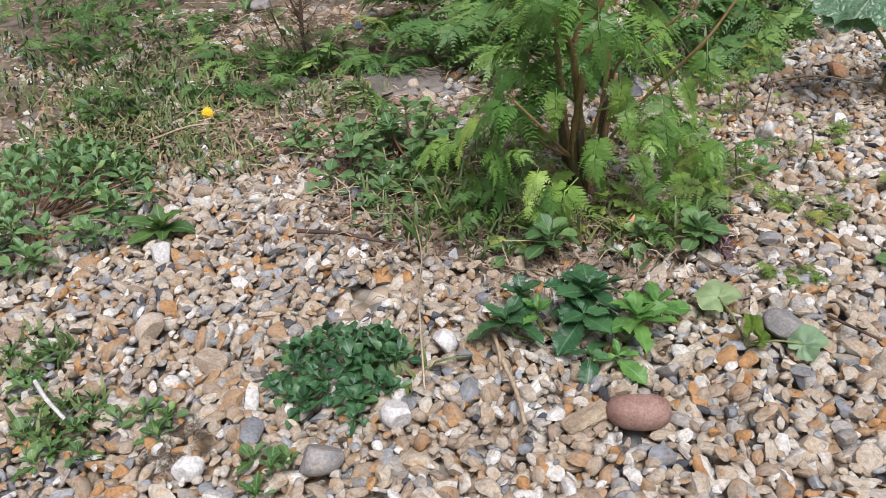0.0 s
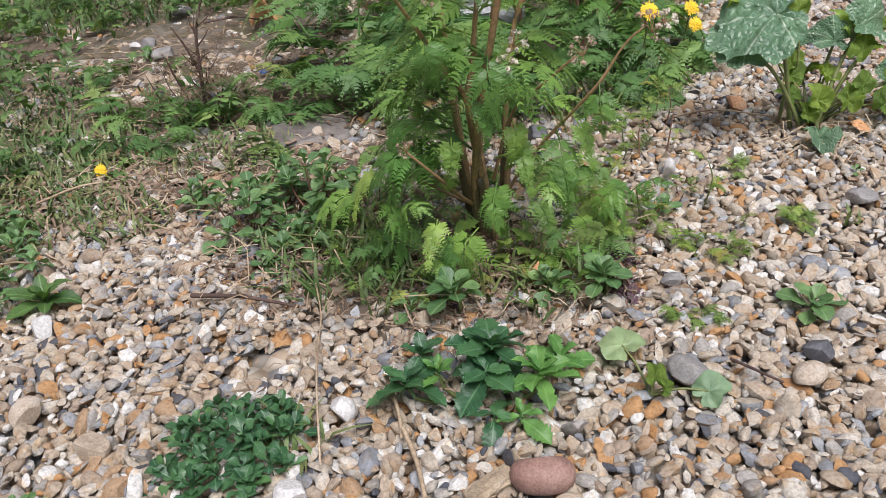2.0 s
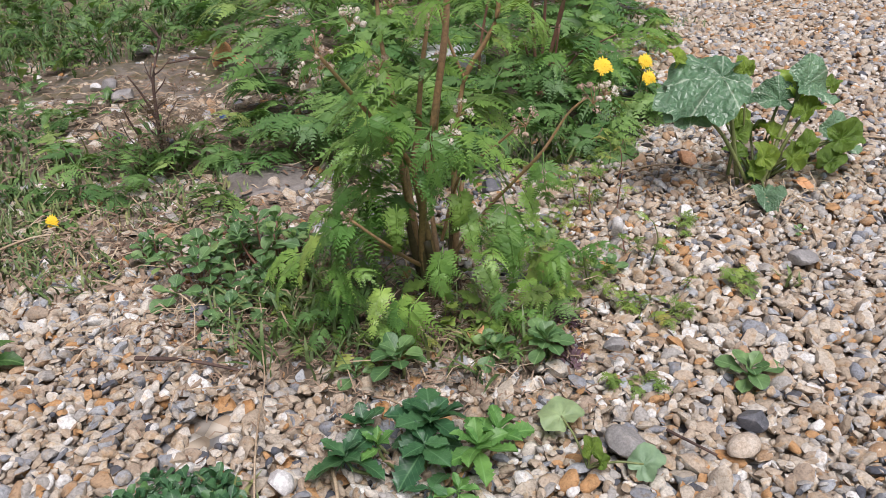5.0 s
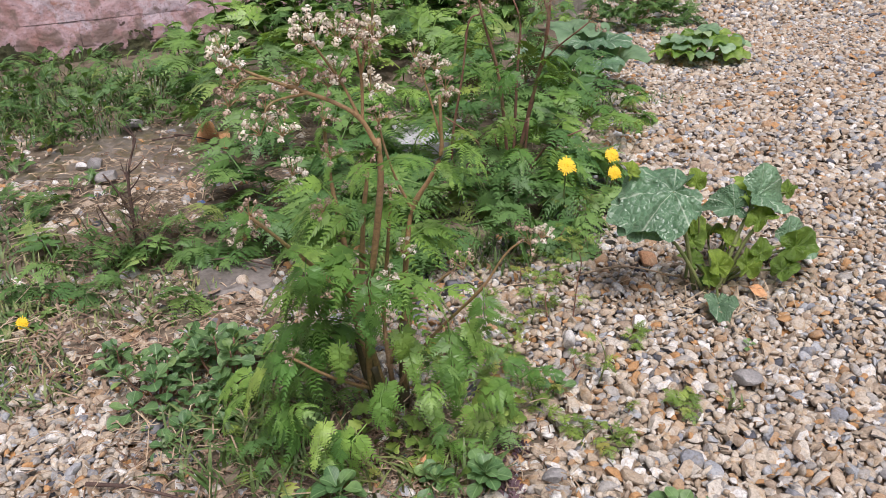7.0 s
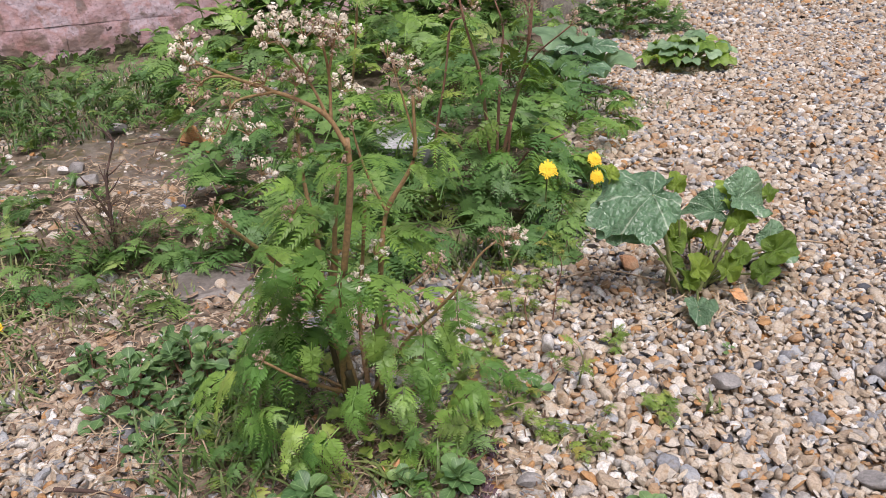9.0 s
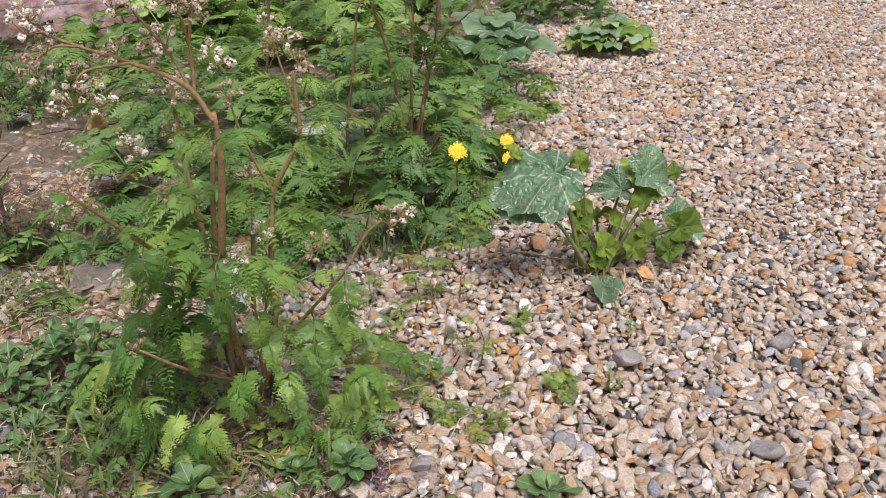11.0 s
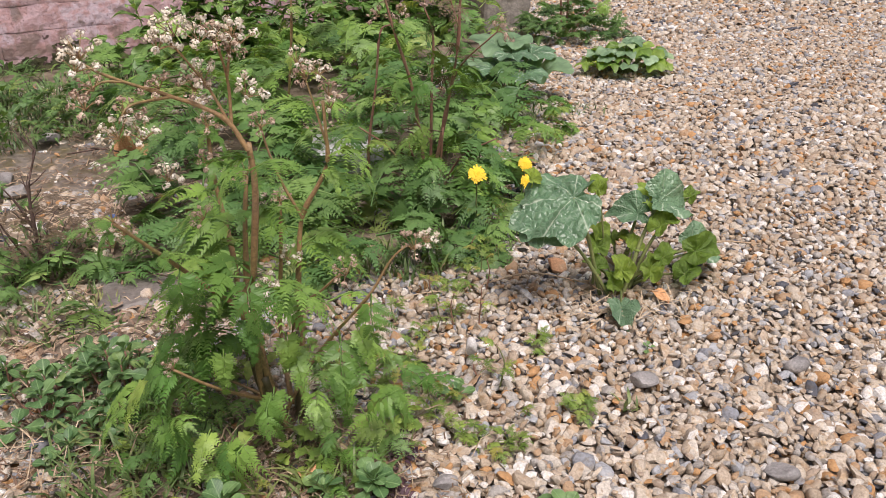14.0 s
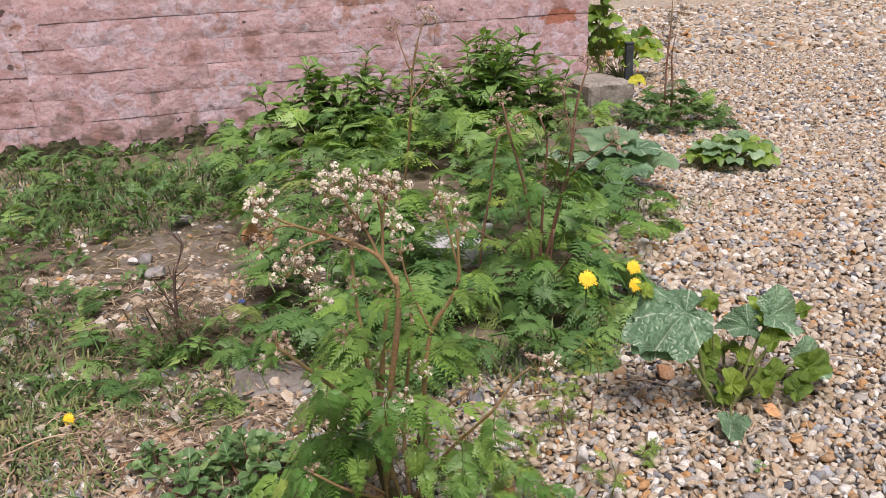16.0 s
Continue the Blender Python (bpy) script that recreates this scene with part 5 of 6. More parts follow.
def mallow_leaf(plant, foot, tip, size, kind, turn, tilt_x, tilt_y, r0=0.0028):
    """A leaf on its stalk: from the plant's foot to tip, the blade tilted about the level axes."""
    mid = (Vector(foot) + Vector(tip)) / 2 + Vector((0, 0, 0.10 * (Vector(tip) - Vector(foot)).length))
    leaf = part("leaf", kind, plant, pose(*tip, tilt_x, tilt_y, turn) @ Matrix.Diagonal((size, size, size, 1)))
    stalk("leaf_stalk", [foot, mid, tip], r0, r0 * 0.7, M_STEM_GREEN, plant, (0, 0, 0), (), 6)
    return leaf


def hollyhock_near():
    o = (0.352, 0.905, 0.0)
    p = thing("hollyhock", o, "young hollyhock with broad crinkled grey-green leaves growing from gravel", "plant")
    mallow_leaf(p, (-0.03, -0.02, 0.005), (-0.074, -0.043, 0.144), 0.101, BIG_MALLOW, 96, -6, -24, 0.0034)
    mallow_leaf(p, (-0.02, -0.03, 0.004), (-0.105, -0.045, 0.116), 0.074, MALLOWS[1], 66, 18, -34, 0.003)
    mallow_leaf(p, (-0.03, 0.0, 0.05), (-0.116, -0.012, 0.158), 0.028, MALLOWS_LOW[0], 30, 60, 0, 0.0012)
    mallow_leaf(p, (-0.02, 0.0, 0.05), (-0.036, -0.012, 0.140), 0.034, MALLOWS_LOW[1], -35, 45, 10, 0.0016)
    mallow_leaf(p, (0.0, -0.02, 0.005), (0.051, 0.015, 0.107), 0.080, MALLOWS_FOLDED[0], -95, -22, 34, 0.0036)
    mallow_leaf(p, (0.04, 0.005, 0.09), (0.048, 0.028, 0.112), 0.050, MALLOWS_BRIGHT[0], 55, 25, -20, 0.002)
    mallow_leaf(p, (0.06, 0.02, 0.09), (0.108, 0.055, 0.092), 0.030, MALLOWS_LOW[2], -40, 35, 15, 0.0016)
    mallow_leaf(p, (0.0, 0, 0.005), (0.025, 0.016, 0.092), 0.058, MALLOWS_FOLDED[1], 60, 12, -34, 0.003)
    mallow_leaf(p, (0.01, -0.01, 0.005), (0.045, -0.012, 0.085), 0.044, MALLOWS_LOW[2], -60, 30, 20, 0.003)
    mallow_leaf(p, (0.01, 0.01, 0.005), (0.100, 0.020, 0.036), 0.070, MALLOWS_FOLDED[0], -80, -12, 40, 0.003)
    mallow_leaf(p, (-0.03, 0.01, 0.005), (-0.024, 0.012, 0.070), 0.036, MALLOWS_LOW[1], 20, 30, -10, 0.0026)

    def small_leaf(x, y, z, size, turn, tx, ty, k):
        mallow_leaf(p, (0.15 * x, 0.15 * y, 0.004), (x, y, z), size, MALLOWS_LOW[k], turn, tx, ty, 0.0022)

    small_leaf(0.088, -0.02, 0.052, 0.055, -80, 20, 50, 1)
    small_leaf(-0.035, -0.015, 0.040, 0.034, 40, 45, -20, 0)
    small_leaf(-0.03, 0.0, 0.06, 0.04, 10, 40, -5, 1)
    small_leaf(-0.008, -0.03, 0.040, 0.040, 0, 55, 0, 1)
    small_leaf(0.028, -0.03, 0.036, 0.042, -20, 50, 15, 2)
    small_leaf(0.012, 0.0, 0.055, 0.04, 20, 40, 8, 0)
    small_leaf(0.045, -0.025, 0.05, 0.036, -50, 35, 25, 1)
    small_leaf(0.005, 0.04, 0.045, 0.05, 0, -10, 0, 0)
    small_leaf(0.07, -0.035, 0.03, 0.04, -60, 40, 30, 0)
    small_leaf(-0.02, -0.035, 0.025, 0.03, 10, 60, -5, 2)
    mallow_leaf(p, (0, -0.01, 0.003), (-0.022, -0.075, 0.014), 0.045, MALLOWS_FOLDED[1], 170, -10, 0, 0.0022)
    rosette(p, WEEDS, 9, (0.03, 0.045), (0, -0.01, 0.006), (20, 75), 71)
    part("leaf", leaf_mesh("leaf", M_DEADLEAF, 0.25, oval, 8, 4, 0.6, 0.4, 0, 0, 0.06, 3), p, set_on((0.03, -0.03, 0.008), 200, 10, 0.035), "withered orange-brown leaf")


hollyhock_near()


def hollyhock_low(at, radius, count, size, height, seed, label, kinds):
    p = thing("hollyhock", at, label, "plant")
    r = random.Random(seed)
    for i in range(count):
        a, d = i * 2.4 + r.uniform(-0.3, 0.3), radius * math.sqrt((i + 0.5) / count)
        tip = (d * math.cos(a), d * math.sin(a) * 0.8, height * (1 - 0.6 * (d / radius) ** 2) * r.uniform(0.8, 1.1))
        mallow_leaf(p, (0.1 * tip[0], 0.1 * tip[1], 0.002), tip, r.uniform(*size), r.choice(kinds), math.degrees(a) - 90, r.uniform(-8, 14) + 14 * math.sin(a) + 12, 10 * math.cos(a), 0.002)
    return p


hollyhock_low((0.745, 2.04, 0), 0.105, 40, (0.042, 0.062), 0.075, 1, "low spreading hollyhock clump standing alone on gravel", [MALLOWS_PALE[0], MALLOWS_BRIGHT[0], MALLOWS_PALE[1], MALLOWS_BRIGHT[1]])
hollyhock_low((0.395, 1.83, 0), 0.10, 16, (0.08, 0.115), 0.13, 2, "leafy hollyhock with pale broad leaves beside cow parsley", [MALLOWS_PALE[0], MALLOWS[1], MALLOWS_PALE[1], MALLOWS[0]])
hollyhock_low((0.69, 3.45, 0), 0.06, 18, (0.07, 0.10), 0.40, 3, "tall bright green hollyhock at the house corner", MALLOWS_BRIGHT)
hollyhock_low((0.80, 3.55, 0), 0.16, 26, (0.08, 0.11), 0.20, 4, "bushy hollyhock growing round a dark post", MALLOWS_BRIGHT + [MALLOWS_LOW[2]])


def corner_weed():
    o = (0.74, 2.58, 0.0)
    p = thing("cow_parsley", o, "cow parsley with a withered brown stem on gravel", "plant")
    for pts in ([(0.715, 2.55, 0), (0.71, 2.54, 0.174), (0.718, 2.54, 0.323), (0.718, 2.54, 0.40)], [(0.73, 2.55, 0), (0.735, 2.55, 0.12), (0.728, 2.55, 0.22), (0.74, 2.55, 0.30)], [(0.74, 2.55, 0), (0.80, 2.53, 0.09), (0.84, 2.52, 0.07)]):
        stalk("stem", pts, 0.005, 0.0016, M_STEM_RED, p, o, (0.5,))
    r = random.Random(8)
    for k in range(16):
        part("frond", r.choice(FERNS_BROWN), p, set_on((r.uniform(-0.035, 0.015), -0.04, r.uniform(0.15, 0.38)), r.uniform(0, 360), r.uniform(-60, 0), r.uniform(0.04, 0.07)))
    umbel(p, (0.735, 2.54, 0.37), (0.5, 0, 0.6), 0.03, M_SEEDHEAD, 140, True, o)
    fern_mound(p, FERNS_WEED, 90, 0.16, 0.08, (0.05, 0.09), 141)
    fern_mound(p, FERNS_WEED + FERNS_FAR, 40, 0.12, 0.15, (0.06, 0.09), 142)
    part("leaf", round_leaf("leaf", M_YELLOW_LEAF, 5, 5, 30, 0.1, 0.6, 0.2, 8), p, pose(-0.115, -0.03, 0.15, 40, 0, 0) @ Matrix.Diagonal((0.055, 0.055, 0.055, 1)), "bright yellow dying leaf")


M_YELLOW_LEAF = leaf_material("yellow_dying_leaf", (0.44, 0.43, 0.02), (0.52, 0.50, 0.03), (0.5, 0.42, 0.03), 0.5)
corner_weed()

# ---- shrubs before the wall ----


def bush(at, sprigs, height, spread, kinds, size, seed, label, oval_y=0.6, leaf_every=0.022):
    p = thing("shrub", at, label, "shrub")
    r = random.Random(seed)
    for _ in range(sprigs):
        a, d = r.uniform(0, 6.28), spread * math.sqrt(r.random())
        foot = Vector((0.4 * d * math.cos(a), 0.4 * d * math.sin(a) * oval_y, 0))
        h = height * r.uniform(0.6, 1.0) * (1 - 0.35 * (d / spread) ** 2)
        tip = Vector((d * math.cos(a), d * math.sin(a) * oval_y, h))
        stalk("stem", [foot, (foot + tip) / 2 + Vector((0, 0, 0.02)), tip], 0.0032, 0.0016, M_STEM_GREEN, p, (0, 0, 0), (), 5)
        n = int(h / leaf_every)
        for i in range(n):
            q = 0.15 + 0.85 * i / max(1, n - 1)
            spot = foot.lerp(tip, q)
            for side in (0, 180):
                part("leaf", r.choice(kinds), p, set_on(spot, i * 90 + side + r.uniform(-25, 25), -8 + 40 * q * q + r.uniform(-20, 15), r.uniform(*size) * (1 - 0.35 * max(0, q - 0.75) / 0.25), r.uniform(-15, 15)))
    return p


bush((0.13, 2.58, 0), 22, 0.37, 0.21, LANCES, (0.06, 0.095), 31, "leafy green shrub against the pink wall")
bush((-0.29, 2.46, 0), 17, 0.31, 0.20, BROADS, (0.055, 0.085), 32, "upright broad-leaved shrub against the pink wall")
bush((-0.47, 2.42, 0), 4, 0.27, 0.06, BROADS, (0.06, 0.085), 33, "upright sprig with broad leaves by the wall")
bush((-0.60, 2.40, 0), 3, 0.13, 0.05, BROADS, (0.06, 0.085), 34, "small broad-leaved seedling at the wall foot")
bush((-0.10, 2.52, 0), 14, 0.22, 0.13, NARROWS, (0.05, 0.08), 35, "dark narrow-leaved shrub against the pink wall")
bush((0.35, 2.62, 0), 9, 0.26, 0.13, LANCES, (0.06, 0.09), 36, "leafy green shrub beside the stone block")
bush((-0.25, 2.30, 0), 8, 0.2, 0.16, LANCES, (0.05, 0.08), 37, "low leafy shrub behind the cow parsley")

# ---- weeds on the left and by the wall ----
weed_seeds = itertools.count()


def weed(x, y, rad, h, n, kinds, size, label):
    k = next(weed_seeds)
    plant = thing("weed", (x, y, 0), label, "weed")
    leaves(plant, kinds, int(n * 1.1), rad, h * 0.9, (size[0] * 0.38, size[1] * 0.5), (0, 70), "leaf", 0.0, 1.0, 300 + k)
    leaves(plant, FERNS_WEED + FERNS_DARK[:1], int(n * 0.75), rad, h, (size[0] * 0.7, size[1] * 0.9), (5, 65), "frond", 0.0, 1.0, 350 + k)


weed(-0.67, 1.78, 0.13, 0.085, 60, WEEDS + NARROWS, (0.04, 0.065), "bushy green weeds at the edge of worn slabs")
weed(-0.82, 1.60, 0.17, 0.07, 70, LOBEDS + WEEDS, (0.045, 0.07), "spreading green weeds on damp earth")
weed(-0.98, 1.80, 0.18, 0.07, 60, LOBEDS + WEEDS, (0.05, 0.08), "spreading green weeds on damp earth")
weed(-0.70, 1.22, 0.12, 0.07, 60, WEEDS + LOBEDS, (0.035, 0.06), "dense clump of small green weeds")
weed(-0.85, 2.02, 0.20, 0.08, 60, NARROWS + WEEDS, (0.05, 0.08), "low green weeds near the wall")
weed(-0.62, 2.08, 0.18, 0.08, 50, NARROWS + LOBEDS, (0.05, 0.08), "low green weeds near the wall")
weed(-1.15, 2.15, 0.22, 0.07, 60, NARROWS + LOBEDS, (0.05, 0.09), "low green weeds near the wall")
weed(-0.90, 2.36, 0.16, 0.05, 30, NARROWS + WEEDS, (0.05, 0.08), "weeds along the foot of the wall")
weed(-1.25, 2.28, 0.16, 0.05, 26, NARROWS + WEEDS, (0.05, 0.08), "weeds along the foot of the wall")
weed(-0.55, 1.86, 0.10, 0.06, 26, FERNS_DARK + LOBEDS, (0.05, 0.08), "feathery weeds behind the worn slabs")
weed(-0.42, 1.82, 0.10, 0.08, 26, LOBEDS + WEEDS, (0.05, 0.07), "weeds behind the worn slabs")
weed(-0.62, 0.93, 0.05, 0.03, 20, WEEDS, (0.03, 0.045), "low leafy weed in grass")
weed(-0.57, 1.35, 0.06, 0.03, 18, LOBEDS, (0.04, 0.06), "flat lobed weed on earth")
weed(-0.95, 1.30, 0.16, 0.06, 44, WEEDS + LOBEDS, (0.04, 0.07), "dense green weeds on damp earth")
weed(-0.40, 1.05, 0.07, 0.02, 16, LOBEDS, (0.03, 0.05), "flat weed below the dead shrub")

# dark half-dead shrub
o = (-0.40, 1.10, 0.0)
dead = thing("dead_shrub", o, "half-dead dark twiggy shrub on the bare earth", "shrub")
r = random.Random(12)
stalk("stem", [(-0.401, 1.11, 0.0), (-0.394, 1.10, 0.072), (-0.388, 1.10, 0.125), (-0.369, 1.10, 0.172)], 0.0038, 0.0014, M_TWIG, dead, o)
stalk("stem", [(-0.394, 1.10, 0.06), (-0.405, 1.095, 0.10), (-0.418, 1.09, 0.13)], 0.0026, 0.001, M_TWIG, dead, o)
stalk("stem", [(-0.405, 1.10, 0.0), (-0.425, 1.09, 0.06), (-0.43, 1.08, 0.09)], 0.0026, 0.001, M_TWIG, dead, o)
spine = smooth_line([(-0.401, 1.11, 0.0), (-0.394, 1.10, 0.072), (-0.388, 1.10, 0.125), (-0.369, 1.10, 0.172)])
for k in range(34):
    a = r.uniform(0, 6.28)
    foot = r.choice(spine[2:]) if k < 16 else Vector((-0.40 + r.uniform(-0.03, 0.03), 1.10 + r.uniform(-0.03, 0.03), 0.0))
    size = r.uniform(0.015, 0.04) if k < 16 else r.uniform(0.03, 0.08)
    tip = foot + Vector((math.cos(a) * 0.7, math.sin(a) * 0.6, r.uniform(0.5, 1.0))) * size
    bent = (foot + tip) / 2 + Vector((r.uniform(-0.2, 0.2), 0, r.uniform(-0.1, 0.15))) * size
    stalk("twig", [foot, bent, tip], 0.0014, 0.0006, M_TWIG, dead, o, (), 5)
leaves(dead, FERNS_BROWN, 60, 0.06, 0.12, (0.025, 0.045), (-20, 60), "frond", 0, 1, 401)
leaves(dead, NARROWS, 80, 0.09, 0.06, (0.018, 0.03), (0, 70), "leaf", 0, 1, 402)

# ---- rosettes and clumps on the gravel ----
for k, (x, y, n, size, at, label) in enumerate([
        (-0.092, 0.558, 9, (0.032, 0.046), 0.02, "pale green rosette with long rounded leaves"), (0.030, 0.570, 16, (0.026, 0.038), 0.018, "grey-green rosette at the edge of the bed"),
        (-0.012, 0.575, 10, (0.022, 0.034), 0.012, "grey-green rosette at the edge of the bed"), (-0.128, 0.563, 6, (0.025, 0.03), 0.006, "small green rosette on the gravel"),
        (0.182, 0.522, 9, (0.028, 0.042), 0.004, "flat green rosette on the gravel"), (0.118, 0.700, 8, (0.022, 0.03), 0.006, "small green rosette on the gravel"),
        (-0.10, 0.81, 8, (0.025, 0.035), 0.02, "small green rosette in the bed"), (0.335, 0.755, 5, (0.012, 0.018), 0.004, "tiny seedling on the gravel")]):
    ros = thing("rosette_weed", (x, y, 0), label, "weed", "rosettes")
    rosette(ros, OVALS, round(n * 1.4), (size[0] * 0.82, size[1] * 0.82), (0, 0, at), (0, 70), 500 + k)
    if at > 0.012:
        stalk("stem", [(0, 0, 0), (0.004, 0, at * 0.6), (0, 0, at + 0.006)], 0.0022, 0.0016, M_STEM_GREEN, ros, (0, 0, 0), (), 5)

for k, (x, y, n, rad, h, size) in enumerate([(-0.288, 0.742, 7, 0.042, 0.05, (0.018, 0.029)), (-0.212, 0.756, 9, 0.05, 0.066, (0.018, 0.029)), (-0.238, 0.698, 7, 0.05, 0.02, (0.018, 0.028)), (-0.345, 0.80, 3, 0.018, 0.032, (0.016, 0.024)), (-0.255, 0.80, 6, 0.03, 0.045, (0.016, 0.025))]):
    bushy = thing("leafy_weed", (x, y, 0), "sprawling weed with small rounded grey-green leaves", "weed", "sprawling weeds")
    tufts(bushy, OVALS, round(n * 1.3), rad * 0.95, h, 10, (size[0] * 0.85, size[1] * 1.05), 520 + k)
clump = thing("leafy_clump", (-0.605, 0.672, 0), "broad low clump of grey-green leaves on the gravel", "weed")
tufts(clump, CLUMPS_DARK + CLUMPS, 78, 0.135, 0.045, 9, (0.017, 0.030), 601, 1.12)
rosette(thing("rosette_weed", (-0.445, 0.625, 0), "dark green rosette beside a white stone", "weed", "rosettes"), WEEDS, 12, (0.03, 0.045), (0, 0, 0.006), (0, 65), 602)
clump = thing("leafy_clump", (-0.245, 0.420, 0), "round compact clump of small dark green leaves on gravel", "weed")
tufts(clump, CLUMPS_ROUND, 34, 0.050, 0.018, 8, (0.012, 0.022), 603, 1.0)
for k, (x, y, rad, n) in enumerate([(-0.487, 0.435, 0.032, 40), (-0.425, 0.365, 0.036, 60), (-0.285, 0.325, 0.022, 26), (-0.365, 0.375, 0.018, 14)]):
    small = thing("leafy_clump", (x, y, 0), "small green weed clump growing through gravel", "weed", "small clumps")
    tufts(small, LOBEDS + CLUMPS, max(3, n // 6), rad, 0.010, 9, (0.011, 0.020), 610 + k)
withered = thing("withered_weed", (-0.345, 0.345, 0), "dried brown tuft of dead weed on the gravel", "weed")
leaves(withered, FERNS_BROWN, 26, 0.022, 0.012, (0.012, 0.022), (-10, 40), "frond", 0.0, 0.8, 620)

# toothed dark-leaved plant near the pebble
o = (-0.08, 0.458, 0.0)
straw_plant = thing("toothed_weed", o, "dark green plant with broad toothed leaves on gravel", "weed")
r = random.Random(21)


def toothed_rosette(x, y, z, count, size, kinds, lean, lift, label=""):
    """A tuft of leaves round the top of a short stem; lean turns the whole tuft's outer leaves."""
    for i in range(count):
        q = i / max(1, count - 1)
        leaf = part("leaf", r.choice(kinds), straw_plant, set_on((x, y, z + 0.006 * q), lean + i * 137.5 + r.uniform(-18, 18), lift[0] + (lift[1] - lift[0]) * q + r.uniform(-8, 8), size * (1 - 0.5 * q) * r.uniform(0.9, 1.1), r.uniform(-22, 22), r.uniform(0.9, 1.1)))
        if label:
            tagged(leaf, label)
    stalk("stem", [(x * 0.6, y * 0.6, 0), (x * 0.9, y * 0.95, z * 0.5), (x, y, z)], 0.0019, 0.0014, M_STEM_GREEN, straw_plant, (0, 0, 0), (), 5)


toothed_rosette(-0.052, -0.006, 0.018, 10, 0.034, DARKS, 100, (-8, 55))
toothed_rosette(-0.040, 0.030, 0.016, 8, 0.024, DARKS, 40, (5, 60))
toothed_rosette(-0.030, 0.002, 0.020, 7, 0.020, BRIGHTS, 160, (20, 70), "brighter green young leaf")
toothed_rosette(0.008, 0.016, 0.026, 13, 0.038, DARKS, 20, (-5, 62))
toothed_rosette(0.002, -0.004, 0.020, 8, 0.036, DARKS, 150, (-12, 40))
toothed_rosette(0.038, -0.014, 0.024, 13, 0.032, BRIGHTS, 190, (-5, 60), "brighter green young leaf")
toothed_rosette(0.054, 0.006, 0.018, 7, 0.030, BRIGHTS, 300, (5, 60), "brighter green young leaf")
toothed_rosette(0.004, -0.036, 0.010, 4, 0.027, DARKS, 180, (-10, 15))
toothed_rosette(0.022, -0.040, 0.011, 5, 0.024, BRIGHTS, 200, (-8, 30), "brighter green young leaf")

mallow_seedling = thing("hollyhock_seedling", (0.033, 0.437, 0), "creeping hollyhock seedling with pale mottled leaves on gravel", "weed")
mallow_leaf(mallow_seedling, (0, 0, 0.006), (-0.010, 0.042, 0.018), 0.036, MALLOWS_PALE[0], 20, 8, -8, 0.0012)
mallow_leaf(mallow_seedling, (0, 0, 0.006), (0.036, -0.008, 0.012), 0.028, MALLOWS_PALE[1], -60, 30, 10, 0.0012)
mallow_leaf(mallow_seedling, (0, 0, 0.006), (0.002, 0.002, 0.02), 0.020, MALLOWS_LOW[0], 0, 55, 0, 0.001)
mallow_leaf(mallow_seedling, (0, 0, 0.006), (0.006, -0.004, 0.014), 0.016, MALLOWS_LOW[1], 40, 60, 10, 0.001)

# wispy seedlings round the tall plant
r = random.Random(33)
for k in range(46):
    y = r.uniform(0.62, 1.02)
    x = r.uniform(0.06, 0.18) + 0.25 * max(0.0, y - 0.85)
    if k > 30:
        x, y = r.choice([(0.088, 0.535), (0.155, 0.62), (0.235, 0.66), (0.215, 0.78), (0.20, 0.86), (0.125, 0.64)])
        x, y = x + r.uniform(-0.012, 0.012), y + r.uniform(-0.012, 0.012)
    seedling = thing("seedling", (x, y, 0), "wispy yellow-green seedling on the gravel", "weed", "wispy seedlings")
    h = r.uniform(0.012, 0.055) if k <= 30 else 0.012
    stalk("stem", [(0, 0, 0), (r.uniform(-0.006, 0.006), 0, h * 0.6), (r.uniform(-0.01, 0.01), 0, h)], 0.0011, 0.0006, M_STEM_RED if k % 3 == 0 else M_STEM_GREEN, seedling, (0, 0, 0), (), 4)
    for i in range(r.randint(3, 5)):
        part("frond", r.choice(FERNS_YELLOW), seedling, set_on((0, 0, h * r.uniform(0.4, 1.0)), r.uniform(0, 360), r.uniform(0, 45), r.uniform(0.014, 0.028), r.uniform(-20, 20)))


# ---- dandelions ----
def dandelion_head(mesh_name="flower_head"):
    verts, faces, dice = [], [], random.Random(9)
    for ring, (count, reach, lift) in enumerate([(26, 1.0, 0.04), (22, 0.82, 0.12), (16, 0.6, 0.20), (9, 0.35, 0.22)]):
        for k in range(count):
            a = 2 * math.pi * (k + 0.5 * (ring % 2) + dice.uniform(-0.35, 0.35)) / count
            d, s = Vector((math.cos(a), math.sin(a), 0)), Vector((-math.sin(a), math.cos(a), 0))
            q = len(verts)
            root, end = Vector((0, 0, 0.08 * ring)), d * reach * dice.uniform(0.82, 1.1) + Vector((0, 0, lift + dice.uniform(-0.08, 0.1)))
            mid = root.lerp(end, 0.55) + Vector((0, 0, 0.06))
            verts.extend([root, mid - s * 0.07, mid + s * 0.07, end - s * 0.06, end + s * 0.06])
            faces.extend([(q, q + 1, q + 2), (q + 1, q + 3, q + 4, q + 2)])
    q = len(verts)
    verts.append((0, 0, 0.2))
    for k in range(14):
        verts.append((0.62 * math.cos(k * math.pi / 7), 0.62 * math.sin(k * math.pi / 7), 0.16))
    faces.extend([(q, q + 1 + k, q + 1 + (k + 1) % 14) for k in range(14)])
    return mesh_of(mesh_name, verts, faces, M_YELLOW, False)


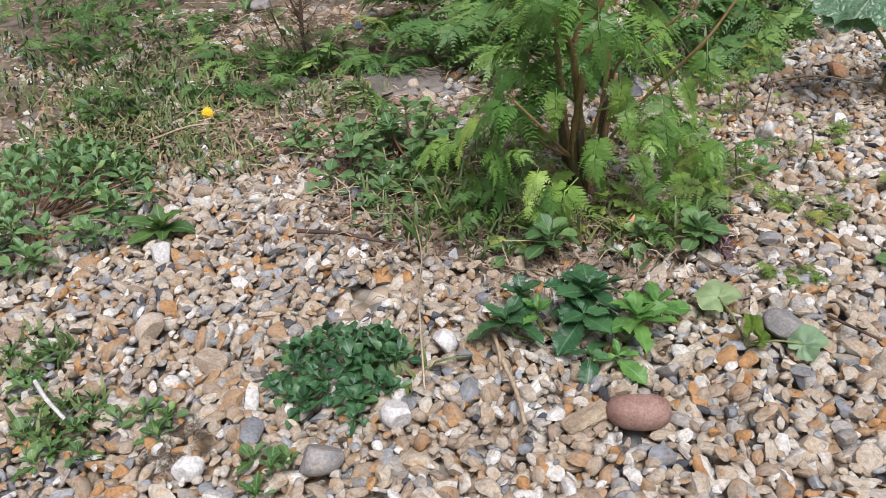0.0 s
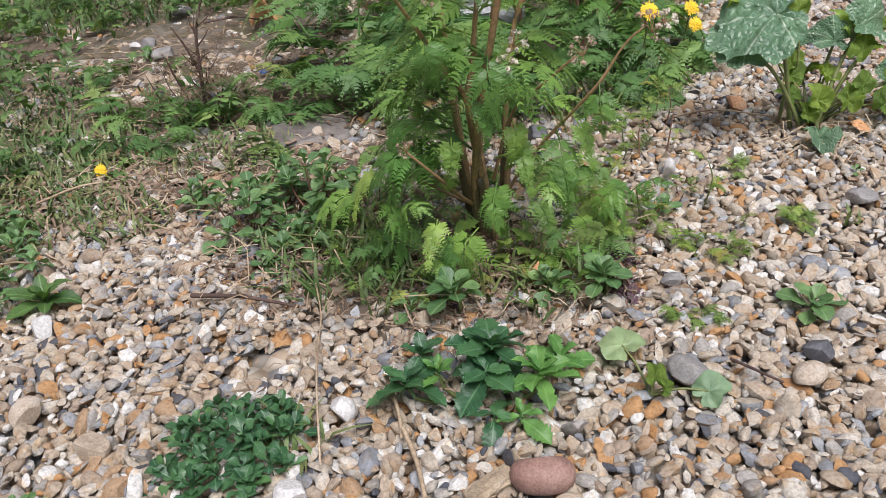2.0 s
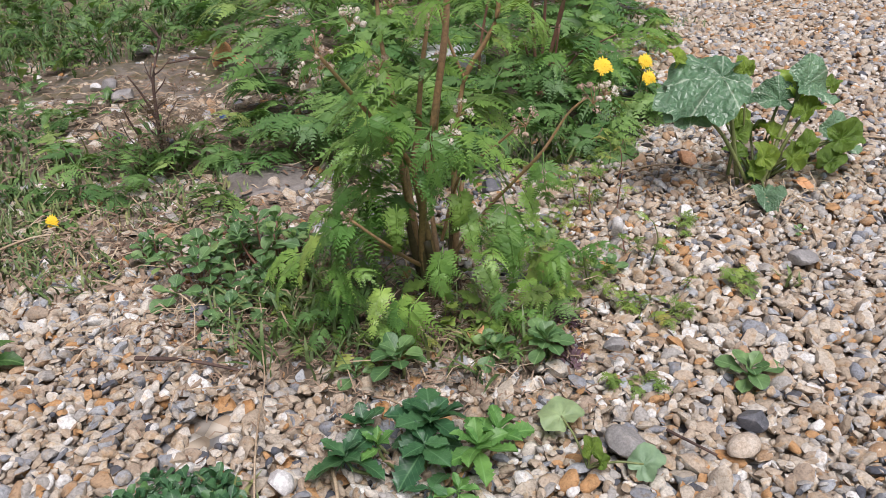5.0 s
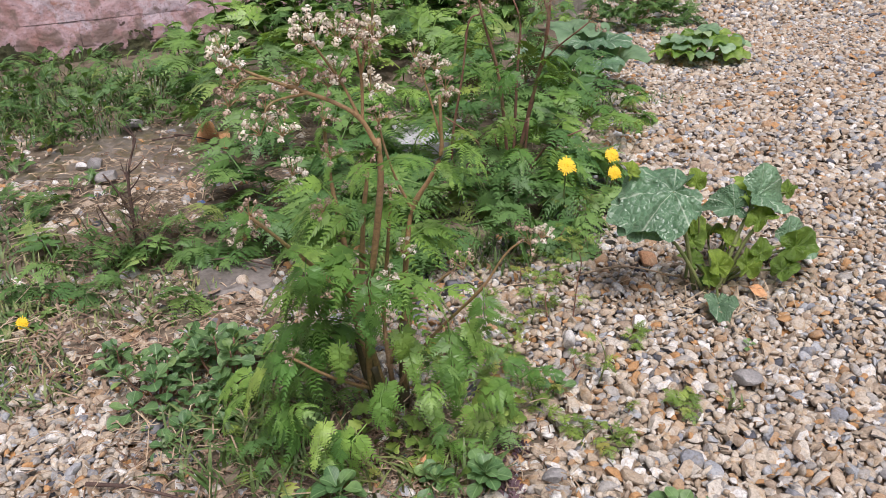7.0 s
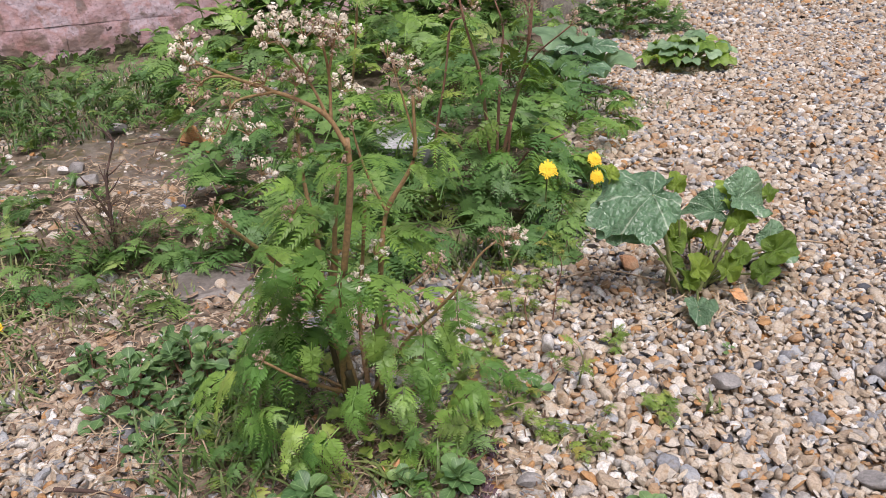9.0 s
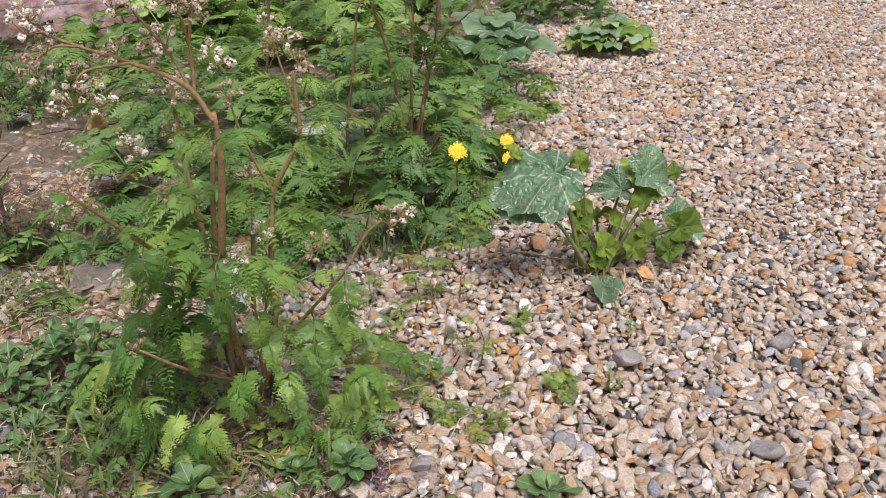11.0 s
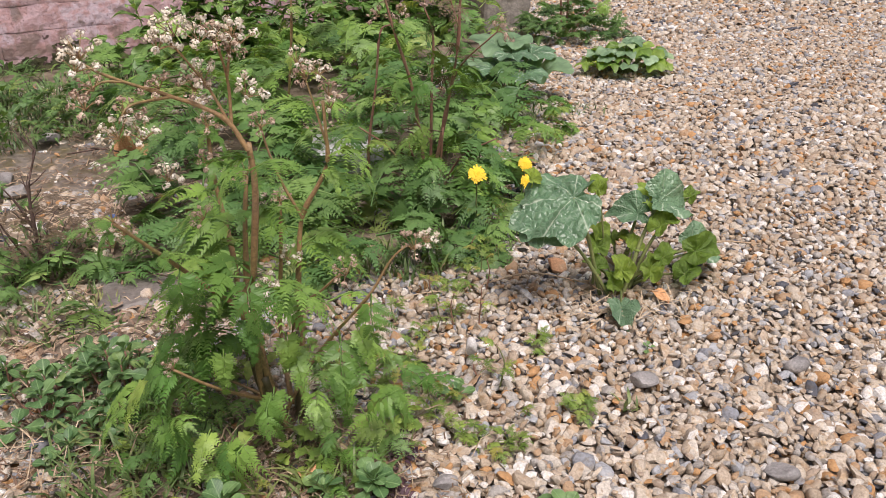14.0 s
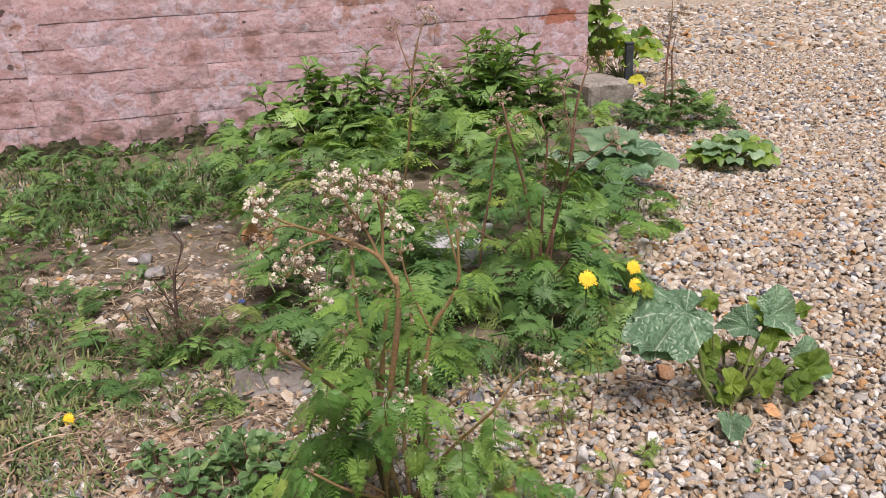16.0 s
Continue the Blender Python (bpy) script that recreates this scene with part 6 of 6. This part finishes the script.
DANDELION = dandelion_head()
for x, y, z, size, tilt, lean in [(0.2016, 1.066, 0.107, 0.0140, 45, 0), (0.291, 1.166, 0.082, 0.0122, 50, 10), (0.286, 1.13, 0.068, 0.0112, 60, 5), (-0.482, 0.905, 0.014, 0.0085, 60, 0)]:
    flower = thing("dandelion", (x, y + 0.02, 0), "yellow dandelion in full bloom on a thin stalk", "flower", "dandelions")
    stalk("stem", [(0, 0.01, 0), (0.002, 0, z * 0.6), (0, -0.018, z)], 0.0016, 0.0013, M_STEM_GREEN, flower, (0, 0, 0), (), 6)
    part("flower_head", DANDELION, flower, pose(0, -0.02, z, tilt, lean, 0) @ Matrix.Diagonal((size, size, size, 1)))
    for i in range(4):
        part("leaf", LOBEDS[i % 2], flower, set_on((0, 0, 0.003), 60 + i * 80, 15, 0.05))

# ---- slabs, block, post, litter ----
def slab(at, size, turn, seed, label, mat=None):
    me = box_mesh("paving_slab", size, mat or M_SLAB, 0.004, 0.0015, seed, 4)
    ob = single("paving_slab", me, at, label, "slab", "worn slabs", (0, 0, turn), "structure")
    return ob


slab((-0.50, 1.60, -0.011), (0.40, 0.33, 0.03), -6, 1, "worn damp stone slab with grit and moss")
slab((-0.248, 1.005, -0.006), (0.10, 0.085, 0.030), 8, 2, "small grey stone slab sunk in the bed", M_GREYSLAB)
slab((0.030, 1.475, 0.016), (0.13, 0.13, 0.055), -6, 3, "pale grey stone slab among the ferns", M_PALESLAB)
slab((-0.80, 1.00, -0.012), (0.30, 0.20, 0.03), -14, 4, "worn grey slab sunk in earth")
slab((-1.12, 1.52, -0.012), (0.34, 0.30, 0.03), 4, 5, "worn grey slab sunk in earth")
block = box_mesh("stone_block", (0.17, 0.22, 0.125), M_CONCRETE, 0.008, 0.0022, 5, 5)
single("stone_block", block, on_wall(1.45, 0.128, 0.054), "weathered concrete block at the house corner", "block", "", (0, 0, WALL_TURN))

post = thing("post", (0.795, 3.40, 0), "short dark wooden post among hollyhocks", "post")
part("shaft", box_mesh("shaft", (0.032, 0.026, 0.165), M_POST, 0.003, 0.001, 6, 2), post, pose(0, 0, 0.082))
part("cap", box_mesh("cap", (0.036, 0.030, 0.008), M_POST, 0.002, 0.0005, 7), post, pose(0, 0, 0.168))

fallen = leaf_mesh("fallen_leaf", M_DEADLEAF, 0.42, oval, 12, 6, 1.6, 0.9, 0, 0, 0.10, 5)
single("fallen_leaf", fallen, (-0.405, 1.58, 0.010), "curled orange-brown dead leaf on the slab", "leaf", "", (18, -30, 250)).scale = (0.085, 0.085, 0.085)
crumpled = leaf_mesh("fallen_leaf", M_DEADLEAF, 0.5, oval, 12, 6, 2.0, 1.1, 0, 0, 0.12, 6)
single("fallen_leaf", crumpled, (-0.028, 0.60, 0.012), "crumpled rusty dead leaf under the cow parsley", "leaf", "", (15, 0, 200)).scale = (0.017, 0.017, 0.017)

scrap = box_mesh("plastic_scrap", (0.011, 0.008, 0.004), M_BLUE, 0.001, 0.001, 11, 2)
single("plastic_scrap", scrap, (-0.343, 1.271, 0.010), "small blue scrap of plastic among straw", "plastic", "", (10, 8, 25))
wood = box_mesh("wood_chip", (0.032, 0.013, 0.008), M_WOOD, 0.002, 0.001, 9, 3)
single("wood_chip", wood, (-0.085, 0.366, 0.008), "weathered splinter of wood beside the pebble", "wood", "", (0, -8, 30))


def twig(points, r0, r1, mat, label):
    line = smooth_line(points, 3)
    v, f = tube(line, [r0 + (r1 - r0) * i / (len(line) - 1) for i in range(len(line))], 6)
    tagged(new("twig", mesh_of("twig", v, f, mat)), label, "twig")


twig([(-0.315, 0.610, 0.012), (-0.27, 0.598, 0.014), (-0.22, 0.578, 0.012)], 0.0021, 0.0012, M_TWIG, "dark twig lying on the gravel")
twig([(-0.136, 0.415, 0.016), (-0.128, 0.385, 0.014), (-0.124, 0.355, 0.014)], 0.0018, 0.0014, M_STRAW, "pale dry stalk lying on the gravel")
twig([(-0.147, 0.47, 0.016), (-0.139, 0.435, 0.012), (-0.137, 0.41, 0.012)], 0.0016, 0.0012, M_STRAW, "pale dry stalk lying on the gravel")
twig([(-0.452, 0.395, 0.024), (-0.435, 0.376, 0.024), (-0.418, 0.362, 0.02)], 0.0016, 0.0014, M_WHITE, "white dry stalk across a small weed")
twig([(-0.20, 0.52, 0.012), (-0.195, 0.46, 0.02), (-0.188, 0.39, 0.014)], 0.0009, 0.0007, M_STRAW, "thin dry grass stem over gravel")
twig([(-0.21, 0.62, 0.012), (-0.20, 0.56, 0.014), (-0.20, 0.52, 0.012)], 0.0008, 0.0006, M_STRAW, "thin dry grass stem over gravel")
twig([(-0.105, 0.52, 0.016), (-0.112, 0.505, 0.03), (-0.10, 0.495, 0.034), (-0.088, 0.50, 0.02)], 0.0009, 0.0007, M_STRAW, "curled pale dry stem over gravel")
twig([(0.475, 0.965, 0.01), (0.52, 0.985, 0.014), (0.57, 0.97, 0.012)], 0.0018, 0.0010, M_STRAW, "pale dry stick on gravel beside hollyhock")
twig([(0.185, 0.93, 0.01), (0.25, 0.945, 0.012), (0.31, 0.905, 0.012)], 0.0014, 0.0010, M_STRAW, "dry stalk lying beside the hollyhock")
twig([(0.075, 0.90, 0.010), (0.10, 0.915, 0.012), (0.135, 0.92, 0.010)], 0.0010, 0.0007, M_STRAW, "dry stalk lying beside the ferns")
twig([(-0.46, 1.62, 0.02), (-0.43, 1.58, 0.03), (-0.38, 1.57, 0.02)], 0.0022, 0.0012, M_TWIG, "dark twig lying on the slab")
twig([(-0.50, 1.60, 0.018), (-0.44, 1.60, 0.024), (-0.37, 1.63, 0.02)], 0.0018, 0.0010, M_TWIG, "dark twig lying on the slab")
twig([(-0.36, 1.47, 0.018), (-0.31, 1.49, 0.024), (-0.26, 1.50, 0.02)], 0.0016, 0.0010, M_TWIG, "thin twig beside the slab")
twig([(-0.30, 1.04, 0.016), (-0.25, 1.035, 0.018), (-0.20, 1.01, 0.016)], 0.0016, 0.0010, M_TWIG, "thin twig on the small slab")
twig([(-0.53, 0.83, 0.012), (-0.49, 0.86, 0.016), (-0.45, 0.875, 0.012)], 0.0016, 0.0010, M_STRAW, "dry stalk lying in the grass")
twig([(0.095, 0.46, 0.013), (0.12, 0.43, 0.013)], 0.0012, 0.0009, M_TWIG, "thin dark stalk on the gravel")


def litter(name, count, place, length, width, mat, seed, label, rise=0.012, flat=0.35):
    """Loose strips scattered over the bed."""
    r = random.Random(seed)
    verts, faces = [], []
    while count:
        x, y = place(r)
        a, l, w = r.uniform(0, 6.28), r.uniform(*length), r.uniform(*width)
        d = Vector((math.cos(a), math.sin(a), r.uniform(-0.25, 0.25))).normalized() * l / 2
        s = Vector((-math.sin(a), math.cos(a), r.uniform(-0.5, 0.5))).normalized() * w / 2
        n = d.cross(s).normalized() * w * flat
        c = Vector((x, y, r.uniform(0.004, rise)))
        q = len(verts)
        k = Vector((0, 0, r.uniform(-0.1, 0.3) * l))
        verts.extend([c - d - s, c - d + s, c - s + k, c + s + k, c + d - s, c + d + s, c - d + n, c + n + k, c + d + n])
        faces.extend([(q, q + 2, q + 7, q + 6), (q + 2, q + 4, q + 8, q + 7), (q + 1, q + 6, q + 7, q + 3), (q + 3, q + 7, q + 8, q + 5), (q, q + 1, q + 3, q + 2), (q + 2, q + 3, q + 5, q + 4)])
        count -= 1
    tagged(new(name, mesh_of(name, verts, faces, mat, False)), label, "litter", kind="stuff")


def in_bed(r):
    while True:
        x, y = r.uniform(-1.1, 0.3), r.uniform(0.74, 2.0)
        if soil_depth(x, y) > -0.02 and noise.noise((x * 6, y * 6, 4)) > -0.3:
            return x, y


def front_bed(r):
    while True:
        x, y = r.gauss(-0.38, 0.16), r.gauss(0.86, 0.08)
        if y > 0.68:
            return x, y


def under_main(r):
    return r.gauss(-0.05, 0.07), r.gauss(0.62, 0.06)


def under_hollyhock(r):
    return r.gauss(0.35, 0.06), r.gauss(0.86, 0.035)


litter("straw_litter", 1000, in_bed, (0.010, 0.042), (0.0009, 0.0020), M_STRAW, 1, "dry straw scattered over the earth")
litter("bark_litter", 1700, in_bed, (0.006, 0.022), (0.0015, 0.0042), M_BARK, 2, "brown bark chips scattered over the earth")
litter("straw_litter", 260, front_bed, (0.012, 0.05), (0.0009, 0.0022), M_STRAW, 3, "dry straw at the front of the bed")
litter("bark_litter", 600, front_bed, (0.006, 0.02), (0.0015, 0.0042), M_BARK, 4, "brown bark chips at the front of the bed")
def under_weeds(r):
    return r.gauss(-0.22, 0.07), r.gauss(0.69, 0.06)


litter("bark_litter", 900, under_weeds, (0.004, 0.014), (0.0008, 0.0024), M_BARK, 10, "brown leaf litter under the sprawling weeds", 0.010)
litter("straw_litter", 150, under_weeds, (0.012, 0.045), (0.0008, 0.0018), M_STRAW, 9, "dry stalks under the sprawling weeds", 0.02)
litter("straw_litter", 80, under_main, (0.012, 0.045), (0.0007, 0.0015), M_STRAW, 5, "dry stalks under the cow parsley", 0.02)
litter("bark_litter", 1700, under_main, (0.004, 0.011), (0.0008, 0.0020), M_BARK, 6, "brown leaf litter under the cow parsley", 0.012)
def before_slab(r):
    return r.uniform(-0.72, -0.22), r.gauss(1.30, 0.09)


litter("straw_litter", 420, before_slab, (0.010, 0.035), (0.0008, 0.0020), M_STRAW, 8, "pale dry straw in front of the worn slab", 0.016)
litter("straw_litter", 90, under_hollyhock, (0.01, 0.04), (0.001, 0.002), M_STRAW, 7, "dry stalks round the hollyhock", 0.014)


def grass(name, patches, seed, label, mat=None):
    r = random.Random(seed)
    verts, faces = [], []
    for x0, y0, rad, count, tall in patches:
        for _ in range(count):
            a, d = r.uniform(0, 6.28), rad * math.sqrt(r.random())
            p = Vector((x0 + d * math.cos(a), y0 + d * math.sin(a), 0.0))
            b, h, w = r.uniform(0, 6.28), tall * r.uniform(0.5, 1.1), r.uniform(0.0009, 0.0019)
            lean = Vector((math.cos(b), math.sin(b), 0)) * r.uniform(0.2, 1.3) * h
            s = Vector((-math.sin(b), math.cos(b), 0)) * w
            q = len(verts)
            for t, k in ((0, 1), (0.4, 1), (0.75, 0.75), (1, 0.1)):
                c = p + lean * t * t + Vector((0, 0, h * (t - 0.35 * t * t * (lean.length / h))))
                verts.extend([c - s * k, c + s * k])
            faces.extend([(q + i, q + i + 1, q + i + 3, q + i + 2) for i in (0, 2, 4)])
    tagged(new(name, mesh_of(name, verts, faces, mat or M_GRASS)), label, "grass", kind="stuff")


grass("grass", [(-0.58, 1.02, 0.13, 520, 0.026), (-0.52, 0.90, 0.12, 480, 0.024), (-0.55, 0.80, 0.10, 420, 0.024), (-0.62, 0.90, 0.10, 300, 0.024), (-0.72, 1.08, 0.13, 380, 0.028), (-0.45, 1.15, 0.12, 160, 0.024), (-0.34, 0.95, 0.08, 160, 0.03), (-0.42, 0.78, 0.05, 120, 0.025)], 1, "thin mixed green and dry grass in the bed")
grass("grass", [(-0.14, 0.66, 0.06, 130, 0.048), (-0.17, 0.61, 0.05, 70, 0.04), (-0.02, 0.60, 0.06, 110, 0.045), (-0.22, 0.66, 0.05, 60, 0.04), (-0.18, 0.76, 0.05, 90, 0.05), (0.10, 1.02, 0.06, 110, 0.04), (0.16, 1.05, 0.05, 110, 0.04), (0.04, 1.03, 0.05, 80, 0.04), (0.22, 1.07, 0.04, 60, 0.03)], 2, "grass tufts among the cow parsley")
grass("grass", [(-0.75, 1.9, 0.25, 500, 0.05), (-1.0, 2.1, 0.25, 400, 0.05), (-0.60, 2.15, 0.2, 300, 0.05), (-0.43, 0.375, 0.035, 90, 0.02), (-0.485, 0.45, 0.03, 60, 0.02), (-0.215, 0.43, 0.03, 40, 0.025), (0.44, 1.70, 0.05, 60, 0.03), (0.55, 1.72, 0.05, 40, 0.015), (0.28, 0.66, 0.01, 10, 0.02)], 3, "grass tufts among the weeds")

grass("grass", [(-0.75, 1.85, 0.22, 280, 0.055), (-1.0, 2.0, 0.25, 280, 0.055), (-0.62, 2.12, 0.22, 240, 0.055), (-1.2, 1.7, 0.25, 200, 0.05), (-0.72, 1.22, 0.13, 140, 0.045), (-0.95, 1.35, 0.2, 180, 0.045), (-0.55, 1.02, 0.1, 88, 0.03), (-0.60, 0.72, 0.12, 64, 0.03)], 4, "fresh green grass among the weeds", M_GRASS_GREEN)


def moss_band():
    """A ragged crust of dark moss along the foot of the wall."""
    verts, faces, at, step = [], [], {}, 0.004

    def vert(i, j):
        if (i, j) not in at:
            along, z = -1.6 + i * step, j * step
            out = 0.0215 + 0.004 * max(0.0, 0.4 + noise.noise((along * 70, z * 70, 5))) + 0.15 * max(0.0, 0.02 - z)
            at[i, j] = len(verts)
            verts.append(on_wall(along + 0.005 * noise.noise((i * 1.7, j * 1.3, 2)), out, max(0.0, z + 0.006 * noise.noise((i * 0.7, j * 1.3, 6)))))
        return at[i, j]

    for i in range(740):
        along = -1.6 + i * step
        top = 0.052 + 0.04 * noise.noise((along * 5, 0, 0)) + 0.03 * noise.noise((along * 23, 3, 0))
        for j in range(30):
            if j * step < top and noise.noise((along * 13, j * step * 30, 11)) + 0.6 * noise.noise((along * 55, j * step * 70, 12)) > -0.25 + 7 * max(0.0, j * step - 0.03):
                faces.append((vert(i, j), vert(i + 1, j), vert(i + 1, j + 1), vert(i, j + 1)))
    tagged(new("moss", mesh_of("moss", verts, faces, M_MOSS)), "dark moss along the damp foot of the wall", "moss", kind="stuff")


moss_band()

# ---- pieces of the setting: wall bricks, loose stones ----
COURSE, LENGTH = 0.0722, 0.225


def brick_mesh(length, seed):
    """The painted face of a brick, swelling softly out of the filled joints."""
    r = random.Random(seed)
    nx, nz = (6, 3) if length > 0.15 else (4, 3)
    verts, faces = [], []
    for i in range(nx + 1):
        for k in range(nz + 1):
            rim = i in (0, nx) or k in (0, nz)
            u, v = i / nx, (0, 0.09, 0.91, 1)[k]
            u = (0.025 if i == 1 else 0.975 if i == nx - 1 else u) if 0 < i < nx else u
            out = -0.0155 - r.uniform(0.0, 0.0022)
            if k in (0, nz):
                out += r.uniform(0.0, 0.0014)
            elif rim:
                out += r.uniform(0.0, 0.0016)
            verts.append(((u - 0.5) * length + (0 if rim else r.uniform(-0.004, 0.004)), out, (v - 0.5) * COURSE + (r.uniform(-0.0012, 0.0012) if rim else r.uniform(-0.003, 0.003))))
    for i in range(nx):
        for k in range(nz):
            a = i * (nz + 1) + k
            faces.append((a, a + nz + 1, a + nz + 2, a + 1))
    return mesh_of("brick", verts, faces, M_PAINT)


BRICKS = [brick_mesh(LENGTH, s) for s in range(8)]
HALVES = [brick_mesh(LENGTH / 2, 10 + s) for s in range(6)]
r = random.Random(77)
for row in range(11):
    z = 0.041 + (row - 0.5) * COURSE
    header = row % 3 == 1
    step = LENGTH / 2 if header else LENGTH
    at, first = WALL_END, True
    while at > -2.2:
        length = LENGTH * 0.75 if first and row % 2 else step
        first = False
        mid = at - length / 2
        me = r.choice(HALVES if header else BRICKS)
        m = pose(*on_wall(mid, r.uniform(-0.0022, 0.0022), z + r.uniform(-0.0015, 0.0015)), 0, r.uniform(-0.5, 0.5), WALL_TURN)
        ob = part("brick", me, wall, wall.matrix_basis.inverted() @ m @ Matrix.Diagonal((length / step, 1, 1, 1)))
        at -= length

PIECES = [mesh_of("stone", v, [tuple(int(k) for k in t) for t in f], M_STONE) for v, f in SHAPES_NEAR]
for me in PIECES:
    me.set_sharp_from_angle(angle=radians(38))
dims, rot = stone_dims(len(LOOSE), 0.0094), turns(len(LOOSE))
for (x, y), d, q, k in zip(LOOSE, dims, rot, rng.integers(0, len(PIECES), len(LOOSE))):
    m = Matrix.Translation((float(x), float(y), float(rng.uniform(-0.002, 0.006)))) @ Matrix(q.tolist()).to_4x4() @ Matrix.Diagonal((*[float(w) for w in d], 1))
    part("stone", PIECES[int(k)], ground, m)
